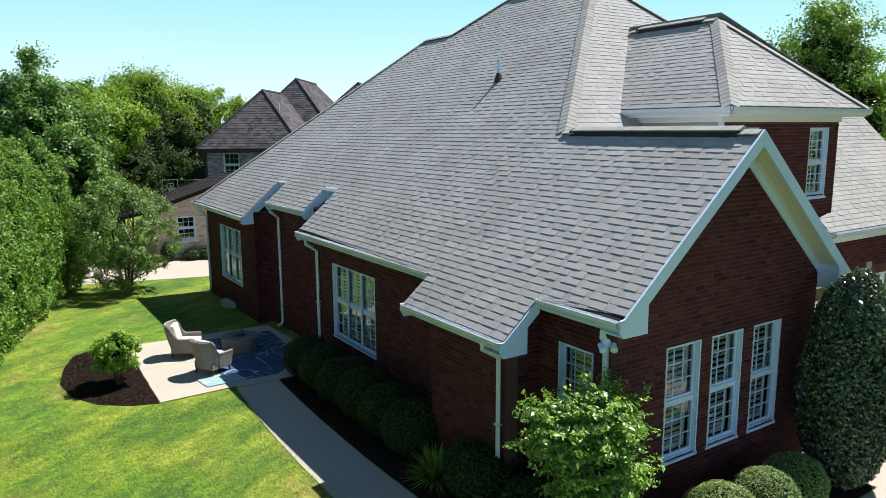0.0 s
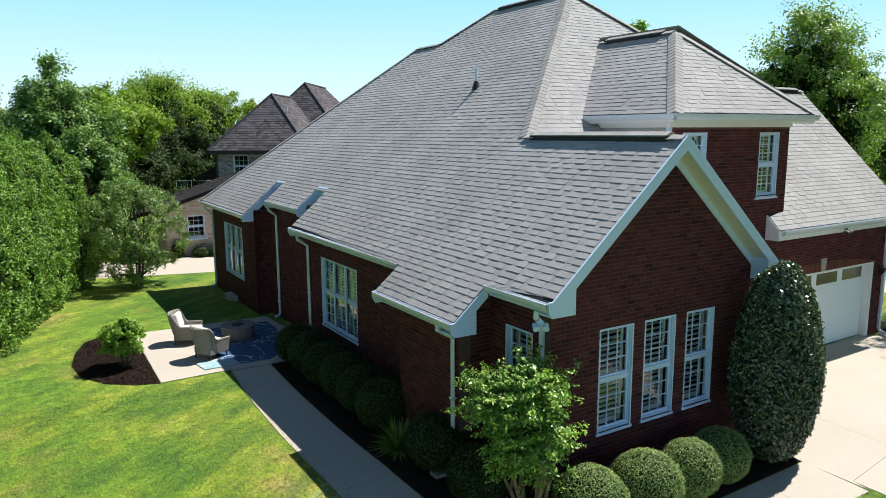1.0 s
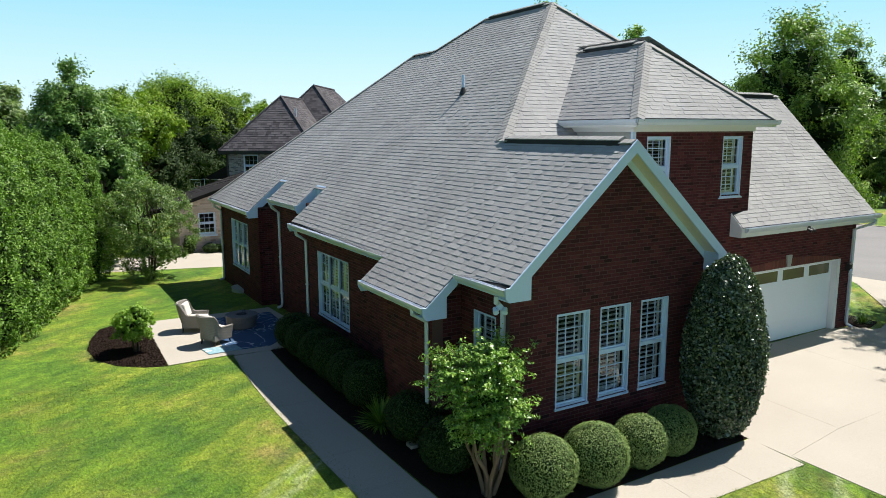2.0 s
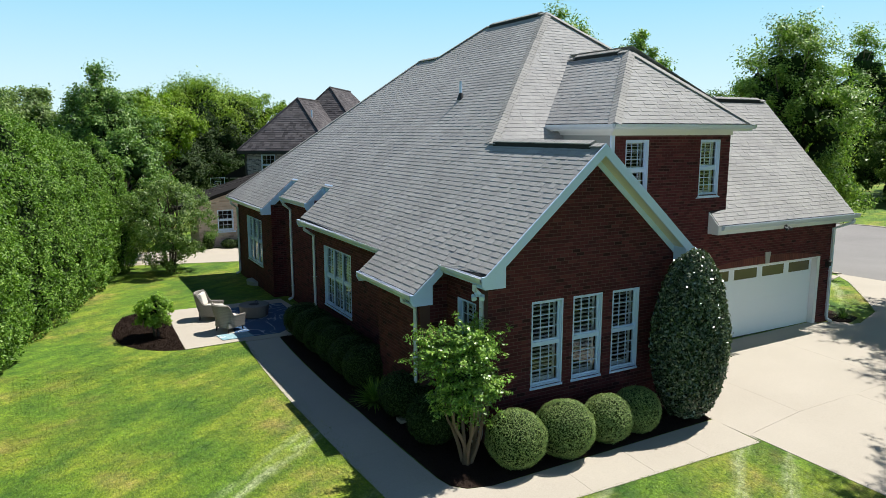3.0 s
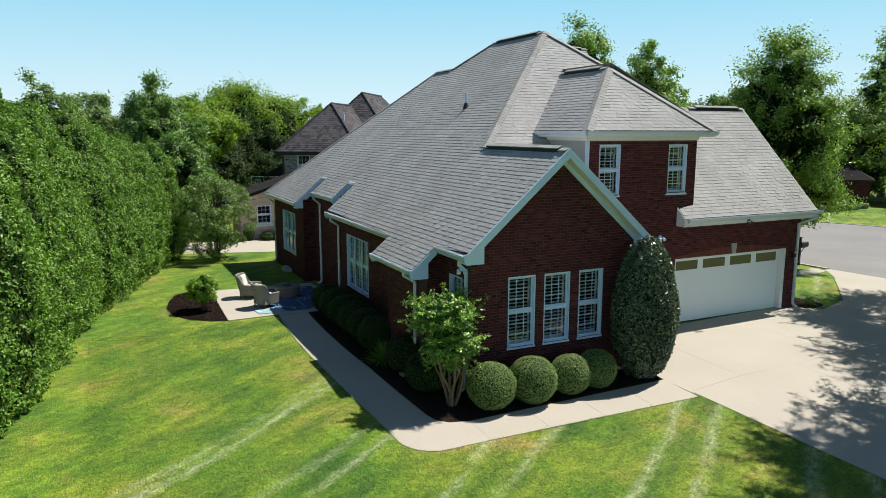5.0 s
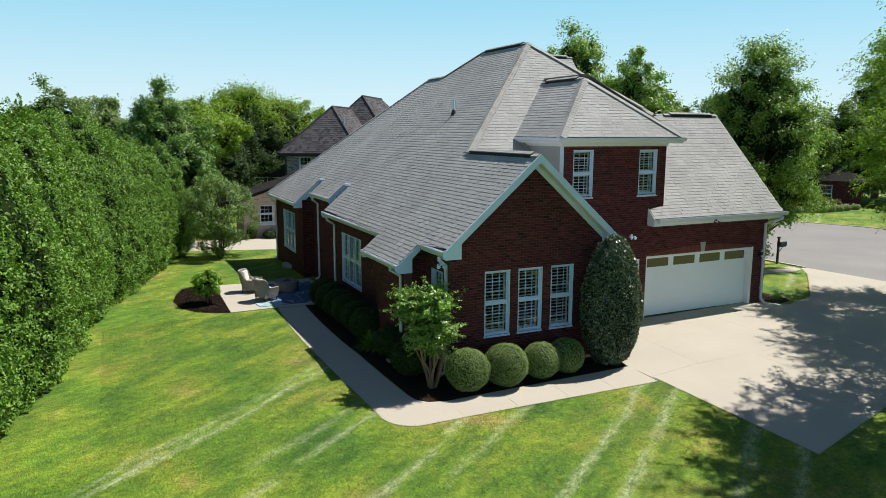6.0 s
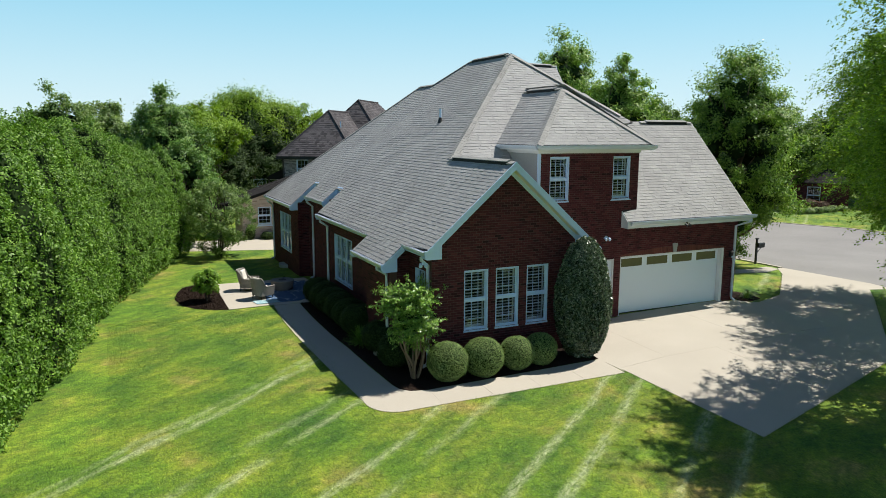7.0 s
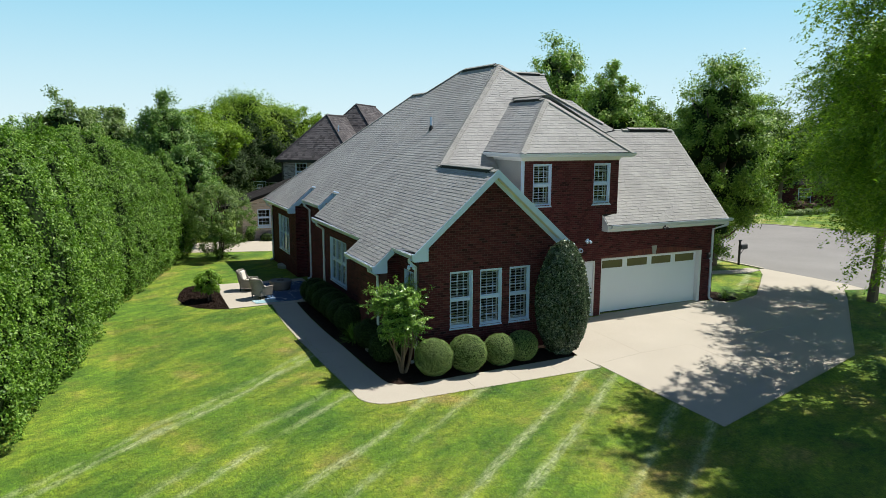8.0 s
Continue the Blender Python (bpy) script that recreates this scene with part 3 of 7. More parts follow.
def wall(name, origin, u, out, length, bottom, top, holes=(), near=None, brick="brick", thick=0.25, seed=1, parent=None, mortar="mortar"):
    """A wall along u from origin: a backing with real openings, and its bricks in running bond. top: height, or a list of (u, z)."""
    o, u, out = Vector(origin), Vector(u), Vector(out)
    prof = [(0, top), (length, top)] if isinstance(top, (int, float)) else list(top)

    def tz(s):
        for (a, za), (b, zb) in zip(prof, prof[1:]):
            if a <= s <= b:
                return za + (zb - za) * (s - a) / (b - a)
        return prof[-1][1]

    cuts = sorted({0.0, float(length), *[p[0] for p in prof], *[h[0] for h in holes], *[h[2] for h in holes]})
    bm = bmesh.new()
    for a, b in zip(cuts, cuts[1:]):
        mid = (a + b) / 2
        gaps = sorted((h[1], h[3]) for h in holes if h[0] < mid < h[2])
        z = bottom
        for g0, g1 in gaps + [(None, None)]:
            za = zb = g0
            if g0 is None:
                za, zb = tz(a), tz(b)
            if za > z or zb > z:
                at = lambda s, h: o + u * s + Vector((0, 0, h))
                prism(bm, [at(a, z), at(b, z), at(b, max(zb, z + 0.001)), at(a, max(za, z + 0.001))], -out * thick)
            z = g1
    bmesh.ops.recalc_face_normals(bm, faces=bm.faces)
    bmesh.ops.remove_doubles(bm, verts=bm.verts, dist=0.0004)
    back = part("wall", bm, mortar, parent or house)
    rng = random.Random(seed)
    vs, fs, count = [], [], 0
    zmax = max(p[1] for p in prof)
    F = ((0, 1, 2, 3), (0, 4, 5, 1), (1, 5, 6, 2), (2, 6, 7, 3), (3, 7, 4, 0))
    r, z = 0, bottom
    while z < zmax:
        zb = z + BH - JOINT
        zm = (z + zb) / 2
        spans = [(0.0, length)]
        for h in holes:
            if h[1] < zm < h[3]:
                spans = [q for a, b in spans for q in ((a, min(b, h[0])), (max(a, h[2]), b)) if q[1] - q[0] > 0.01]
        s = -BL * (0.5 if r % 2 else 0.0)
        while s < length:
            for a, b in spans:
                p, q = max(s, a), min(s + BL - JOINT, b)
                if q - p < 0.03 or tz((p + q) / 2) < zb:
                    continue
                t = 0.0025 + rng.uniform(0, 0.0025)
                j = [rng.uniform(-0.0015, 0.0015) for _ in range(4)]
                co = [o + u * (p + j[0]) + Vector((0, 0, z + j[2])), o + u * (q + j[1]) + Vector((0, 0, z + j[3])), o + u * (q + j[1]) + Vector((0, 0, zb)), o + u * (p + j[0]) + Vector((0, 0, zb))]
                co = [c + out * t for c in co] + [c - out * 0.002 for c in co]
                if near and count < 300 and near(co[0]):
                    count += 1
                    mid = sum(co, Vector()) / 8
                    mesh_part("brick", [c - mid for c in co], F, "brick_piece", back).location = mid
                else:
                    k = len(vs)
                    vs += co
                    fs += [tuple(k + i for i in f) for f in F]
            s += BL
        z += BH
        r += 1
    tagged(mesh_part("brickwork", vs, fs, brick, back), kind="stuff")
    return back


XW5, XB, X3, X2, XN, YG = 7.92, 7.24, 7.85, 8.30, 7.76, 9.48
FRONT = [(9.015, 0.995, 9.845, 2.893), (10.125, 0.995, 10.95, 2.893), (11.253, 0.995, 12.058, 2.893)]
# gable front
gz = lambda x: GZ - 0.16 - S * abs(x - GX)
wall("wall_front", (XW5, YW, 0), (1, 0, 0), (0, -1, 0), 5.2, -0.6, [(0, gz(XW5)), (GX - XW5, GZ - 0.16), (5.2, gz(13.12))],
     [(a - XW5, z0, b - XW5, z1) for a, z0, b, z1 in FRONT], near=lambda p: p.x < 9.6 and p.z > 0.9 and p.z < 3.2, seed=2)
wall("wall_side_recess", (XW5, YW + 0.25, 0), (0, 1, 0), (-1, 0, 0), 1.55, -0.6, 3.62, [(0.2, 1.0, 0.96, 2.89)], seed=3)
wall("wall_bump_south", (XB + 0.25, 9.09, 0), (1, 0, 0), (0, -1, 0), 0.7, -0.6, 3.3, seed=4)
wall("wall_bump", (XB, 9.09, 0), (0, 1, 0), (-1, 0, 0), 2.25, -0.6, 3.14, seed=5)
wall("wall_window_bay", (X3, 11.34, 0), (0, 1, 0), (-1, 0, 0), 6.75, -0.6, 3.68, [(3.397, 0.925, 5.737, 2.837)], seed=6)
wall("wall_recess", (X2, 18.09, 0), (0, 1, 0), (-1, 0, 0), 4.86, -0.6, 4.06, seed=7)
wall("wall_north_return", (XN, 22.95, 0), (1, 0, 0), (0, -1, 0), 0.8, -0.6, 3.6, seed=8)
wall("wall_north_bay", (XN, 22.95, 0), (0, 1, 0), (-1, 0, 0), 5.75, -0.6, 3.58, [(1.541, 0.87, 4.004, 2.803)], seed=9)
wall("wall_back", (XN, 28.7, 0), (1, 0, 0), (0, 1, 0), 14.0, -0.9, 3.4, seed=10, brick="brick")
# garage front and dormer, one brick face
GDL, GDR, GDT = 16.74, 22.08, 2.42
wall("wall_garage", (13.02, YG, 0), (1, 0, 0), (0, -1, 0), 9.75, -0.4, [(0, 6.36), (4.38, 6.36), (4.381, 4.3), (4.39, 3.98), (9.75, 3.98)],
     [(GDL - 13.02, -0.4, GDR - 13.02, GDT), (15.57 - 13.02, -0.4, 16.44 - 13.02, 2.36), (13.435 - 13.02, 4.64, 14.245 - 13.02, 6.215), (16.205 - 13.02, 4.645, 16.99 - 13.02, 6.205), (4.38, 3.99, 9.76, 6.6)], seed=11)
wall("wall_gable_east", (13.12, YW + 0.25, 0), (0, 1, 0), (1, 0, 0), 1.8, -0.4, 3.5, seed=12)
wall("wall_garage_east", (22.77, 9.73, 0), (0, 1, 0), (1, 0, 0), 6.2, -0.4, [(0, 4.1), (3.04, 7.2), (6.2, 4.0)], seed=13)
wall("wall_dormer_east", (17.4, 9.73, 0), (0, 1, 0), (1, 0, 0), 3.0, 4.2, 6.4, seed=14)

# grey siding on the dormer's side, lap boards
dside = box_part("dormer_side", (12.98, 9.74, 4.0), (13.18, 12.6, 6.4), "siding", house, "light grey lap siding")
for i in range(12):
    bm = bmesh.new()
    z = 4.45 + i * 0.16
    prism(bm, [(12.965, 9.52, z), (12.945, 9.52, z), (12.97, 9.52, z + 0.165), (12.98, 9.52, z + 0.165)], (0, 3.0, 0))
    bmesh.ops.recalc_face_normals(bm, faces=bm.faces)
    part("lap_board", bm, "siding", dside)
box_part("corner_board", (12.925, 9.452, 4.3), (13.04, 9.52, 6.34), "trim", house, "white corner board", 0.004)
# ---- the house: eaves, gutters, rakes ----
def gutter(a, b, out, material="gutter"):
    """A K-style gutter hung from the roof edge between a and b, open at the top."""
    a, b, out = Vector(a), Vector(b), Vector(out)
    prof = [(-0.03, -0.01), (-0.03, -0.15), (0.045, -0.15), (0.09, -0.085), (0.10, -0.02), (0.088, -0.02), (0.078, -0.08), (0.04, -0.137), (-0.018, -0.137), (-0.018, -0.01)]
    bm = bmesh.new()
    prism(bm, [a + out * o + Vector((0, 0, z)) for o, z in prof], b - a)
    bmesh.ops.recalc_face_normals(bm, faces=bm.faces)
    ob = part("gutter", bm, material, house)
    for p in (a, b):
        bm = bmesh.new()
        d = (b - a).normalized() * (0.003 if p is a else -0.003)
        prism(bm, [p + out * o + Vector((0, 0, z)) for o, z in ((-0.03, -0.01), (-0.03, -0.15), (0.045, -0.15), (0.09, -0.085), (0.10, -0.02))], d)
        part("end_cap", bm, material, ob)
    return ob


def eave(a, b, out, depth):
    """Gutter, fascia and soffit along one eave; depth: from the roof edge back to the wall."""
    gutter(a, b, out)
    a, b, out = Vector(a), Vector(b), Vector(out)
    bm = bmesh.new()
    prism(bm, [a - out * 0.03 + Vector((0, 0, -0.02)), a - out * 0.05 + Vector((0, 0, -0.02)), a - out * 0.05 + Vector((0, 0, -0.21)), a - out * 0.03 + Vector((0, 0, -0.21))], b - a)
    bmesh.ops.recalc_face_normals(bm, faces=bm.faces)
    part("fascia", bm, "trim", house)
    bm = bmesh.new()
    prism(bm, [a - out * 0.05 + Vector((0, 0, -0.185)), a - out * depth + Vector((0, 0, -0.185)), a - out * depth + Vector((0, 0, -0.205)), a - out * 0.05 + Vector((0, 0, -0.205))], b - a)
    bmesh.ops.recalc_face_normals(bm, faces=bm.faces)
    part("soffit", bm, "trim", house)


def rake(x0, x1, y, face, depth=0.24, box_w=0.45, box_h=0.27, thick=0.03):
    """A sloping rake board in the plane y, from the eave at x0 up to x1, with its boxed return at the foot."""
    zf = lambda x: S * x + C
    pts = [(x0 - 0.09, zf(x0) - 0.015), (x0, zf(x0) - 0.012), (x1, zf(x1) - 0.012), (x1, zf(x1) - depth), (x0 + box_w, zf(x0 + box_w) - depth), (x0 + box_w, zf(x0) - box_h), (x0 - 0.02, zf(x0) - box_h), (x0 - 0.09, zf(x0) - 0.14)]
    ob = prism_part("rake_board", [(x, y, z) for x, z in pts], (0, face * thick, 0), "trim", house)
    return ob


W = (-1, 0, 0)
for x, y0, y1, d in ((7.6, YR + 0.03, 8.73, 0.32), (6.9, 8.73, 11.72, 0.34), (7.5, 11.72, 18.47, 0.35), (8.02, 19.28, 22.3, 0.28), (7.43, 23.0, 29.25, 0.33)):
    eave((x, y0, S * x + C), (x, y1, S * x + C), W, d)
rake(6.9, 7.6, 8.73, -1)
rake(6.9, 7.48, 11.72, 1)
rake(8.02, 8.7, 19.28, -1, 0.32)
rake(7.5, 8.7, 18.47, 1)
rake(7.43, 8.68, 23.0, -1, 0.32)
rake(8.02, 8.68, 22.3, 1, 0.32)
for x0, yy in ((6.9, 8.76), (7.43, 23.03)):
    box_part("return_box", (x0 - 0.02, yy, S * x0 + C - 0.268), (x0 + 0.44, yy + 0.34, S * x0 + C - 0.24), "trim", house)
# boards across the top of the notches
for x0, yy, wd in ((8.68, 18.47, 0.81), (8.65, 22.3, 0.7)):
    prism_part("notch_board", [(x0, yy + 0.005, S * x0 + C + 0.02), (x0 + 0.05, yy + 0.005, S * (x0 + 0.05) + C + 0.02), (x0 + 0.05, yy + 0.005, S * x0 + C - 0.4), (x0, yy + 0.005, S * x0 + C - 0.4)], (0, wd - 0.01, 0), "trim", house)

# main gable rake, two legs meeting at the apex
zl = lambda x: GZ - S * abs(x - GX)
DR = 0.25
for sgn, foot in ((-1, 7.6), (1, 13.5)):
    f = lambda q: GX + sgn * q
    q = abs(foot - GX)
    pts = [(f(0), GZ + 0.03), (f(q), GZ - S * q + 0.028), (f(q + 0.09), GZ - S * q + 0.02), (f(q + 0.09), GZ - S * q - 0.15), (f(q + 0.02), GZ - S * q - 0.24),
           (f(q - 0.46), GZ - S * q - 0.24), (f(q - 0.46), GZ - S * (q - 0.46) - DR + 0.03), (f(0), GZ - DR + 0.03)]
    prism_part("rake_board", [(x, YR - 0.005, z) for x, z in pts], (0, -0.035, 0), "trim", house, "white-painted gable rake board")
    # sloping soffit, with its plank lines, and the frieze on the wall
    bm = bmesh.new()
    n = 3
    for k in range(n):
        y0, y1 = YR + (YW - 0.03 - YR) * k / n, YR + (YW - 0.03 - YR) * (k + 1) / n - 0.006
        prism(bm, [(f(0), y0, GZ - 0.15), (f(q - 0.1), y0, GZ - S * (q - 0.1) - 0.15), (f(q - 0.1), y0, GZ - S * (q - 0.1) - 0.17), (f(0), y0, GZ - 0.17)], (0, y1 - y0, 0))
    bmesh.ops.recalc_face_normals(bm, faces=bm.faces)
    part("soffit", bm, "soffit", house, "cream soffit boards")
    prism_part("frieze", [(f(0), YW - 0.012, GZ - 0.165), (f(q - 0.35), YW - 0.012, GZ - S * (q - 0.35) - 0.165), (f(q - 0.35), YW - 0.012, GZ - S * (q - 0.35) - 0.33), (f(0), YW - 0.012, GZ - 0.33)], (0, -0.025, 0), "trim", house)
    x0, x1 = sorted((f(q + 0.02), f(q - 0.44)))
    box_part("return_box", (x0, YR, GZ - S * q - 0.238), (x1, YW - 0.04, GZ - S * q - 0.21), "trim", house)
    a, b = sorted((f(q - 0.44), f(q - 0.42)))
    prism_part("return_cheek", [(a, YR, GZ - S * q - 0.21), (a, YW - 0.04, GZ - S * q - 0.21), (a, YW - 0.04, GZ - S * (q - 0.43) - 0.18), (a, YR, GZ - S * (q - 0.43) - 0.18)], (b - a, 0, 0), "trim", house)
gutter((13.5, YR, zl(13.5)), (13.5, 9.45, zl(13.5)), (1, 0, 0))
box_part("fascia", (13.45, YR, zl(13.5) - 0.2), (13.47, 9.45, zl(13.5) - 0.02), "trim", house)
box_part("soffit", (13.13, YR + 0.5, zl(13.5) - 0.2), (13.45, 9.45, zl(13.5) - 0.18), "soffit", house)

# dormer eaves: gutter, deep white frieze
gutter((DW - 0.05, DF, DEZ), (DE + 0.05, DF, DEZ), (0, -1, 0))
gutter((DW, DF - 0.05, DEZ), (DW, dback(DW) - 0.1, DEZ), (-1, 0, 0))
gutter((DE, DF, DEZ), (DE, 12.0, DEZ), (1, 0, 0))
box_part("soffit", (DW + 0.03, DF + 0.03, DEZ - 0.19), (DE - 0.03, 9.47, DEZ - 0.17), "white", house)
box_part("soffit", (DW + 0.03, 9.472, DEZ - 0.19), (12.94, dback(DW), DEZ - 0.17), "white", house)
box_part("soffit", (17.41, 9.472, DEZ - 0.19), (DE - 0.03, 12, DEZ - 0.17), "white", house)
box_part("fascia", (DW + 0.01, DF + 0.01, DEZ - 0.2), (DE - 0.01, DF + 0.03, DEZ - 0.02), "white", house)
box_part("fascia", (DW + 0.01, DF + 0.03, DEZ - 0.2), (DW + 0.03, dback(DW), DEZ - 0.02), "white", house)
box_part("frieze", (12.92, 9.425, 6.33), (17.43, 9.47, DEZ - 0.19), "white", house, "white frieze board", 0.006)
box_part("frieze", (12.91, 9.47, 6.33), (12.945, dback(DW), DEZ - 0.19), "white", house)
box_part("frieze", (17.405, 9.47, 6.33), (17.44, 12, DEZ - 0.19), "white", house)
# garage eaves
gutter((16.84, GEY, GEZ), (23.33, GEY, GEZ), (0, -1, 0))
box_part("fascia", (16.72, GEY + 0.02, GEZ - 0.27), (23.1, GEY + 0.05, GEZ - 0.02), "white", house)
box_part("soffit", (16.72, GEY + 0.05, GEZ - 0.27), (23.1, 9.47, GEZ - 0.25), "white", house)
prism_part("return_cheek", [(16.69, GEY + 0.0, GEZ - 0.27), (16.69, 9.47, GEZ - 0.27), (16.69, 9.47, GEZ + gs * 0.36 - 0.01), (16.69, GEY, GEZ - 0.01)], (0.03, 0, 0), "white", house)
prism_part("rake_board", [(23.1, GEY, GEZ - 0.01), (23.1, GRY, GRZ - 0.01), (23.1, GRY, GRZ - 0.28), (23.1, GEY, GEZ - 0.28)], (0.03, 0, 0), "white", house)


def downspout(x, y, z0, z1, out, reach, material="gutter", side=(0, 0, 0)):
    """A square downpipe on the wall at (x, y), with an S-bend up to the gutter and a kick-out at its foot."""
    out = Vector(out)
    top = Vector((x, y, z1)) + out * reach + Vector(side)
    pts = [top, top + Vector((0, 0, -0.10)), Vector((x, y, z1 - 0.32)) + out * 0.05, Vector((x, y, z0 + 0.22)) + out * 0.05, Vector((x, y, z0 + 0.12)) + out * 0.08, Vector((x, y, z0 + 0.06)) + out * 0.24]
    bm = bmesh.new()
    tube(bm, pts, [0.052] * len(pts), 4)
    bmesh.ops.recalc_face_normals(bm, faces=bm.faces)
    ob = part("downspout", bm, material, house)
    for z in (z0 + 0.6, (z0 + z1) / 2):
        p = Vector((x, y, z)) + out * 0.05
        box_part("strap", p - Vector((0.055, 0.055, 0.015)), p + Vector((0.055, 0.055, 0.015)), material, ob)
    return ob


for x, y, top, reach, side in ((XB, 9.22, 2.9, 0.38, 0), (XW5, 7.55, 3.44, 0.36, -0.22), (X3, 17.95, 3.35, 0.36, 0), (X2, 22.02, 3.8, 0.32, 0), (XN, 28.55, 3.28, 0.34, 0)):
    downspout(x, y, ground_z(x - 0.2, y), top, W, reach, side=(0, side, 0))
downspout(22.62, YG, ground_z(22.62, 9.3), 3.62, (0, -1, 0), 0.42, side=(0.45, 0, 0))

# ---- the house: windows and doors ----
def turned(origin, u, out):
    u, out = Vector(u), Vector(out)
    return Matrix(((u.x, out.x, 0, origin[0]), (u.y, out.y, 0, origin[1]), (u.z, out.z, 1, origin[2]), (0, 0, 0, 1)))


def mbox(name, a, b, m, material, parent, label="", bevel=0.0):
    bm = bmesh.new()
    box(bm, a, b, m)
    if bevel:
        bmesh.ops.bevel(bm, geom=list(bm.edges), offset=bevel, segments=1, affect="EDGES")
    bmesh.ops.recalc_face_normals(bm, faces=bm.faces)
    return part(name, bm, material, parent, label)


SLAT = {}


def window(origin, u, out, w, h, cols=3, rows=3, units=1, shutters=True, tilt=14, label="white double-hung window with interior plantation shutters"):
    """A window unit whose lower left corner on the wall face is origin: frame, sashes, bars, panes, sill and shutters."""
    m = turned(origin, u, out)
    bm = bmesh.new()
    fw = 0.042
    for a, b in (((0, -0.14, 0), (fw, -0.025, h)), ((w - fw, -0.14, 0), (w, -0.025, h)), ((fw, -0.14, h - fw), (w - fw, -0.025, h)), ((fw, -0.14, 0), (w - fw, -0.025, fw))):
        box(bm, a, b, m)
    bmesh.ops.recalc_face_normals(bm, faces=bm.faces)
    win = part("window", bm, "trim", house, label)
    mbox("sill", (-0.02, -0.14, -0.05), (w + 0.02, 0.03, 0.0), m, "trim", win, "", 0.004)
    mbox("brick_mould", (0.0, -0.03, h - 0.03), (w, 0.012, h), m, "trim", win)
    for s in (0.0, w - 0.03):
        mbox("brick_mould", (s, -0.03, 0), (s + 0.03, 0.012, h - 0.03), m, "trim", win)
    uw = (w - 2 * fw) / units
    for k in range(units):
        a0, a1 = fw + k * uw, fw + (k + 1) * uw
        if k:
            mbox("mullion", (a0 - 0.03, -0.12, fw), (a0 + 0.03, -0.02, h - fw), m, "trim", win)
        mid = h * 0.5
        mbox("meeting_rail", (a0, -0.105, mid - 0.03), (a1, -0.045, mid + 0.03), m, "trim", win)
        for z0, z1, d in ((fw, mid - 0.03, -0.075), (mid + 0.03, h - fw, -0.095)):
            bm = bmesh.new()
            for p, q in (((a0, d - 0.02, z0), (a0 + 0.03, d + 0.02, z1)), ((a1 - 0.035, d - 0.02, z0), (a1, d + 0.02, z1)), ((a0 + 0.035, d - 0.02, z0), (a1 - 0.035, d + 0.02, z0 + 0.04)), ((a0 + 0.035, d - 0.02, z1 - 0.035), (a1 - 0.035, d + 0.02, z1))):
                box(bm, p, q, m)
            part("sash", bm, "trim", win)
            for c in range(1, cols):
                x = a0 + 0.035 + (a1 - a0 - 0.07) * c / cols
                mbox("glazing_bar", (x - 0.009, d - 0.008, z0 + 0.04), (x + 0.009, d + 0.012, z1 - 0.035), m, "trim", win)
            for r in range(1, rows):
                z = z0 + 0.04 + (z1 - z0 - 0.075) * r / rows
                mbox("glazing_bar", (a0 + 0.035, d - 0.007, z - 0.009), (a1 - 0.035, d + 0.010, z + 0.009), m, "trim", win)
            pane = mbox("pane", (a0 + 0.03, d - 0.004, z0 + 0.03), (a1 - 0.03, d, z1 - 0.03), m, "glass", win)
            pane.visible_shadow = False
        if shutters:
            for p, q in (((a0, -0.23, fw), (a0 + 0.05, -0.2, h - fw)), ((a1 - 0.05, -0.23, fw), (a1, -0.2, h - fw)), ((a0 + 0.05, -0.23, fw), (a1 - 0.05, -0.2, fw + 0.09)), ((a0 + 0.05, -0.23, h - fw - 0.08), (a1 - 0.05, -0.2, h - fw)), ((a0 + 0.05, -0.23, mid - 0.04), (a1 - 0.05, -0.2, mid + 0.04))):
                mbox("shutter_frame", p, q, m, "shutter", win)
            L = a1 - a0 - 0.1
            key = round(L, 3)
            if key not in SLAT:
                bm = bmesh.new()
                box(bm, (0, -0.03, -0.004), (L, 0.03, 0.004))
                SLAT[key] = bpy.data.meshes.new("louvre")
                bm.to_mesh(SLAT[key])
                bm.free()
                SLAT[key].materials.append(M["shutter"])
            for z0, z1 in ((fw + 0.09, mid - 0.04), (mid + 0.04, h - fw - 0.08)):
                n = max(2, int((z1 - z0) / 0.088))
                for i in range(n):
                    ob = new("louvre", SLAT[key])
                    ob.parent = win
                    ob.matrix_local = m @ pose(a0 + 0.05, -0.215, z0 + (i + 0.5) * (z1 - z0) / n, -tilt)
    # near-black box in place of the unlit room behind
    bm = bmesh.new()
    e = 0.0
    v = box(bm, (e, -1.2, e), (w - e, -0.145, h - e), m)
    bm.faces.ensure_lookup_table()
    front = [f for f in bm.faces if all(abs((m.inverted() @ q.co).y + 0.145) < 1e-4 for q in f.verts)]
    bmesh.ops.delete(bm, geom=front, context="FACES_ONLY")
    part("room_shade", bm, "dark", win)
    return win


for a, z0, b, z1 in FRONT:
    window((a, YW, z0), (1, 0, 0), (0, -1, 0), b - a, z1 - z0)
window((13.435, YG, 4.64), (1, 0, 0), (0, -1, 0), 0.81, 1.575)
window((16.205, YG, 4.645), (1, 0, 0), (0, -1, 0), 0.785, 1.56)
window((XW5, YW + 0.25 + 0.96, 1.0), (0, -1, 0), W, 0.76, 1.89)
window((X3, 17.077, 0.925), (0, -1, 0), W, 2.34, 1.912, cols=2, rows=3, units=3, tilt=35, label="triple white window with divided panes")
window((XN, 26.954, 0.87), (0, -1, 0), W, 2.463, 1.933, cols=2, rows=3, units=3, tilt=35, label="triple white window with divided panes")
box_part("sill_course", (16.13, 9.452, 4.575), (17.07, 9.5, 4.6), "trim", house)


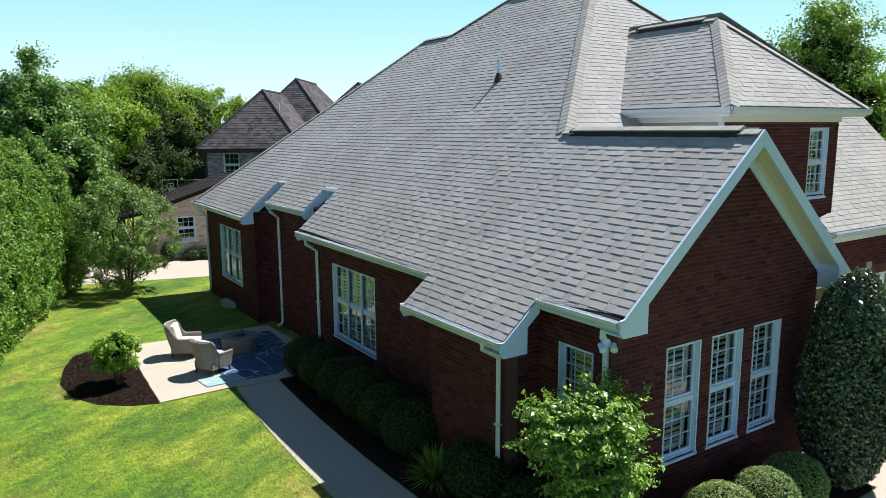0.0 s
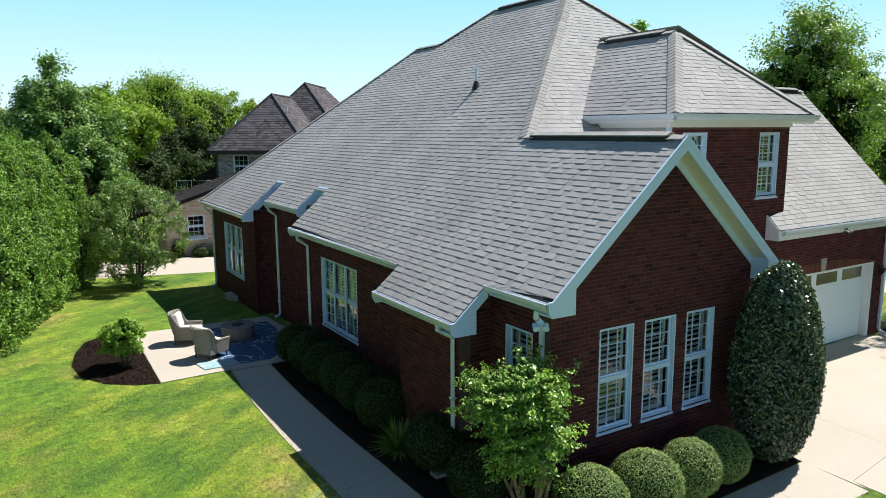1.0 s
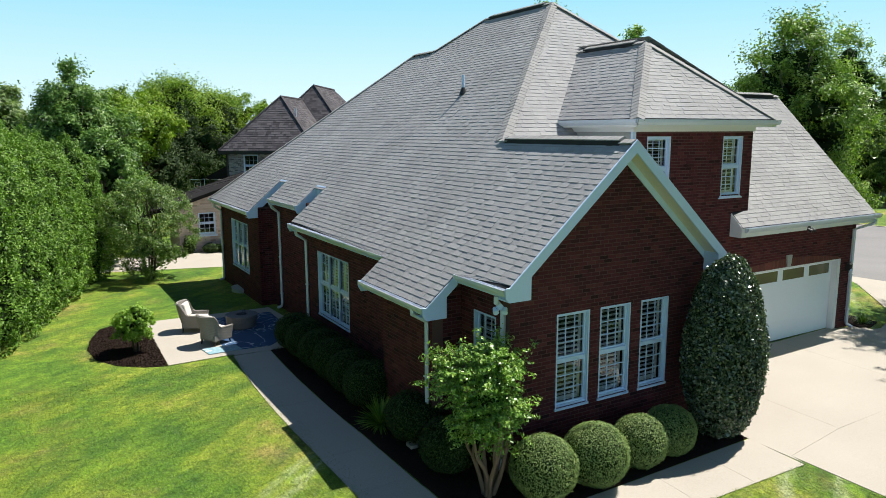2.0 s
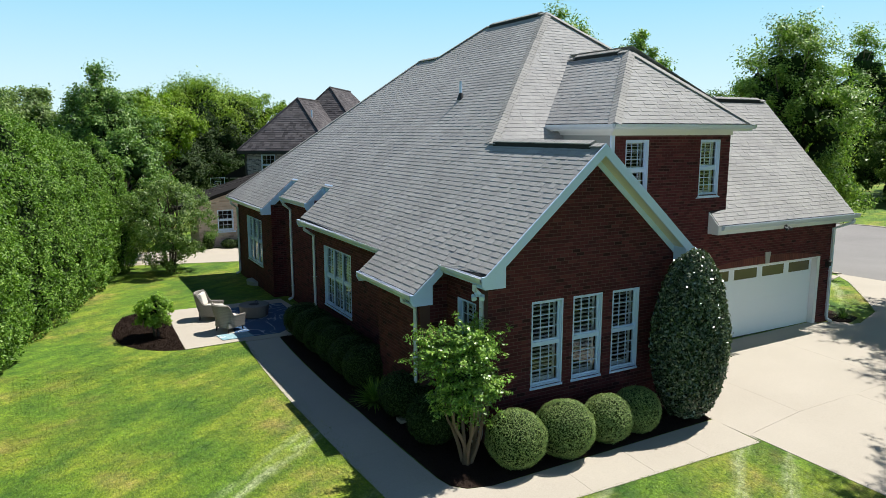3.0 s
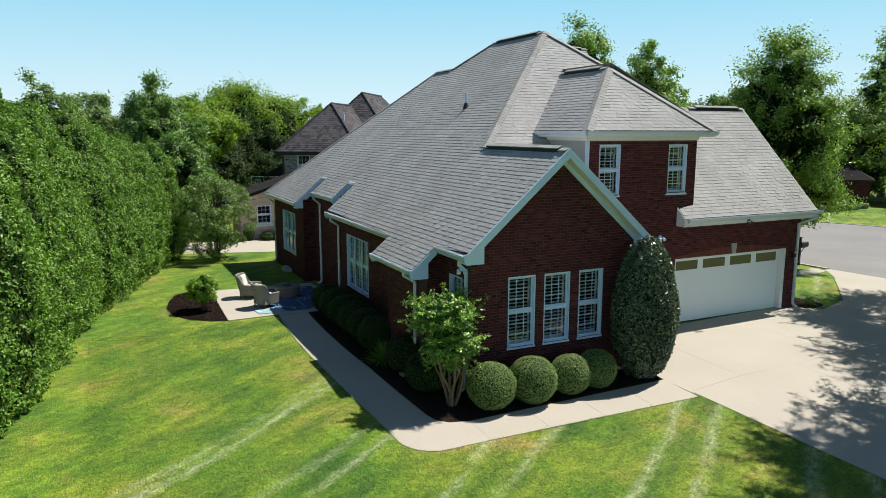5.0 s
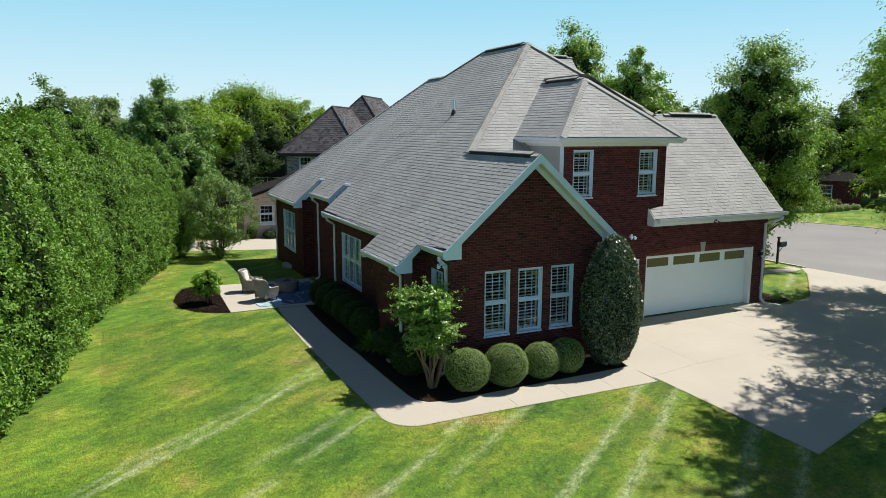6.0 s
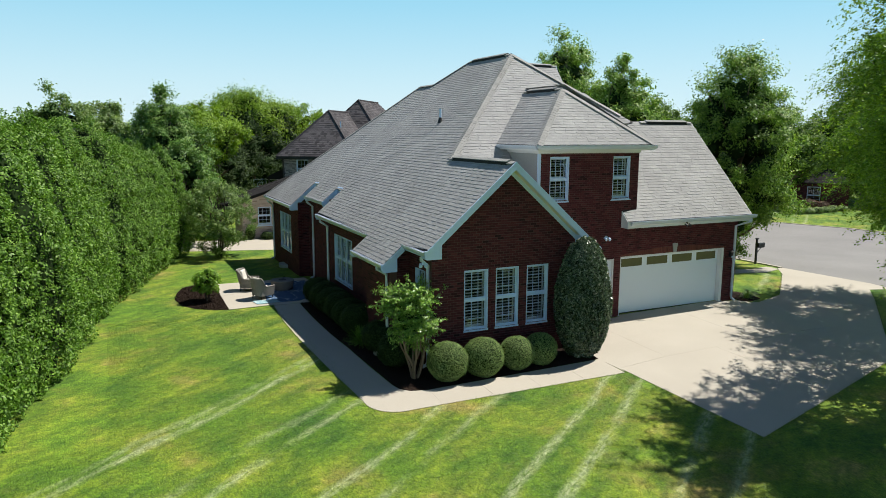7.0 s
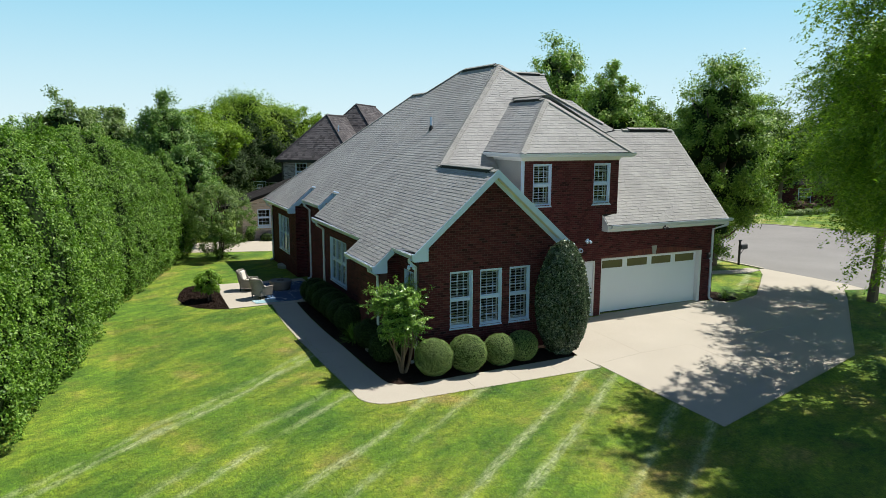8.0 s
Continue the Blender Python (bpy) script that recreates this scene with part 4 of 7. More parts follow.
def garage_door():
    y = 9.48 + 0.2
    a, b, t = GDL, GDR, GDT
    for p, q in (((a + 0.002, 9.49, -0.1), (a + 0.05, y, t - 0.002)), ((b - 0.14, 9.47, -0.1), (b - 0.002, y, t - 0.002)), ((a + 0.05, 9.49, t - 0.05), (b - 0.14, y, t - 0.002))):
        box_part("door_jamb", p, q, "white", house, "white garage door frame")
    base = ground_z((a + b) / 2, 9.49) + 0.03
    a, b, t = a + 0.05, b - 0.14, t - 0.05
    door = box_part("garage_door", (a, y, base), (b, y + 0.05, t), "garage_white", house, "white sectional garage door with four narrow windows")
    h = (t - base) / 4
    for i in range(4):
        z0, z1 = base + i * h + 0.0006, base + (i + 1) * h - 0.0006
        if i < 3:
            box_part("door_section", (a + 0.01, y - 0.016, z0), (b - 0.01, y - 0.002, z1), "garage_white", door, "", 0.0008)
        else:
            w = (b - a) / 4
            for k in range(4):
                l, r = a + k * w + 0.12, a + (k + 1) * w - 0.12
                zl0, zl1 = z0 + 0.15, z1 - 0.08
                for p, q in (((a + k * w + 0.002, z0), (l, z1)), ((r, z0), (a + (k + 1) * w - 0.002, z1)), ((l, z0), (r, zl0)), ((l, zl1), (r, z1))):
                    box_part("door_section", (p[0], y - 0.016, p[1]), (q[0], y - 0.002, q[1]), "garage_white", door)
                box_part("door_light", (l, y - 0.008, zl0), (r, y - 0.003, zl1), "tan_reflect_glass", door, "glass pane with a tan reflection in its colour")
    box_part("door_seal", (a, y - 0.02, base - 0.03), (b, y + 0.03, base), "black", door)


# the tan is a reflection of the surroundings put into the glass colour
M["tan_reflect_glass"] = mottled("tan_reflect_glass", (0.10, 0.09, 0.05), (0.15, 0.13, 0.08), 2, 20, 0.15, 0.02, 0.001, 0, 0.05)
garage_door()
# side door
sd = ground_z(16.0, 9.4)
sdoor = box_part("side_door", (15.630, 9.55, sd + 0.02), (16.380, 9.6, 2.30), "garage_white", house, "white panelled side door")
for z0, z1 in ((sd + 0.2, sd + 0.85), (sd + 1.0, 2.15)):
    for x0, x1 in ((15.730, 15.970), (16.030, 16.270)):
        box_part("door_panel", (x0, 9.538, z0), (x1, 9.552, z1), "garage_white", sdoor, "", 0.008)
for p, q in (((15.572, 9.49, -0.1), (15.630, 9.61, 2.36)), ((16.380, 9.49, -0.1), (16.438, 9.61, 2.36)), ((15.630, 9.49, 2.30), (16.380, 9.61, 2.36))):
    box_part("door_frame", p, q, "white", house)
bm = bmesh.new()
bmesh.ops.create_uvsphere(bm, u_segments=10, v_segments=8, radius=0.035, matrix=Matrix.Translation((16.310, 9.5, sd + 0.98)))
bmesh.ops.create_cone(bm, cap_ends=True, segments=10, radius1=0.03, radius2=0.03, depth=0.03, matrix=Matrix.Translation((16.310, 9.535, sd + 1.15)) @ pose(0, 0, 0, 90))
part("door_knob", bm, "black", sdoor, "dark door knob and lock")
# brick arch over the garage door and its keystone
vs, fs = [], []
n = 62
for i in range(n):
    x0 = GDL - 0.1 + (GDR - GDL + 0.2) * i / n
    x1 = GDL - 0.1 + (GDR - GDL + 0.2) * (i + 1) / n - 0.012
    k = len(vs)
    for x in (x0, x1):
        rise = 0.05 + 0.20 * (1 - ((x - (GDL + GDR) / 2) / 2.7) ** 2)
        vs += [(x, 9.47, GDT + 0.012), (x, 9.47, GDT + rise), (x, 9.476, GDT + 0.012), (x, 9.476, GDT + rise)]
    fs += [(k, k + 4, k + 5, k + 1), (k, k + 1, k + 3, k + 2), (k + 4, k + 6, k + 7, k + 5), (k + 1, k + 5, k + 7, k + 3)]
tagged(mesh_part("soldier_course", vs, fs, "soldier", house, "soldier course of red bricks"), kind="stuff")
prism_part("keystone", [(19.335, 9.475, GDT + 0.01), (19.485, 9.475, GDT + 0.01), (19.535, 9.475, GDT + 0.36), (19.285, 9.475, GDT + 0.36)], (0, -0.04, 0), "siding", house, "pale stone keystone")


def floodlight(x, y, z, out, material="trim"):
    """Two lamp heads on a round plate, fixed to the wall or eave."""
    m = turned((x, y, z), Vector(out).cross(Vector((0, 0, 1))), out)
    lamp = thing("flood_light", "twin-headed outdoor flood light fixed to the house", "light", "flood lights")
    bm = bmesh.new()
    bmesh.ops.create_cone(bm, cap_ends=True, segments=14, radius1=0.06, radius2=0.05, depth=0.04, matrix=m @ pose(0, 0.02, 0, 90))
    part("mount", bm, material, lamp)
    for s in (-1, 1):
        bm = bmesh.new()
        mm = m @ pose(s * 0.09, 0.10, -0.05, 60, s * 25, 0)
        bmesh.ops.create_cone(bm, cap_ends=True, segments=14, radius1=0.055, radius2=0.03, depth=0.13, matrix=mm)
        bmesh.ops.create_cone(bm, cap_ends=True, segments=8, radius1=0.012, radius2=0.012, depth=0.12, matrix=m @ pose(s * 0.045, 0.06, -0.02, 60, s * 40, 0))
        part("lamp_head", bm, material, lamp)
    return lamp


floodlight(7.66, 7.36, 3.24, (-0.5, -0.866, 0))
floodlight(16.0, 9.475, 3.22, (0, -1, 0))
floodlight(19.45, 8.98, 3.63, (0, -1, 0), "black")
meter = thing("wall_fixture", "small round white fixture on the brick wall", "fixture")
bm = bmesh.new()
bmesh.ops.create_cone(bm, cap_ends=True, segments=18, radius1=0.10, radius2=0.085, depth=0.07, matrix=Matrix.Translation((15.69, 9.44, 2.82)) @ pose(0, 0, 0, 90))
part("cover", bm, "trim", meter)
bm = bmesh.new()
bmesh.ops.create_cone(bm, cap_ends=True, segments=14, radius1=0.05, radius2=0.04, depth=0.03, matrix=Matrix.Translation((15.69, 9.395, 2.82)) @ pose(0, 0, 0, 90))
part("dial", bm, "black", meter)
lan = thing("wall_lantern", "small black outdoor wall lantern beside the garage door", "light")
box_part("bracket", (22.38, 9.39, 2.02), (22.44, 9.475, 2.22), "black", lan)
bm = bmesh.new()
bmesh.ops.create_cone(bm, cap_ends=True, segments=6, radius1=0.05, radius2=0.075, depth=0.2, matrix=Matrix.Translation((22.41, 9.35, 2.13)))
bmesh.ops.create_cone(bm, cap_ends=True, segments=6, radius1=0.09, radius2=0.01, depth=0.08, matrix=Matrix.Translation((22.41, 9.35, 2.27)))
part("lantern_body", bm, "black", lan)
bm = bmesh.new()
bmesh.ops.create_uvsphere(bm, u_segments=10, v_segments=8, radius=0.045, matrix=Matrix.Translation((22.41, 9.32, 2.05)))
part("globe", bm, "trim", lan)
# plumbing vent
vp = on_west(12.03, 15.54)
pipe = thing("vent_pipe", "white plumbing vent pipe with a black rubber boot", "vent pipe")
bm = bmesh.new()
tube(bm, [vp, vp + Vector((0, 0, 0.55))], [0.045, 0.045], 12)
part("pipe", bm, "trim", pipe)
bm = bmesh.new()
bmesh.ops.create_cone(bm, cap_ends=True, segments=14, radius1=0.13, radius2=0.055, depth=0.22, matrix=Matrix.Translation(vp + Vector((0, 0, 0.08))))
part("boot", bm, "black", pipe)
# ---- ground ----
def axis(lo, hi, near_lo, near_hi, fine, coarse):
    a = list(np.arange(near_lo, near_hi + fine / 2, fine))
    x, s = near_lo, fine
    left = []
    while x > lo:
        s *= 1.5
        x -= min(s, coarse)
        left.append(x)
    x, s = near_hi, fine
    right = []
    while x < hi:
        s *= 1.5
        x += min(s, coarse)
        right.append(x)
    return left[::-1] + a + right


gx, gy = axis(-1500, 1500, -20, 60, 0.5, 160), axis(-900, 1800, -25, 60, 0.5, 160)
gv = [(x, y, ground_z(x, y) + 0.003 * noise.noise((x * 0.4, y * 0.4, 0))) for y in gy for x in gx]
nx = len(gx)
gf = [(j * nx + i, j * nx + i + 1, (j + 1) * nx + i + 1, (j + 1) * nx + i) for j in range(len(gy) - 1) for i in range(nx - 1)]
ground = mesh_part("ground", gv, gf, "grass", None, "sunlit mown lawn with pale mower stripes", True)
tagged(ground, kind="structure", category="lawn")


def inside(x, y, poly):
    c = False
    for (x0, y0), (x1, y1) in zip(poly, poly[1:] + poly[:1]):
        if (y0 > y) != (y1 > y) and x < x0 + (x1 - x0) * (y - y0) / (y1 - y0):
            c = not c
    return c


def slab(name, pts, material, lift=0.04, parent=None, label="", cell=0.8, gap=0.0, deep=0.14):
    """A paved piece that follows the ground, cut into cells so that it lies on it."""
    bm = bmesh.new()
    if gap:
        cx, cy = sum(p[0] for p in pts) / len(pts), sum(p[1] for p in pts) / len(pts)
        pts = [(x + gap * (1 if cx > x else -1), y + gap * (1 if cy > y else -1)) for x, y in pts]
    prism(bm, [(x, y, 0) for x, y in pts], (0, 0, -deep))
    x0, x1 = min(p[0] for p in pts), max(p[0] for p in pts)
    y0, y1 = min(p[1] for p in pts), max(p[1] for p in pts)
    for k in range(math.ceil(x0 / cell), int(x1 / cell) + 1):
        bmesh.ops.bisect_plane(bm, geom=bm.verts[:] + bm.edges[:] + bm.faces[:], plane_co=(k * cell, 0, 0), plane_no=(1, 0, 0))
    for k in range(math.ceil(y0 / cell), int(y1 / cell) + 1):
        bmesh.ops.bisect_plane(bm, geom=bm.verts[:] + bm.edges[:] + bm.faces[:], plane_co=(0, k * cell, 0), plane_no=(0, 1, 0))
    for v in bm.verts:
        v.co.z += ground_z(v.co.x, v.co.y) + lift
    bmesh.ops.recalc_face_normals(bm, faces=bm.faces)
    return part(name, bm, material, parent, label)


def lerp(a, b, t):
    return (a[0] + (b[0] - a[0]) * t, a[1] + (b[1] - a[1]) * t)


def paving(name, label):
    return thing(name, label, name.replace("_", " "), kind="structure")


# front walk: panels along the bed, a rounded corner, panels along the side
walk_in = paving("pavement", "pale concrete garden walk in scored panels")
xs = [7.20, 8.75, 10.31, 11.78, 13.21]
nedge = lambda x: 6.03 + (x - 7.17) * 0.0026
sedge = lambda x: 4.99 + (x - 7.21) * -0.0321
for a, b in zip(xs, xs[1:]):
    slab("panel", [(a, sedge(a)), (b, sedge(b)), (b, nedge(b)), (a, nedge(a))], "concrete", 0.009, walk_in, "", 0.5, 0.0028)
we = lambda y: (5.0 + (y - 12) ** 2 * 0.0085, 6.15 + (y - 12.5) ** 2 * 0.0075)
corner = [(7.20, sedge(7.20)), (7.20, nedge(7.20)), (6.72, 6.16), (6.48, 6.4), (we(6.75)[1], 6.75), (we(6.75)[0], 6.75), (5.27, 6.2)] + [(6.15 - 0.88 * math.cos(t), 5.88 - 0.88 * math.sin(t)) for t in np.linspace(0.15, 1.4, 8)]
slab("panel", corner, "concrete", 0.009, walk_in, "", 0.5, 0.0)
ys = [6.75, 8.20, 9.71, 11.22, 12.71, 14.20, 15.68, 17.20]
for a, b in zip(ys, ys[1:]):
    slab("panel", [(we(a)[0], a), (we(a)[1], a), (we(b)[1], b), (we(b)[0], b)], "concrete", 0.009, walk_in, "", 0.5, 0.0028)
patio = paving("patio", "pale concrete patio slab beside the house")
slab("panel", [(3.47, 17.27), (5.27, 17.34), (5.27, 17.24), (6.47, 17.20), (8.08, 17.33), (7.97, 19.89), (3.49, 19.98)], "concrete", 0.02, patio, "", 0.5, 0.003)
slab("panel", [(3.49, 19.98), (7.97, 19.89), (7.87, 22.51), (7.54, 22.48), (3.54, 22.51)], "concrete", 0.02, patio, "", 0.5, 0.003)
# driveway in scored panels
drive = paving("driveway", "pale concrete driveway in large scored panels")
slab("panel", [(13.26, 4.80), (13.19, 6.07), (13.26, 7.31), (13.19, 9.36), (15.24, 9.37), (15.36, 5.37), (13.31, 5.14)], "concrete", 0.009, drive, "", 0.5, 0.0028)
slab("panel", [(15.36, 5.37), (15.24, 9.37), (16.70, 9.37), (16.69, 9.57), (19.37, 9.58), (19.47, 5.38)], "concrete", 0.009, drive, "", 0.5, 0.0028)
slab("panel", [(19.47, 5.38), (19.37, 9.58), (22.14, 9.61), (22.14, 9.40), (23.16, 9.37), (23.22, 8.90), (23.67, 8.88), (23.76, 5.43)], "concrete", 0.009, drive, "", 0.5, 0.0028)
slab("panel", [(13.31, 5.14), (15.36, 5.37), (17.57, 5.38), (17.69, 1.10), (13.60, 0.06)], "concrete", 0.009, drive, "", 0.5, 0.0028)
slab("panel", [(17.57, 5.38), (21.58, 5.38), (21.65, 2.13), (17.69, 1.10)], "concrete", 0.009, drive, "", 0.5, 0.0028)
slab("panel", [(21.58, 5.38), (23.76, 5.43), (23.67, 8.88), (25.76, 9.58), (28.03, 11.34), (27.99, 6.62), (22.04, 2.24), (21.65, 2.13)], "concrete", 0.009, drive, "", 0.5, 0.0028)
slab("panel", [(27.99, 6.62), (29.47, 7.70), (31.26, 9.14), (33.78, 8.73), (34.22, 15.23), (32.69, 15.35), (31.18, 13.85), (28.03, 11.34)], "concrete", 0.009, drive, "", 0.5, 0.0028)
# street: a wide round of asphalt with its kerb, and the footway
street = paving("road", "grey asphalt turning circle with a concrete kerb")
road = [(32.54, 7.76), (33.07, 15.32), (33.73, 19.95), (35.74, 25.87), (39.69, 30.53), (45.48, 36.37), (51.0, 39.2), (55.0, 38.6), (57.6, 35.0), (58.3, 29.0), (57.2, 20.0), (54.6, 8.0), (51.5, -4.0), (48.5, -14.0), (44.02, -14.08), (38.47, -4.39), (34.64, 1.63)]
slab("carriageway", road, "asphalt", 0.012, street, "", 2.0)
foot = paving("footpath", "narrow pale concrete footway across the verge")
slab("panel", [(23.73, 15.52), (30.63, 14.34), (32.26, 14.92), (32.35, 15.83), (30.63, 15.38), (23.79, 16.58)], "concrete", 0.035, foot, "", 1.0)
kerb = paving("kerb", "low concrete kerb along the road")
for a, b in zip(road[1:12], road[2:13]):
    d = Vector((b[0] - a[0], b[1] - a[1], 0)).normalized()
    nn = Vector((-d.y, d.x, 0)) * 0.2
    slab("kerb_stone", [a, b, (b[0] + nn.x, b[1] + nn.y), (a[0] + nn.x, a[1] + nn.y)], "concrete", 0.06, kerb, "", 2.0, 0.0, 0.2)
# the neighbour's drive
nbd = paving("lane", "pale concrete lane before the neighbouring house")
slab("panel", [(0.42, 33.44), (8.60, 32.18), (16.30, 34.64), (16.30, 39.82), (7.82, 37.24), (0.24, 37.04)], "concrete", 0.009, nbd, "", 2.0)

# ---- planting beds ----
bed = thing("mulch_bed", "dark brown mulch bed under the shrubs along the house", "mulch bed", kind="structure")
front_bed = [(6.5, 6.42), (6.73, 6.18), (7.17, 6.05), (13.18, 6.07), (13.25, 6.58), (13.22, 7.47), (7.92, 7.45), (7.86, 8.95), (7.23, 9.0), (7.15, 11.14), (7.84, 11.14), (7.59, 17.24), (6.33, 17.18), (6.2, 14.5), (6.17, 12.0), (6.24, 9.5), (6.42, 6.75)]
slab("soil", front_bed, "mulch", 0.012, bed, "", 0.6)
isle = thing("mulch_bed", "rounded island of dark brown mulch in the lawn", "mulch bed", kind="structure")
isl = [(3.45, 17.27), (3.56, 21.90), (3.41, 22.36), (2.66, 22.61), (2.14, 22.24), (1.82, 21.20), (1.63, 19.97), (1.77, 18.87), (2.24, 17.99), (2.85, 17.49)]
slab("soil", isl, "mulch", 0.012, isle, "", 0.6)
side_bed = [(22.97, 9.18), (23.37, 9.05), (24.17, 9.28), (24.12, 10.44), (23.35, 12.53), (23.14, 12.54)]
slab("soil", side_bed, "mulch", 0.05, bed, "", 0.6)


def chips(poly, count, seed):
    rng = np.random.default_rng(seed)
    x0, x1 = min(p[0] for p in poly), max(p[0] for p in poly)
    y0, y1 = min(p[1] for p in poly), max(p[1] for p in poly)
    pts = []
    while len(pts) < count:
        x, y = rng.uniform(x0, x1), rng.uniform(y0, y1)
        if inside(x, y, poly):
            pts.append((x, y, ground_z(x, y) + 0.03))
    v, f = leaves(np.array(pts), np.tile((0, 0, 1.0), (count, 1)), 0.05, 0.5, 0.4, rng)
    return v, f


for poly, n, s, par in ((front_bed, 14000, 1, bed), (isl, 15000, 2, isle), (side_bed, 900, 3, bed)):
    v, f = chips(poly, n, s)
    tagged(leaf_object("bark_chips", v, f, "mulch", par), kind="stuff")

# ---- lawn blades ----
PAVED = [[(13.42, 0.01), (22.08, 2.18), (29.44, 7.68), (33.59, 8.74), (32.69, 15.35), (27.84, 11.35), (23.26, 9.37), (13.12, 9.59)], [(5.37, 4.99), (13.27, 4.78), (13.12, 9.59), (7.74, 9.57), (7.76, 27.86), (3.19, 22.58), (3.45, 17.25), (5.26, 17.34)],
         [(7.73, 6.98), (23.06, 9.17), (24.25, 29.70), (7.03, 26.70)], isl, [(22.97, 9.07), (24.17, 9.23), (24.25, 12.47), (23.14, 12.54)]]


def blades(x0, x1, y0, y1, count, size, seed):
    rng = np.random.default_rng(seed)
    xy = np.column_stack([rng.uniform(x0, x1, count), rng.uniform(y0, y1, count)])
    keep = np.ones(count, bool)
    for poly in PAVED:
        c = np.zeros(count, bool)
        for (ax, ay), (bx, by) in zip(poly, poly[1:] + poly[:1]):
            hit = ((ay > xy[:, 1]) != (by > xy[:, 1]))
            if by != ay:
                hit &= xy[:, 0] < ax + (bx - ax) * (xy[:, 1] - ay) / (by - ay)
            c ^= hit
        keep &= ~c
    xy = xy[keep]
    n = len(xy)
    z = np.array([ground_z(a, b) for a, b in xy])
    base = np.column_stack([xy, z - 0.005])
    ang = rng.uniform(0, 2 * np.pi, n)
    side = np.column_stack([np.cos(ang), np.sin(ang), np.zeros(n)]) * (size * 0.16)
    lean = rng.normal(0, size * 0.8, (n, 3))
    lean[:, 2] = size * rng.uniform(0.2, 0.6, n)
    v = np.stack([base - side, base + side, base + lean], 1).reshape(-1, 3)
    return v, np.arange(n * 3).reshape(-1, 3)


for a in ((-3, 13, -4, 6, 120000, 0.058, 1), (-1, 6.2, 6, 17, 60000, 0.058, 2), (0, 9, 17, 31, 25000, 0.055, 3), (13, 24, -4, 3, 20000, 0.05, 4), (22, 32, 9, 16, 9000, 0.06, 5)):
    v, f = blades(*a)
    tagged(leaf_object("grass", v, f, "blade", None, "short green blades of the mown lawn"), category="grass", kind="stuff")



def fringe(lines, seed):
    """Longer blades that hang over the edges of the paving and beds."""
    rng = np.random.default_rng(seed)
    B = []
    for a, b in lines:
        L = math.hypot(b[0] - a[0], b[1] - a[1])
        n = int(L * 120)
        t = rng.uniform(0, 1, n)
        off = rng.normal(0, 0.02, n)
        nx, ny = (b[1] - a[1]) / L, -(b[0] - a[0]) / L
        B.append(np.column_stack([a[0] + (b[0] - a[0]) * t + nx * off, a[1] + (b[1] - a[1]) * t + ny * off]))
    xy = np.concatenate(B)
    n = len(xy)
    base = np.column_stack([xy, [ground_z(p, q) for p, q in xy]])
    ang = rng.uniform(0, 2 * np.pi, n)
    side = np.column_stack([np.cos(ang), np.sin(ang), np.zeros(n)]) * 0.008
    lean = rng.normal(0, 0.035, (n, 3))
    lean[:, 2] = rng.uniform(0.01, 0.03, n)
    v = np.stack([base - side, base + side, base + lean], 1).reshape(-1, 3)
    return v, np.arange(n * 3).reshape(-1, 3)


edge = [(we(y)[0], y) for y in (17.29, 14.5, 12.0, 9.0, 6.75)] + [(5.27, 6.2)] + [(6.15 - 0.88 * math.cos(t), 5.88 - 0.88 * math.sin(t)) for t in np.linspace(0.15, 1.4, 8)] + [(7.20, sedge(7.20)), (13.21, sedge(13.21)), (13.59, 0.05), (22.04, 2.24), (29.47, 7.70)]
ring = isl[1:] + isl[:1]
v, f = fringe(list(zip(edge, edge[1:])) + list(zip(ring, ring[1:]))[:-1] + [((3.47, 17.27), (5.27, 17.34)), ((3.54, 22.51), (7.54, 22.48)), ((23.67, 8.89), (25.76, 9.58)), ((25.76, 9.58), (31.18, 13.85))], 8)
tagged(leaf_object("grass", v, f, "blade", None, "uneven blades of grass along the paving edge"), category="grass", kind="stuff")

# ---- shrubs and trees ----
def unit(rng, n):
    d = rng.normal(0, 1, (n, 3))
    return d / np.linalg.norm(d, axis=1)[:, None]


def lump(d, seed, amp, freq):
    return np.array([noise.noise(Vector(q) * freq + Vector((seed * 7.3, 0, 0))) for q in d]) * amp


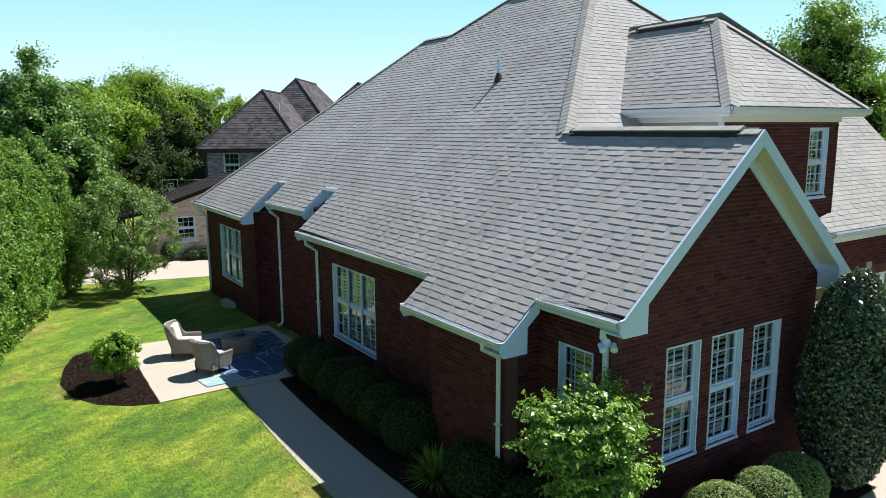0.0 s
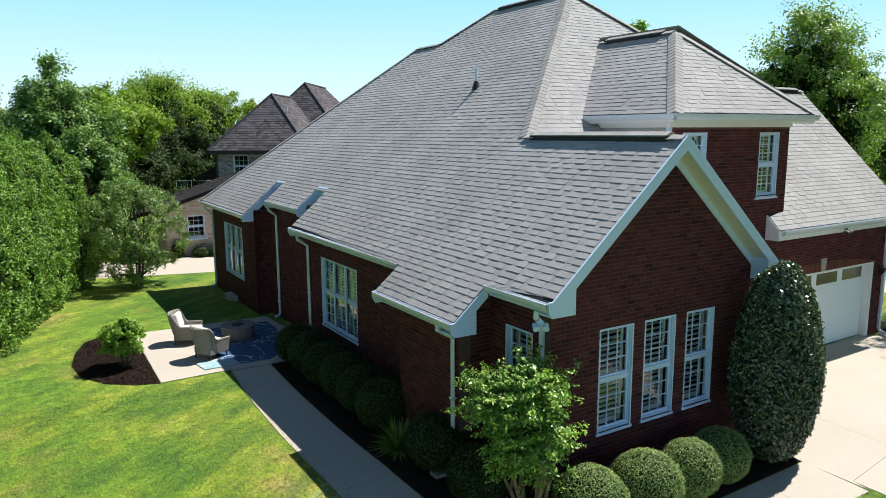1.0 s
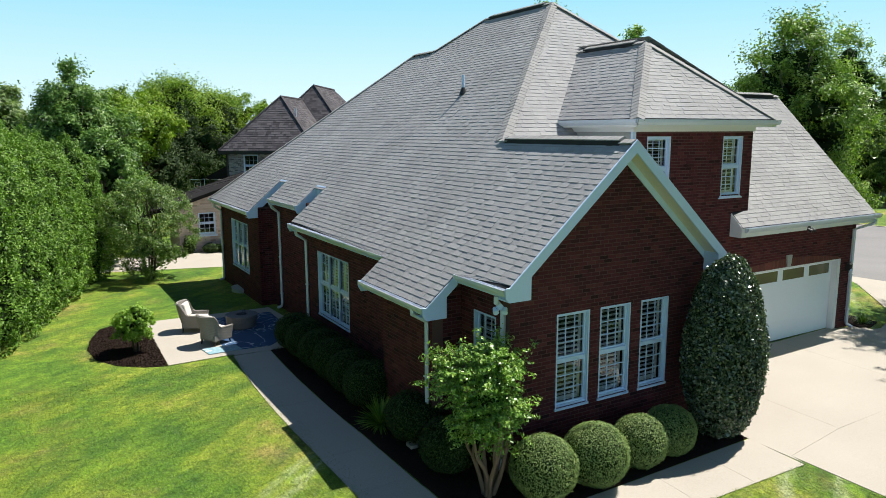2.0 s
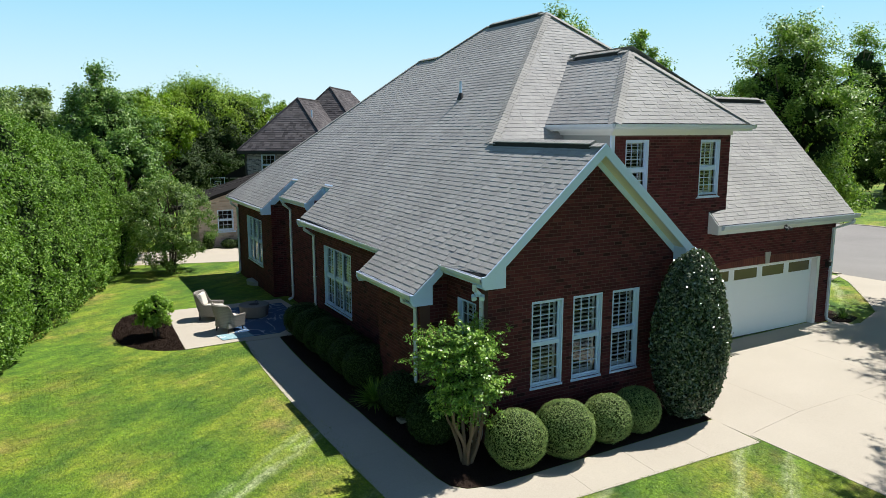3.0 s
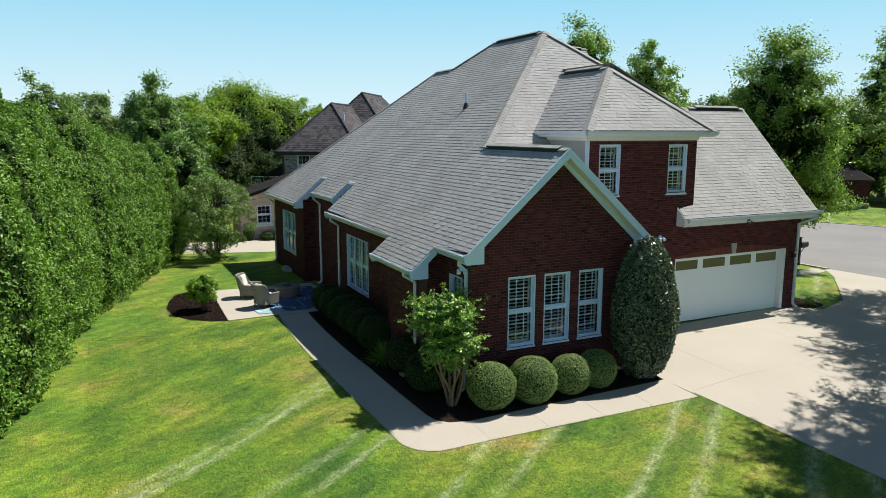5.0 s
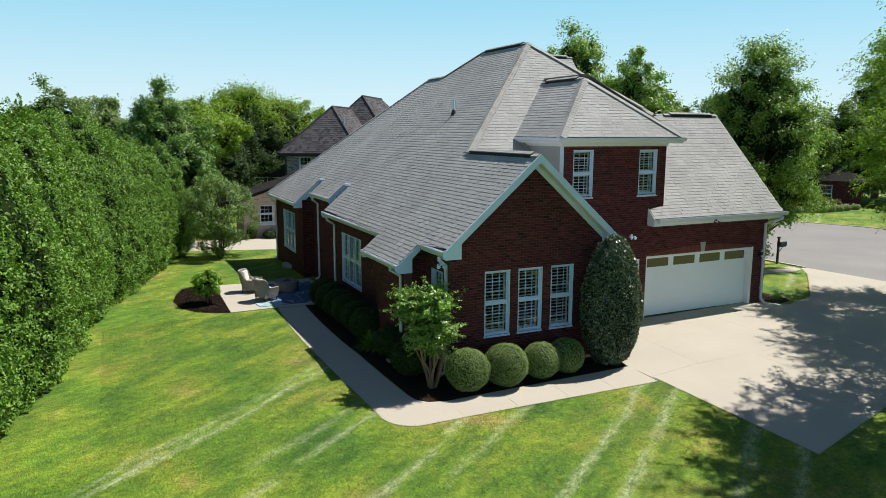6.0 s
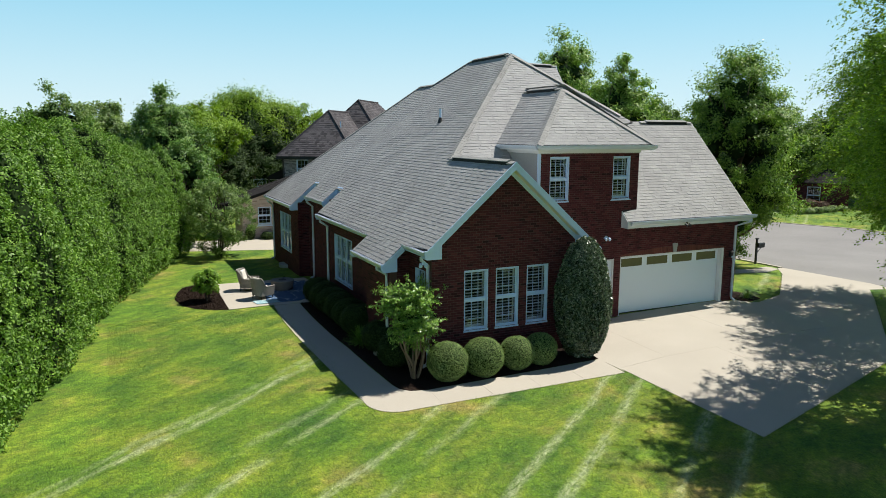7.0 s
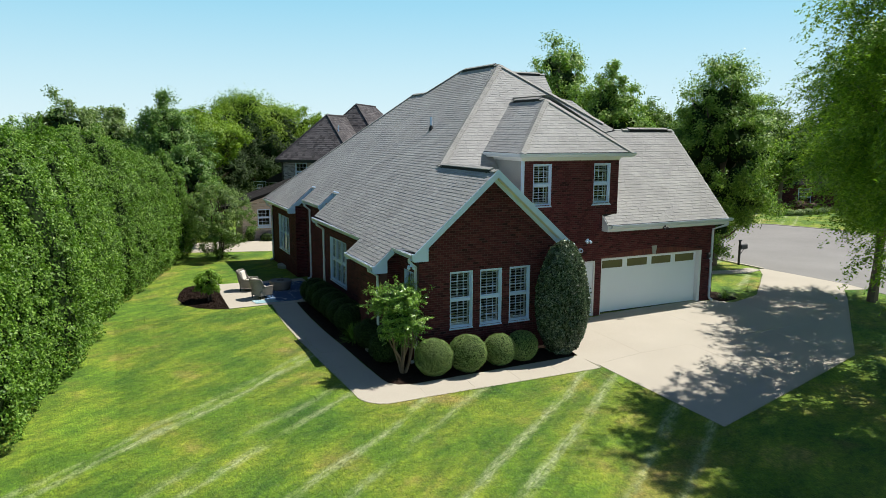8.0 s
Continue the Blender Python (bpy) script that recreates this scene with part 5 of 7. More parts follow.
def clipped_shrub(name, label, cat, x, y, rx, ry, h, leaf, count, size, seed, group="", power=2.0, lift=0.0, amp=0.05, aspect=0.55, waist=1.0, jit=0.55, taper=0.0):
    """A sheared shrub: inner shade painted on a near-black core, and a dense skin of leaves over a slightly lumpy form.
    """
    rng = np.random.default_rng(seed)
    z0 = ground_z(x, y)
    ob = thing(name, label, cat, group, at=(x, y, z0))

    def form(d):
        r = (np.abs(d[:, 0]) ** power + np.abs(d[:, 1]) ** power + np.abs(d[:, 2]) ** power) ** (-1 / power)
        r = r * (1 + lump(d, seed, amp, 2.2) + lump(d, seed + 3, amp * 0.5, 6.0))
        p = d * r[:, None]
        k = np.where(p[:, 2] < 0, waist + (1 - waist) * (1 + p[:, 2]), 1.0 - taper * p[:, 2])
        return np.column_stack([p[:, 0] * rx * k, p[:, 1] * ry * k, (p[:, 2] + 1) * h / 2 + lift])

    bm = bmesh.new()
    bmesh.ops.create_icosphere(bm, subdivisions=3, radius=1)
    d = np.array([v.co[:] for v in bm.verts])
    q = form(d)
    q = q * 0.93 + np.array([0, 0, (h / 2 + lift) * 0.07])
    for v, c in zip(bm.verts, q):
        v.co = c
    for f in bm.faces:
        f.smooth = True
    part("shade_core", bm, "core_shade", ob)
    d = unit(rng, count)
    c = form(d)
    c += d * rng.normal(0, size * 0.35, (count, 1))
    nor = d / np.array([rx, ry, h / 2])
    nor /= np.linalg.norm(nor, axis=1)[:, None]
    v, f = leaves(c, nor + np.array([0, 0, 0.25]), size, jit, aspect, rng)
    leaf_object("foliage", v, f, leaf, ob)
    bm = bmesh.new()
    tube(bm, [(0, 0, -0.05), (0, 0, h * 0.4)], [0.05, 0.03], 6)
    part("stem", bm, "bark", ob)
    return ob


for i, (x, y, r, h) in enumerate(((8.02, 6.46, 0.60, 1.15), (9.14, 6.34, 0.61, 1.17), (10.35, 6.42, 0.53, 1.01), (11.25, 6.47, 0.51, 0.99))):
    clipped_shrub("boxwood", "clipped round boxwood globe in the front bed", "shrub", x, y, r, r, h, "leaf_box", 13500, 0.033, 20 + i, "clipped globes")
# side wall shrubs: boxwood like the front globes, shade put into the leaf colour
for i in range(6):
    clipped_shrub("boxwood", "clipped round shrub along the side wall, its shade put into the leaves", "shrub", 7.09 - i * 0.003, 17.08 - i * 1.076, 0.62 + 0.02 * (i % 3), 0.57, 1.04 + 0.03 * (i % 2), "leaf_dark_shade", 7500, 0.04, 40 + i, "clipped shrubs along the side wall", 2.2)
clipped_shrub("boxwood", "clipped round shrub along the side wall, its shade put into the leaves", "shrub", 7.12, 9.57, 0.62, 0.7, 0.98, "leaf_dark_shade", 6000, 0.045, 60, "clipped shrubs along the side wall", 2.2)
clipped_shrub("boxwood", "clipped round shrub at the house corner, its shade put into the leaves", "shrub", 7.07, 8.17, 0.55, 0.58, 0.98, "leaf_dark_shade", 6000, 0.045, 61, "clipped shrubs along the side wall", 2.2)
clipped_shrub("holly", "tall glossy dark holly clipped to a rounded column", "shrub", 12.82, 6.50, 0.91, 0.73, 3.82, "leaf_holly", 34000, 0.066, 70, "", 2.2, 0.0, 0.07, 0.6, 0.98, 0.95, 0.2)


def spiky(name, label, x, y, n, length, leaf, seed):
    rng = np.random.default_rng(seed)
    ob = thing(name, label, "plant", at=(x, y, ground_z(x, y)))
    vs, fs = [], []
    for i in range(n):
        a, e = rng.uniform(0, 2 * math.pi), rng.uniform(0.35, 1.3)
        d = np.array([math.cos(a) * math.cos(e), math.sin(a) * math.cos(e), math.sin(e)])
        s = np.array([-math.sin(a), math.cos(a), 0]) * 0.012
        L = length * rng.uniform(0.6, 1.1)
        p = [d * L * t - np.array([0, 0, 0.35 * L * t * t * math.cos(e)]) for t in (0, 0.5, 1.0)]
        k = len(vs)
        vs += [p[0] - s, p[0] + s, p[1] - s, p[1] + s, p[2]]
        fs += [(k, k + 1, k + 3, k + 2), (k + 2, k + 3, k + 4)]
    mesh_part("fronds", vs, fs, leaf, ob)
    return ob


spiky("ornamental_grass", "tuft of arching green blades in the mulch", 6.75, 10.52, 420, 0.78, "leaf_maple", 5)
spiky("ornamental_grass", "tuft of arching green blades beside the garage corner", 23.51, 9.41, 160, 0.5, "leaf_deep", 6)


def limb(bm, rng, a, b, r0, r1, bend=0.12, sides=7, steps=5):
    a, b = np.array(a, float), np.array(b, float)
    L = np.linalg.norm(b - a)
    off = rng.normal(0, bend * L, 3) * np.array([1, 1, 0.5])
    pts = [tuple(a + (b - a) * t + off * math.sin(t * math.pi)) for t in np.linspace(0, 1, steps)]
    tube(bm, pts, list(np.linspace(r0, r1, steps)), sides)
    return pts


def tree(name, label, x, y, h, base, rx, leaf, clumps, per, size, seed, trunk=0.16, bark="bark", ry=None, shape=1.0, clump_r=0.28, lean=(0, 0), droop=0.0, group="", stems=1, jit=0.5, weep=0, shade_core=0.55):
    """A tapered trunk with limbs, and a crown of leaf clumps at the limbs' ends with an uneven outline."""
    rng = np.random.default_rng(seed)
    ry = ry or rx
    ob = thing(name, label, "tree", group, at=(x, y, ground_z(x, y) - 0.05))
    ch = h - base
    bm = bmesh.new()
    tops = []
    for s in range(stems):
        a = 2 * math.pi * s / max(stems, 1) + 0.4
        spread = 0.0 if stems == 1 else rx * 0.22
        foot = (math.cos(a) * trunk * 0.9 * (stems > 1), math.sin(a) * trunk * 0.9 * (stems > 1), 0)
        top = (math.cos(a) * spread + lean[0], math.sin(a) * spread + lean[1], base + ch * 0.75)
        tops.append(limb(bm, rng, foot, top, trunk / math.sqrt(stems) * 1.2, trunk * 0.25, 0.03, 9, 8))
    cen = []
    while len(cen) < clumps:
        d = unit(rng, 1)[0]
        rr = rng.uniform(0.35, 1.0) ** 0.6
        zz = d[2] * rr
        # wide low, narrowing upward by shape
        wid = (1 - max(0, zz)) ** (0.5 * shape) if zz > 0 else (1 - 0.35 * zz * zz)
        p = np.array([d[0] * rr * rx * wid * rng.uniform(0.85, 1.1) + lean[0] * (0.5 + zz / 2), d[1] * rr * ry * wid * rng.uniform(0.85, 1.1) + lean[1] * (0.5 + zz / 2), base + ch * (0.5 + 0.5 * zz)])
        cen.append(p)
    cen = np.array(cen)
    for k, p in enumerate(cen[: min(clumps, 34)]):
        pts = tops[k % len(tops)]
        j = min(len(pts) - 2, max(1, int((p[2] / h) * len(pts) * 0.85)))
        limb(bm, rng, pts[j], p, trunk * 0.28, trunk * 0.05, 0.08, 5, 4)
    part("trunk", bm, bark, ob)
    C_, N_, shade_cores = [], [], []
    mid = np.array([0, 0, base + ch * 0.45])
    for p in cen:
        if weep:
            # hanging sprays of leaves
            out = np.array([p[0], p[1], 0.0]) / (np.hypot(p[0], p[1]) + 0.01)
            for _ in range(weep):
                a = rng.uniform(0, 2 * math.pi)
                d = out * 0.7 + np.array([math.cos(a), math.sin(a), rng.uniform(0.0, 0.6)])
                L = rng.uniform(0.7, 1.5)
                n = int(L * per)
                s_ = np.sort(rng.uniform(0.05, 1, n))[:, None]
                q = p + rng.normal(0, 0.25, 3) + d * L * s_ * 0.8 - np.array([0, 0, 0.75 * L]) * s_ ** 2 + rng.normal(0, 0.07, (n, 3))
                C_.append(q)
                N_.append(np.tile((0, 0, 1.0), (n, 1)) + d * 0.4)
            if shade_core:
                shade_cores.append((mid + (p - mid) * 0.55, rx * 0.11))
            continue
        r = rx * clump_r * rng.uniform(0.6, 1.2)
        n = int(per * rng.uniform(0.7, 1.3))
        out = (p - mid) / np.linalg.norm(p - mid)
        # each clump is a rounded tuft of sprigs, so that it is light above and dark below
        m = int(rng.integers(7, 12))
        sd = unit(rng, m) + out * 0.35 + np.array([0, 0, 0.25])
        sd /= np.linalg.norm(sd, axis=1)[:, None]
        sl = r * rng.uniform(0.45, 0.95, m)
        w = rng.integers(0, m, n)
        t_ = rng.uniform(0.2, 1.0, n)[:, None] ** 0.7
        q = p + sd[w] * sl[w][:, None] * t_ * np.array([1.1, 1.1, 0.85]) + rng.normal(0, 1, (n, 3)) * r * 0.16
        near = (q - p) / r
        q[:, 2] -= droop * (np.hypot(q[:, 0] - p[0], q[:, 1] - p[1]) / r) ** 2
        C_.append(q)
        N_.append(near * 0.9 + out * 0.35 + np.array([0, 0, 0.3]))
        if shade_core:
            shade_cores.append((mid + (p - mid) * 0.72, r * shade_core))
    # near-black lumps put the crown's inner shade into colour
    if shade_cores:
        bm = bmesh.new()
        for p, r in shade_cores:
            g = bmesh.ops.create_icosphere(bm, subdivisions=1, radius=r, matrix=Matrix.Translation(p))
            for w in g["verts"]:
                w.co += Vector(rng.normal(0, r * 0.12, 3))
        tagged(part("crown_shade", bm, "crown_shade", ob), kind="stuff")
    v, f = leaves(np.concatenate(C_), np.concatenate(N_), size, jit, 0.6, rng, True)
    leaf_object("crown", v, f, leaf, ob)
    return ob


# crape myrtle by the corner: bare forked stems, leafy sprays
def crape(x, y):
    rng = np.random.default_rng(11)
    ob = thing("crape_myrtle", "bright green crape myrtle with bare tan stems", "tree", at=(x, y, ground_z(x, y) - 0.03))
    tips = []
    for i in range(6):
        a = i * math.pi / 3 + 0.3
        foot = (0.07 * math.cos(a), 0.07 * math.sin(a), 0)
        knee = (0.30 * math.cos(a), 0.28 * math.sin(a), rng.uniform(0.65, 0.9))
        bm = bmesh.new()
        limb(bm, rng, foot, knee, 0.046, 0.036, 0.05, 8)
        part("stem", bm, "bark_tan", ob, "bare tan stem")
        for j in range(3):
            b = a + rng.uniform(-0.7, 0.7)
            tip = (0.5 * math.cos(b) * rng.uniform(0.5, 1.1), 0.5 * math.sin(b) * rng.uniform(0.5, 1.1), rng.uniform(1.3, 1.8))
            bm = bmesh.new()
            limb(bm, rng, knee, tip, 0.03, 0.012, 0.06, 6)
            part("branch", bm, "bark_tan", ob)
            tips.append(tip)
    bm = bmesh.new()
    P, N = [], []
    LOBES = (((0.02, 0.0, 1.62), (0.52, 0.5, 0.6)), ((-0.42, 0.18, 2.28), (0.46, 0.42, 0.38)), ((0.05, 0.0, 2.38), (0.42, 0.4, 0.4)))
    for k in range(760):
        # shoots start inside three joined lobes and arch outward and up
        (cx, cy, cz), (lx, ly, lz) = LOBES[0 if k % 2 else 1 + (k // 2) % 2]
        d0 = unit(rng, 1)[0]
        r = rng.uniform(0.3, 0.9)
        t = np.array([cx + d0[0] * lx * r, cy + d0[1] * ly * r, cz + d0[2] * lz * r])
        d = d0 * np.array([0.9, 0.9, 0.6]) + np.array([-0.12, 0.05, 0.5]) + rng.normal(0, 0.25, 3)
        d /= np.linalg.norm(d)
        L = rng.uniform(0.28, 0.55)
        n = 32
        s = np.linspace(0.05, 1, n)[:, None]
        pts = t + d * L * s - np.array([0, 0, 0.12]) * s ** 2
        side = np.cross(d, (0, 0, 1.0))
        side /= np.linalg.norm(side) + 1e-6
        alt = np.where(np.arange(n) % 2, 1, -1)[:, None]
        P.append(pts + side * 0.04 * alt + rng.normal(0, 0.015, (n, 3)))
        N.append(np.tile((0, 0, 0.9), (n, 1)) + side * 0.3 * alt + d0 * 0.5)
        if k % 4 == 0:
            tube(bm, [tuple(t), tuple(t + d * L * 0.5 - np.array([0, 0, 0.03])), tuple(pts[-1])], [0.009, 0.006, 0.003], 4)
    # long shoots that break the outline
    for a, el, L, o in ((0.1, 0.75, 0.8, (0.5, 0.0, 2.2)), (2.9, 0.3, 0.5, (-0.7, 0.3, 2.55)), (2.6, 0.6, 0.5, (-0.6, 0.25, 2.6)), (2.8, 0.1, 0.45, (-0.75, 0.3, 2.2)), (1.6, 1.3, 0.4, (-0.2, 0.0, 2.75)), (0.5, 1.2, 0.35, (0.2, 0.1, 2.75))):
        d = np.array([math.cos(a) * math.cos(el), math.sin(a) * math.cos(el), math.sin(el)])
        s = np.linspace(0, 1, 44)[:, None]
        pts = np.array(o) + d * L * s
        P.append(pts + rng.normal(0, 0.035, (44, 3)))
        N.append(rng.normal(0, 1, (44, 3)))
        tube(bm, [tuple(o), tuple(pts[-1])], [0.009, 0.003], 4)
    tagged(part("twig_growth", bm, "bark_tan", ob), kind="stuff")
    # near-black core in place of the shade inside the crown
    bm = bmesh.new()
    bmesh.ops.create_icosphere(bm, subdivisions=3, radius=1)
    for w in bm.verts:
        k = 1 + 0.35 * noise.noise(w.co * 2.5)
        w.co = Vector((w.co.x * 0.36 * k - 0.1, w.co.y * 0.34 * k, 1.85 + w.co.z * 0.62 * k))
    part("shade_core", bm, "core_shade", ob)
    v, f = leaves(np.concatenate(P), np.concatenate(N), 0.076, 0.5, 0.45, rng)
    leaf_object("foliage", v, f, "leaf_crape", ob)


crape(7.2, 7.0)
tree("small_tree", "small round bright green tree in the mulch island", 2.89, 19.11, 1.46, 0.38, 0.59, "leaf_bright", 60, 130, 0.085, 31, 0.05, "bark_dark", None, 0.4, 0.36, stems=2, shade_core=0.4)
tree("young_tree", "young many-stemmed tree at the end of the lawn", 4.95, 30.46, 4.7, 0.05, 2.15, "leaf_airy", 150, 170, 0.08, 32, 0.1, "bark_dark", 2.1, 0.25, 0.22, stems=6, shade_core=0)


# the tall hedge along the lawn: overlapping broad evergreen columns
def hedge_plant(x, y, rx, ry, h, seed):
    rng = np.random.default_rng(seed)
    ob = thing("hedge_plant", "tall dense evergreen hedge plant with glossy green leaves", "hedge", "hedge row", at=(x, y, ground_z(x, y)))
    n = 30000

    def form(th, s):
        prof = np.where(s < 0.18, 0.86 + 0.14 * s / 0.18, np.sqrt(np.maximum(0.0, 1 - (np.maximum(s - 0.18, 0.0) / 0.84) ** 2.6)))
        d = np.column_stack([np.cos(th), np.sin(th), s * 2.6])
        w = np.column_stack([np.cos(th) * rx + x, np.sin(th) * ry + y, s * h])
        l1 = np.array([noise.noise(Vector(q) * 0.55) for q in w])
        l2 = np.array([noise.noise(Vector(q) * 1.5 + Vector((9, 3, seed))) for q in w])
        k = prof * (1 + 0.07 * l1 + 0.06 * l2)
        zz = s * h * (1 + 0.09 * l1 + 0.11 * l2 * s)
        return np.column_stack([np.cos(th) * rx * k, np.sin(th) * ry * k, zz]), l2

    # near-black inner shell paints the shade inside the hedge
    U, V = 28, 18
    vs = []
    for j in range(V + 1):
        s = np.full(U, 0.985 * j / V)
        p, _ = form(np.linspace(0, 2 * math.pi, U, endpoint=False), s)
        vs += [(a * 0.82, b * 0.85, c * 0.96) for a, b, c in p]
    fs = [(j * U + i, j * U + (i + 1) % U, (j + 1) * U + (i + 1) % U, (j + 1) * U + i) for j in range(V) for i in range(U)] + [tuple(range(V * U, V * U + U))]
    mesh_part("shade_core", vs, fs, "core_shade", ob, "", True)
    th = np.where(rng.random(n) < 0.75, rng.uniform(-1.75, 1.75, n), rng.uniform(1.75, 2 * math.pi - 1.75, n))
    s = 1 - rng.uniform(0, 1, n) ** 1.25
    s = np.clip(s, 0, 0.999)
    p, l2 = form(th, s)
    nor = np.column_stack([np.cos(th) / rx, np.sin(th) / ry, 0.12 + 0.5 * s ** 4])
    nor /= np.linalg.norm(nor, axis=1)[:, None]
    # sprays stand proud, with hollows between them that show the near-black core
    l3 = np.array([noise.noise(Vector(q) * 2.6 + Vector((5, seed, 2))) for q in p])
    p += nor * (rng.uniform(-0.12, 0.08, n) + 0.34 * l3)[:, None]
    keep = (l3 + rng.uniform(-0.18, 0.18, n)) > -0.28
    p, nor = p[keep], nor[keep]
    v, f = leaves(p, nor + np.array([0, 0, 0.35]), 0.1, 0.75, 0.5, rng)
    leaf_object("foliage", v, f, "leaf_hedge", ob)
    bm = bmesh.new()
    tube(bm, [(0, 0, -0.05), (0, 0, 2)], [0.12, 0.08], 8)
    part("trunk", bm, "bark", ob)


hr = random.Random(4)
for i in range(17):
    yy = 3.6 + i * 1.62
    xx = -2.2 + (yy - 10) * (0.18 if yy > 10 else 0.3) + max(0.0, yy - 20) * 0.15
    hedge_plant(xx - 2.75 + hr.uniform(-0.12, 0.12), yy, 2.75 + hr.uniform(-0.15, 0.15), 2.3, 6.85 + hr.uniform(-0.8, 0.7), 100 + i)

hedge_plant(1.5, 31.8, 2.0, 1.8, 6.1, 140)

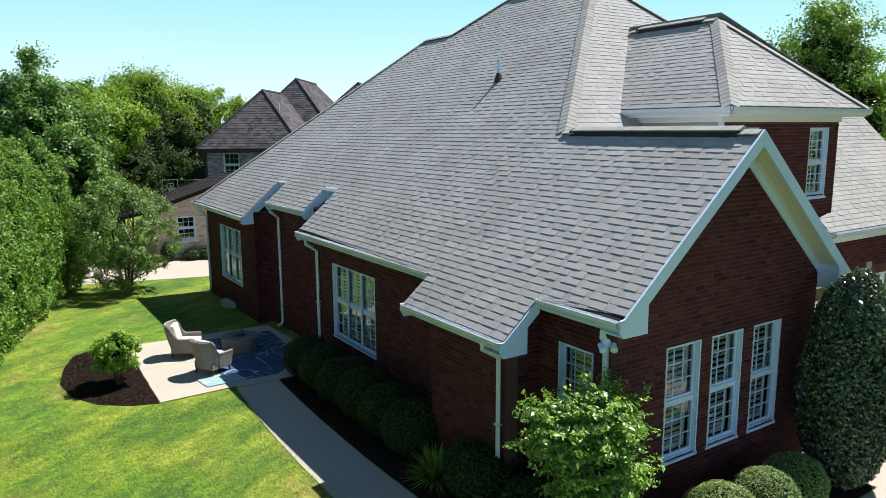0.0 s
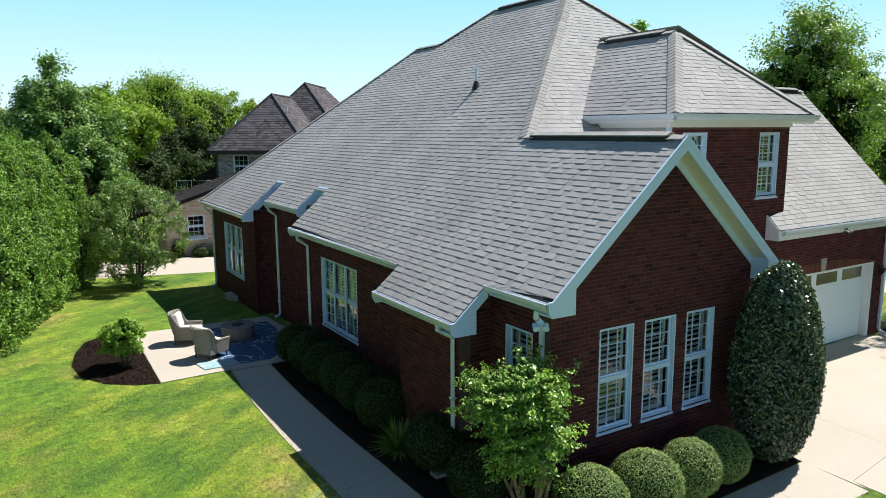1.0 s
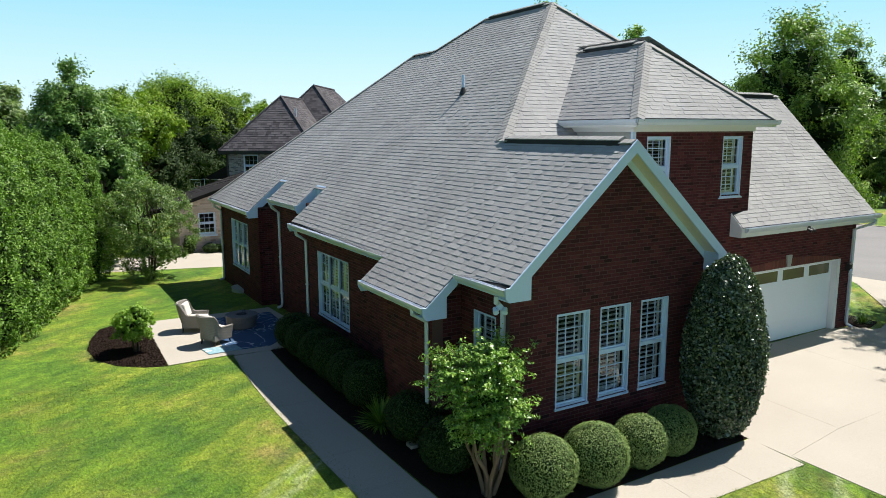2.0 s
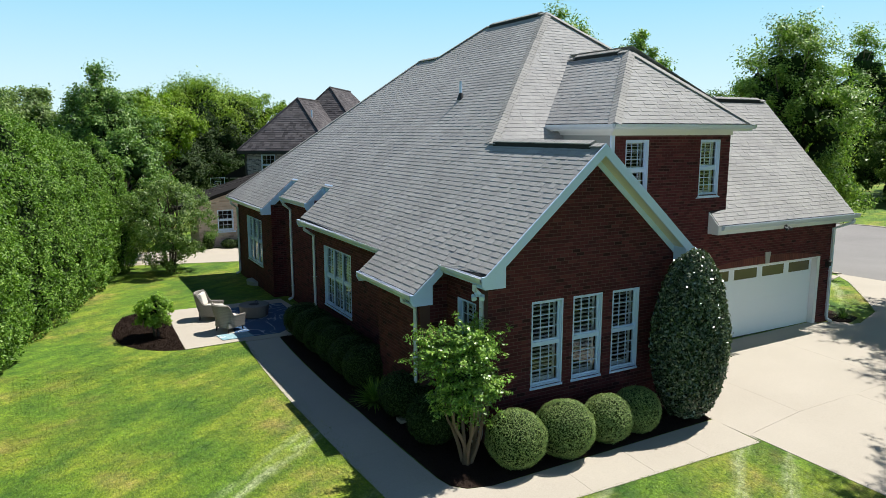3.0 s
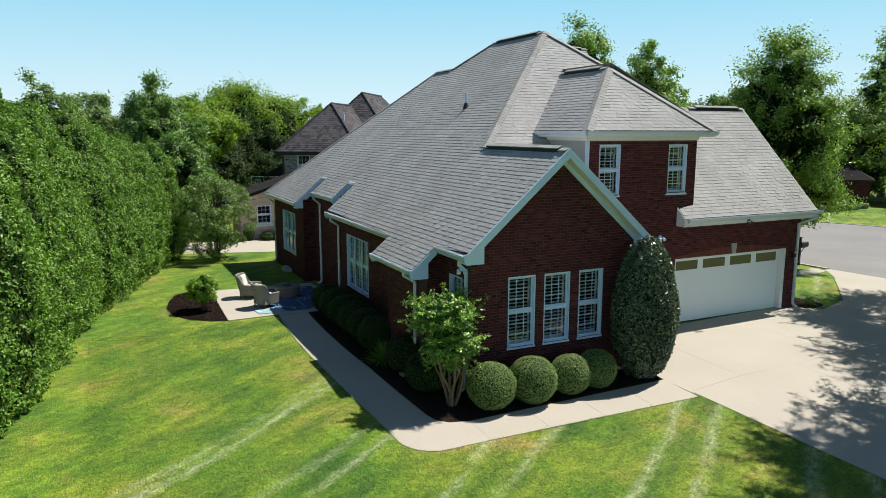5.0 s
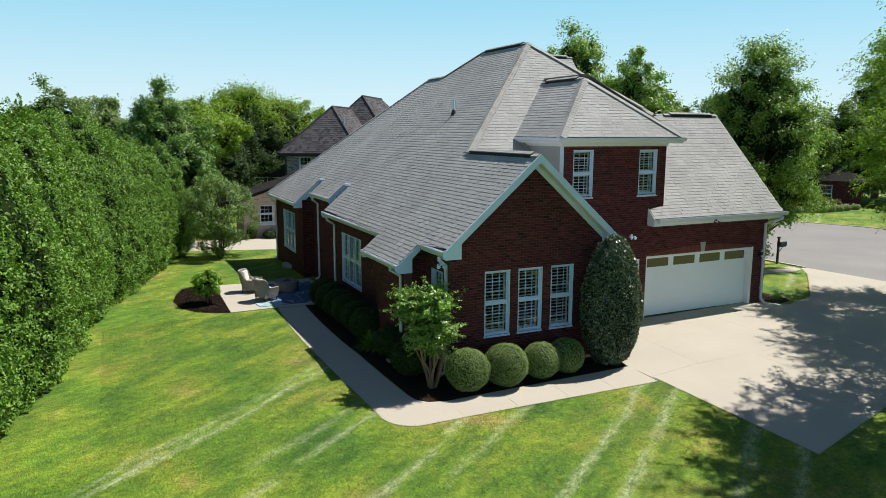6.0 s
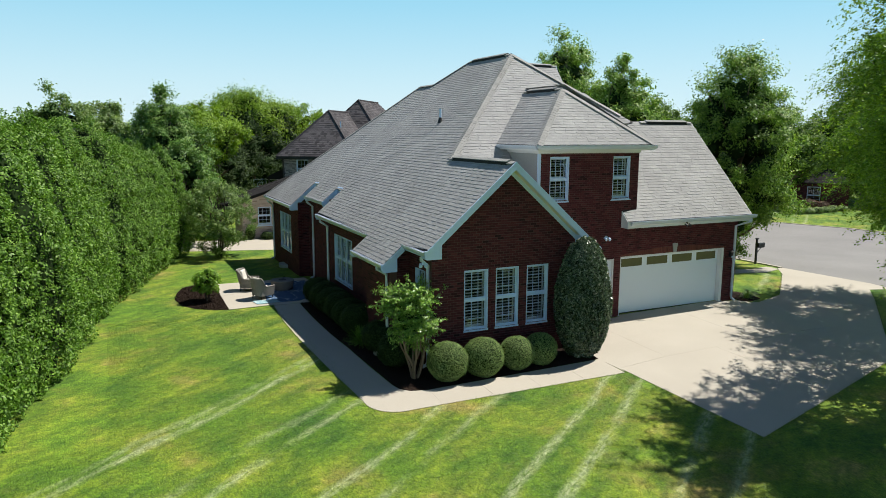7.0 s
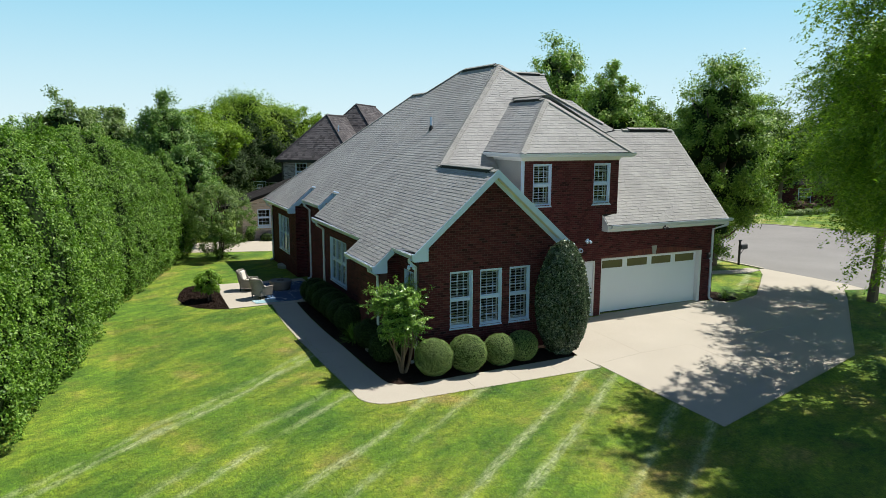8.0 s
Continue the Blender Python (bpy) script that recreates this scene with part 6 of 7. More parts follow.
# trees behind and across the road
FARTREES = (
    ("dark_tree", "tall dark green tree behind the hedge", 2.9, 39.1, 9.9, 0.6, 3.6, "leaf_deep", 130, 230, 0.19, 1.15),
    ("leafy_tree", "broad sunlit lime green tree beyond the houses", 13.9, 70.0, 12.0, 5.0, 6.6, "leaf_lime", 142, 218, 0.24, 0.7),
    ("leafy_tree", "sunlit lime green tree among the far trees", 6.4, 50.0, 9.5, 4.6, 3.8, "leaf_lime", 90, 190, 0.22, 0.8),
    ("leafy_tree", "small lime green tree beyond the neighbouring house", 20.8, 69.5, 11.1, 1.4, 3.7, "leaf_lime", 60, 171, 0.25, 0.7),
    ("leafy_tree", "open grey-green tree behind the hedge", -3.6, 44.2, 9.9, 1.5, 3.7, "leaf_grey", 70, 161, 0.24, 0.8),
    ("leafy_tree", "open grey-green tree behind the hedge", -0.7, 47.2, 9.7, 1.0, 3.4, "leaf_grey", 74, 161, 0.24, 0.8),
    ("leafy_tree", "mid green tree in the shaded copse", 3.5, 35.4, 7.0, 0.4, 2.4, "leaf_deep", 60, 190, 0.18, 0.8),
    # darkest copse trees: the shade under the canopy is put into the leaves
    ("leafy_tree", "dark green tree in the shaded copse", 9.6, 61.5, 9.6, 0.2, 3.6, "leaf_dark_shade", 67, 180, 0.21, 0.8),
    ("leafy_tree", "dark green tree in the shaded copse", 4.2, 46.3, 7.6, 0.3, 3.0, "leaf_dark_shade", 67, 180, 0.21, 0.8),
    ("leafy_tree", "dark green tree in the shaded copse", 17.5, 66.3, 9.2, 0.3, 4.3, "leaf_dark_shade", 67, 180, 0.25, 0.8),
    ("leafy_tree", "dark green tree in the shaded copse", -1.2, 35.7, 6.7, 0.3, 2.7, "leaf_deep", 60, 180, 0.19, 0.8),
    ("leafy_tree", "dark green tree in the shaded copse", 13.4, 63.5, 9.0, 0.2, 4.0, "leaf_dark_shade", 60, 180, 0.21, 0.8),
    ("leafy_tree", "dark green tree in the shaded copse", 8.0, 53.0, 7.4, 0.2, 3.2, "leaf_dark_shade", 67, 180, 0.21, 0.8),
    ("leafy_tree", "dark tree over the hidden house across the road", 71.8, 46.2, 9.5, 2.9, 3.4, "leaf_young", 70, 170, 0.3, 0.6),
    ("maple", "large rounded maple beside the garage and road", 31.2, 17.6, 12.4, 0.0, 3.7, "leaf_maple", 142, 285, 0.16, 0.9),
    ("maple", "sunlit maple behind the garage roof", 34.6, 39.0, 17.2, 3.5, 4.3, "leaf_maple", 90, 209, 0.21, 0.8),
    ("maple", "rounded tree behind the garage roof", 31.7, 28.1, 12.9, 2.3, 3.4, "leaf_maple", 90, 209, 0.20, 0.8),
    ("maple", "lower tree at the roadside verge", 33.7, 21.4, 9.1, 1.4, 2.9, "leaf_maple", 82, 209, 0.18, 0.8),
    ("leafy_tree", "dark tree across the road", 55.2, 51.3, 12.9, 0.7, 5.2, "leaf_deep", 67, 161, 0.33, 0.8),
    ("leafy_tree", "dark tree across the road", 66.1, 54.3, 12.5, 0.6, 5.7, "leaf_deep", 67, 161, 0.35, 0.8),
    ("leafy_tree", "dark tree across the road", 76.3, 54.8, 14.4, 0.6, 6.1, "leaf_deep", 67, 161, 0.35, 0.8),
    ("leafy_tree", "dark tree across the road", 46.3, 46.9, 13.1, 0.7, 5.0, "leaf_maple", 67, 161, 0.33, 0.8),
    ("leafy_tree", "low dense dark tree behind the far border", 78.0, 25.5, 8.6, 0.1, 3.4, "leaf_young", 70, 150, 0.3, 0.5),
    ("leafy_tree", "low dense dark tree behind the far border", 79.0, 31.0, 8.6, 0.1, 3.3, "leaf_young", 70, 150, 0.3, 0.5),
    ("leafy_tree", "low dense dark tree behind the far border", 80.5, 36.5, 9.6, 0.1, 3.5, "leaf_young", 70, 150, 0.3, 0.5),
    ("leafy_tree", "low dense dark tree behind the far border", 84.0, 41.0, 9.2, 0.1, 4.2, "leaf_young", 70, 150, 0.3, 0.5),
    ("leafy_tree", "low dense dark tree behind the far border", 72.5, 50.5, 9.5, 0.1, 3.6, "leaf_young", 70, 150, 0.3, 0.5),
    ("leafy_tree", "tree across the road", 93.7, 43.2, 14.9, 0.6, 6.3, "leaf_maple", 60, 152, 0.38, 0.8),
    ("leafy_tree", "dark tree across the road", 90.2, 49.0, 20.7, 0.6, 7.0, "leaf_maple", 60, 152, 0.38, 0.8),
    ("leafy_tree", "dark tree across the road", 103.2, 45.0, 16.9, 0.6, 7.4, "leaf_maple", 60, 152, 0.40, 0.8),
    ("leafy_tree", "dark tree across the road", 110.6, 34.5, 15.7, 0.6, 7.4, "leaf_deep", 60, 152, 0.40, 0.8),
    ("leafy_tree", "dark tree across the road", 109.6, 23.0, 15.2, 0.6, 7.2, "leaf_deep", 60, 152, 0.40, 0.8),
    ("leafy_tree", "dense dark tree across the road", 72.9, 49.7, 12.7, 0.3, 6.1, "leaf_young", 80, 170, 0.34, 0.7),
    ("leafy_tree", "dense dark tree across the road", 61.7, 48.2, 11.9, 0.3, 5.5, "leaf_young", 80, 170, 0.33, 0.7),
    ("leafy_tree", "dense dark tree across the road", 83.0, 47.8, 12.9, 0.4, 5.9, "leaf_young", 80, 170, 0.34, 0.7),
    ("leafy_tree", "dense dark tree across the road", 51.6, 44.8, 11.2, 0.3, 4.7, "leaf_young", 80, 170, 0.31, 0.7),
    ("leafy_tree", "tree across the road", 42.3, 40.1, 12.2, 0.9, 4.2, "leaf_maple", 67, 161, 0.30, 0.8),
)
for i, (nm, lab, x, y, h, base, rx, leaf, cl, per, size, shp) in enumerate(FARTREES):
    tree(nm, lab, x, y, h, base, rx, leaf, int(cl * 1.5), int(per * 1.25), size * 0.76, 200 + i, 0.2 + h * 0.01, "bark", None, shp, 0.27, shade_core=0.5)
# drooping trees over the drive
tree("birch", "large drooping birch overhanging the driveway", 29.0, 4.6, 14.5, 2.6, 4.0, "leaf_birch", 130, 30, 0.12, 301, 0.22, "bark", 2.2, 0.5, 0.24, stems=2, weep=9, shade_core=0)
tree("birch", "large drooping birch shading the front lawn", 22.1, -0.4, 15.8, 2.0, 4.9, "leaf_birch", 250, 54, 0.1, 302, 0.22, "bark", 3.5, 0.12, 0.24, stems=2, weep=9, shade_core=0)
# added tree, placed only to fill out the shade on the lawn
tree("birch", "slim leafy tree added to shade the front lawn", 18.3, -3.0, 10.7, 4.3, 2.5, "leaf_birch", 90, 220, 0.12, 305, 0.16, "bark", 2.3, 0.5, 0.3)
tree("birch", "drooping leafy tree by the mouth of the driveway", 30.6, 7.3, 13.0, 2.8, 4.0, "leaf_birch", 190, 40, 0.105, 303, 0.24, "bark", 3.5, 0.5, 0.26, stems=2, weep=10, shade_core=0)
tree("birch", "leafy tree beside the front lawn", 19.9, -5.2, 15.2, 4.4, 4.8, "leaf_maple", 190, 340, 0.17, 304, 0.24, "bark", 4.2, 0.6, 0.26, droop=0.4)

# far woods, one mass
rng = np.random.default_rng(77)
P, N = [], []
for k in range(150):
    a = math.radians(rng.uniform(-70, 100))
    r = rng.uniform(130, 330)
    if -16 < math.degrees(a) < 5:
        r = rng.uniform(420, 560)
    h = rng.uniform(7, 11) * (0.7 + r / 500)
    c = np.array([math.sin(a) * r, math.cos(a) * r, 0])
    n = 170
    d = unit(rng, n)
    q = c + d * np.array([h * 0.6, h * 0.6, h * 0.5]) + np.array([0, 0, h * 0.5 - 1.5])
    P.append(q)
    N.append(d + np.array([0, 0, 0.4]))
v, f = leaves(np.concatenate(P), np.concatenate(N), 1.3, 0.5, 0.8, rng)
tagged(leaf_object("far_woods", v, f, "leaf_maple", None, "far line of hazy green woods"), category="woods", kind="stuff")

field = thing("field", "distant tan ploughed field", "field", kind="structure")
M["tan_soil"] = mottled("tan_soil", (0.36, 0.24, 0.12), (0.46, 0.32, 0.17), 0.02, 2, 0.95)
slab("soil", [(-60, 190), (-8, 190), (2, 400), (-90, 400)], "tan_soil", 0.3, field, "", 60.0)
# ---- patio furniture ----
def weave_mat(name, lo, hi, scale):
    m, nt, b = nodes_of(name, 0.75)
    co = nt.nodes.new("ShaderNodeTexCoord")
    w1, w2 = nt.nodes.new("ShaderNodeTexWave"), nt.nodes.new("ShaderNodeTexWave")
    w1.bands_direction, w2.bands_direction = "Z", "DIAGONAL"
    for w in (w1, w2):
        w.inputs["Scale"].default_value = scale
        w.inputs["Distortion"].default_value = 1.2
        nt.links.new(co.outputs["Object"], w.inputs["Vector"])
    k = mix(nt, 0.5, w1.outputs[0], w2.outputs[0])
    c = mix(nt, k, lo, hi)
    c = mix(nt, 0.3, c, tex(nt, 3, 4), "MULTIPLY")
    nt.links.new(c, b.inputs["Base Color"])
    bump(nt, b, k, 0.8, 0.01)
    return m


M["wicker"] = weave_mat("wicker", (0.12, 0.112, 0.098), (0.44, 0.41, 0.36), 13)
M["cushion"] = mottled("cushion_cloth", (0.60, 0.57, 0.50), (0.70, 0.67, 0.60), 3, 120, 0.95, 0.2, 0.002, 0, 0.15)
M["firepit"] = mottled("stone_grey", (0.13, 0.125, 0.12), (0.21, 0.20, 0.19), 3, 60, 0.85, 0.4, 0.004)
M["dark_wood"] = mottled("dark_wood", (0.03, 0.022, 0.018), (0.06, 0.045, 0.035), 6, 60, 0.6)


def rug_mat(name, base_lo, base_hi, line, scale, seed):
    m, nt, b = nodes_of(name, 0.95)
    co = nt.nodes.new("ShaderNodeTexCoord")
    n = nt.nodes.new("ShaderNodeTexNoise")
    n.inputs["Scale"].default_value = scale
    n.inputs["Detail"].default_value = 2.0
    n.inputs["Distortion"].default_value = 1.5
    mp = nt.nodes.new("ShaderNodeMapping")
    mp.inputs["Location"].default_value = (seed, 0, 0)
    nt.links.new(co.outputs["Object"], mp.inputs[0])
    nt.links.new(mp.outputs[0], n.inputs["Vector"])
    veins = ramp(nt, n.outputs[0], [(0.486, (0, 0, 0)), (0.494, (1, 1, 1)), (0.502, (1, 1, 1)), (0.51, (0, 0, 0))])
    c = mix(nt, tex(nt, 1.2, 4), base_lo, base_hi)
    c = mix(nt, veins, c, line)
    c = mix(nt, 0.25, c, ramp(nt, tex(nt, 90, 2), [(0.3, (0.5, 0.5, 0.5)), (0.7, (1.2, 1.2, 1.2))]), "MULTIPLY")
    nt.links.new(c, b.inputs["Base Color"])
    bump(nt, b, tex(nt, 120, 2), 0.4, 0.004)
    return m


M["rug_blue"] = rug_mat("rug_blue", (0.02, 0.055, 0.13), (0.04, 0.10, 0.20), (0.45, 0.52, 0.58), 0.9, 3)
M["rug_teal"] = rug_mat("rug_teal", (0.12, 0.29, 0.35), (0.34, 0.49, 0.53), (0.75, 0.78, 0.76), 2.5, 8)


def round_box(bm, a, b, m=None, r=0.04):
    v = box(bm, a, b, m)
    es = list({e for q in v for e in q.link_edges})
    bmesh.ops.bevel(bm, geom=es, offset=r, segments=3, affect="EDGES", profile=0.5)


def wicker_chair(x, y, rz):
    z = ground_z(x, y) + 0.02
    ch = thing("patio_chair", "grey wicker patio armchair with pale cushions", "chair", "chairs round the fire pit")
    # curved shell: back and arms in one wall round the seat
    n, vs = 22, []
    prof = []
    for i in range(n + 1):
        a = math.radians(-112 + 224 * i / n)
        back = max(0.0, math.cos(a / 1.25))
        k = min(1.0, max(0.0, (math.cos(a) - 0.22) / 0.42))
        hgt = 0.58 + 0.38 * k * k * (3 - 2 * k)
        rx, ry = 0.385, 0.40
        px, py = math.sin(a) * rx, math.cos(a) * ry
        if abs(a) > math.radians(90):
            k = (abs(a) - math.radians(90)) / math.radians(22)
            px, py = math.copysign(rx, a), -0.05 - 0.33 * k
        flare = 0.10 * (hgt - 0.58) / 0.38
        prof.append((px, py, hgt, flare))
    bm = bmesh.new()
    rings = []
    for px, py, hgt, fl in prof:
        d = Vector((px, py, 0)).normalized()
        o, i_ = Vector((px, py, 0)), Vector((px, py, 0)) - d * 0.055
        up = d * fl * 1.3
        rings.append([bm.verts.new(o * 0.90 + Vector((0, 0, 0.16))), bm.verts.new(o + up * 0.4 + Vector((0, 0, 0.5))), bm.verts.new(o + up + d * 0.012 + Vector((0, 0, hgt - 0.03))), bm.verts.new(o + up - d * 0.02 + Vector((0, 0, hgt))),
                      bm.verts.new(i_ + up + Vector((0, 0, hgt - 0.02))), bm.verts.new(i_ + Vector((0, 0, 0.40))), bm.verts.new(i_ * 0.9 + Vector((0, 0, 0.16)))])
    for p, q in zip(rings, rings[1:]):
        for k in range(7):
            bm.faces.new((p[k], q[k], q[(k + 1) % 7], p[(k + 1) % 7]))
    bm.faces.new(rings[0])
    bm.faces.new(rings[-1][::-1])
    bmesh.ops.recalc_face_normals(bm, faces=bm.faces)
    part("shell", bm, "wicker", ch)
    bm = bmesh.new()
    round_box(bm, (-0.33, -0.38, 0.14), (0.33, 0.30, 0.34), None, 0.02)
    part("seat_base", bm, "wicker", ch)
    bm = bmesh.new()
    round_box(bm, (-0.32, -0.40, 0.345), (0.32, 0.26, 0.47), None, 0.05)
    part("seat_cushion", bm, "cushion", ch, "pale seat cushion")
    bm = bmesh.new()
    round_box(bm, (-0.25, -0.075, -0.22), (0.25, 0.075, 0.24), pose(0, 0.235, 0.69, -14), 0.06)
    part("back_cushion", bm, "cushion", ch, "pale back cushion")
    for sx in (-1, 1):
        for sy in (-0.30, 0.26):
            bm = bmesh.new()
            tube(bm, [(sx * 0.28, sy, 0.16), (sx * 0.30, sy * 1.08, 0.0)], [0.03, 0.02], 8)
            part("leg", bm, "dark_wood", ch, "dark wooden leg")
    ch.matrix_basis = pose(x, y, z, 0, 0, rz)
    return ch


wicker_chair(4.84, 20.64, 62)
wicker_chair(5.09, 18.79, 118)
rug = tagged(slab("area_rug", [(5.14, 17.71), (6.45, 17.62), (7.54, 18.61), (7.68, 21.75), (5.41, 21.82)], "rug_blue", 0.03, None, "large blue outdoor rug with pale veined pattern", 0.8, 0.0, 0.01), category="rug")
mat = tagged(slab("door_mat", [(4.56, 18.29), (4.65, 17.63), (5.62, 17.65), (5.54, 18.24)], "rug_teal", 0.042, None, "small pale teal patterned mat on the patio", 0.8, 0.0, 0.01), category="rug")
pit = thing("fire_pit", "low round grey fire pit table on the rug", "fire pit", at=(6.28, 20.23, ground_z(6.28, 20.23) + 0.03))
bm = bmesh.new()
pr = [(0.42, 0.0), (0.46, 0.03), (0.50, 0.22), (0.51, 0.36), (0.53, 0.37), (0.53, 0.42), (0.50, 0.435), (0.2, 0.435), (0.18, 0.40), (0.0, 0.40)]
rings = [[bm.verts.new((r * math.cos(k * math.pi / 16), r * math.sin(k * math.pi / 16), z)) for k in range(32)] for r, z in pr[:-1]]
for a, b in zip(rings, rings[1:]):
    for k in range(32):
        bm.faces.new((a[k], a[(k + 1) % 32], b[(k + 1) % 32], b[k]))
bm.faces.new(rings[-1])
bm.faces.new(rings[0][::-1])
part("bowl", bm, "firepit", pit)
bm = bmesh.new()
for k in range(40):
    r, a = 0.15 * math.sqrt((k + 0.5) / 40), k * 2.4
    bmesh.ops.create_icosphere(bm, subdivisions=1, radius=0.035, matrix=Matrix.Translation((r * math.cos(a), r * math.sin(a), 0.42)))
tagged(part("lava_stone", bm, "black", pit, "black lava stones"), kind="stuff")
bm = bmesh.new()
tube(bm, [(0.1, 0.05, 0.43), (0.1, 0.05, 0.52), (0.1, 0.05, 0.56)], [0.05, 0.045, 0.02], 12)
part("ornament", bm, "glass", pit)

# window well against the wall
well = thing("window_well", "pale corrugated half-round window well at the wall", "window well", at=(XN - 0.005, 26.0, ground_z(7.6, 26)))
bm = bmesh.new()
n = 60
ra = [[bm.verts.new(((-0.35 - 0.012 * math.sin(z * 60)) * math.sin(math.pi * k / n), 0.5 * math.cos(math.pi * k / n), z)) for k in range(n + 1)] for z in np.linspace(0, 0.18, 9)]
for a, b in zip(ra, ra[1:]):
    for k in range(n):
        bm.faces.new((a[k], a[k + 1], b[k + 1], b[k]))
part("shell", bm, "siding", well)
bm = bmesh.new()
pts = [bm.verts.new((-0.36 * math.sin(math.pi * k / n), 0.5 * math.cos(math.pi * k / n), 0.18)) for k in range(n + 1)]
bm.faces.new(pts)
part("cover", bm, "siding", well)
# hose bib and splash block by the corner shrub bed
box_part("splash_block", (6.75, 9.1, ground_z(7.0, 9.2) + 0.03), (7.10, 9.34, ground_z(7.0, 9.2) + 0.10), "concrete", house)

# ---- mailbox ----
def mailbox(x, y):
    z = ground_z(x, y)
    mb = thing("mailbox", "black post-mounted mailbox at the roadside", "mailbox", at=(x, y, z))
    box_part("post", (-0.05, -0.05, -0.05), (0.05, 0.05, 1.45), "black", mb, "", 0.008)
    box_part("finial", (-0.07, -0.07, 1.45), (0.07, 0.07, 1.5), "black", mb)
    box_part("arm", (-0.02, -0.03, 0.92), (0.55, 0.03, 0.98), "black", mb)
    bm = bmesh.new()
    tube(bm, [(0.02, 0, 0.6), (0.36, 0, 0.93)], [0.02, 0.02], 6)
    part("brace", bm, "black", mb)
    bm = bmesh.new()
    prism(bm, [(0.02, -0.12, 0.98), (0.02, 0.12, 0.98), (0.02, 0.12, 1.14)] + [(0.02, 0.12 * math.cos(a), 1.14 + 0.12 * math.sin(a)) for a in np.linspace(0.2, math.pi - 0.2, 9)] + [(0.02, -0.12, 1.14)], (0.5, 0, 0))
    bmesh.ops.recalc_face_normals(bm, faces=bm.faces)
    part("box", bm, "black", mb)


mailbox(32.95, 17.06)

# ---- neighbouring house ----
nb = thing("neighbour_house", "two-storey pale and grey brick house with dark hipped roofs", "house")
g0 = ground_z(12, 40) - 0.6


def plain_wall(a, b, z0, z1, out, mat_, holes=(), thick=0.25, top=None, seed=1):
    L = (Vector(b) - Vector(a)).length
    u = (Vector(b) - Vector(a)).to_3d().normalized()
    return wall("wall", (a[0], a[1], 0), u, out, L, z0, top or z1, holes, None, mat_, thick, seed, nb, "mortar_pale")


M["mortar_pale"] = mottled("pale_mortar", (0.45, 0.40, 0.36), (0.55, 0.50, 0.46), 2, 60, 0.95)
BH, BL, JOINT = 0.10, 0.30, 0.014
# low wing with its sloping parapet line
plain_wall((7.51, 37.76), (15.27, 37.76), g0, 2.7, (0, -1, 0), "pale_brick", [(1.07, 0.7, 1.98, 1.9)], 0.25, [(0, 2.44), (4.28, 3.8), (7.75, 3.8)], 3)
plain_wall((7.51, 38.01), (7.51, 40.76), g0, 2.39, (-1, 0, 0), "pale_brick", (), 0.25, None, 4)
def far_roof(pts, expo=0.2, seed=1, cover="dark_shingle"):
    p = [Vector(q) for q in pts]
    n = (p[1] - p[0]).cross(p[2] - p[0]).normalized()
    if n.z < 0:
        n = -n
    u = Vector((0, 0, 1)).cross(n).normalized()
    v = n.cross(u)
    if v.z < 0:
        v = -v
    return roof_face("roof", p[0], u, v, p, seed, cover, None, nb, expo=expo)


far_roof([(7.14, 37.46, 2.36), (11.84, 37.46, 3.87), (11.84, 40.96, 3.87), (7.14, 40.96, 2.36)], 0.2, 21, "black_shingle")
far_roof([(11.84, 37.46, 3.87), (15.7, 37.46, 3.89), (15.7, 40.96, 3.89), (11.84, 40.96, 3.87)], 0.2, 22, "black_shingle")
box_part("fascia", (7.08, 37.41, 2.17), (7.16, 40.96, 2.36), "black", nb)
prism_part("rake_board", [(7.14, 37.43, 2.19), (11.84, 37.43, 3.69), (11.84, 37.43, 3.89), (7.14, 37.43, 2.39)], (-1.85, 1.5, -0.56), "black_shingle", nb)
# two-storey block, turned towards the street
BH, BL, JOINT = 0.085, 0.25, 0.014
X0, Y0, ZE = 11.92, 43.96, 5.16
TU, TW = Vector((0.81, -0.586, 0)).normalized(), Vector((0.586, 0.81, 0)).normalized()


def nbp(u, w, z, o=(X0, Y0)):
    p = Vector((o[0], o[1], 0)) + TU * u + TW * w
    return (p.x, p.y, z)


def nb_wall(u0, w0, u1, w1, z0, z1, out, holes=(), seed=1):
    a, b = Vector(nbp(u0, w0, 0)), Vector(nbp(u1, w1, 0))
    return wall("wall", a, (b - a).normalized(), out, (b - a).length, z0, z1, holes, None, "slate_brick", 0.25, seed, nb, "mortar_pale")


nb_wall(0, 0, 5.5, 0, 1.05, ZE, -TW, [(1.0, 3.48, 1.97, 4.9)], 5)
nb_wall(0, 0.26, 0, 9.6, g0, ZE, -TU, (), 6)


def hip_block(o, wd, dp, ze, zr, seed, ov=0.45):
    """Four roof planes over a rectangle that starts at o, the ridge running back."""
    q = lambda u, w, z: nbp(u, w, z, o)
    h = (wd + 2 * ov) / 2
    a, b = q(wd / 2, h - ov, zr), q(wd / 2, dp - h + ov, zr)
    e = [q(-ov, -ov, ze), q(wd + ov, -ov, ze), q(wd + ov, dp + ov, ze), q(-ov, dp + ov, ze)]
    for k, pts in enumerate(([e[0], e[1], a], [e[1], e[2], b, a], [e[2], e[3], b], [e[3], e[0], a, b])):
        far_roof(pts, 0.2, seed + k)
    hk = [(e[0], a), (e[1], a), (a, b)]
    for s, t in hk:
        bm = bmesh.new()
        tube(bm, [Vector(s) + Vector((0, 0, 0.02)), Vector(t) + Vector((0, 0, 0.02))], [0.07, 0.07], 6)
        part("hip_cap", bm, "dark_shingle", nb)
    return e


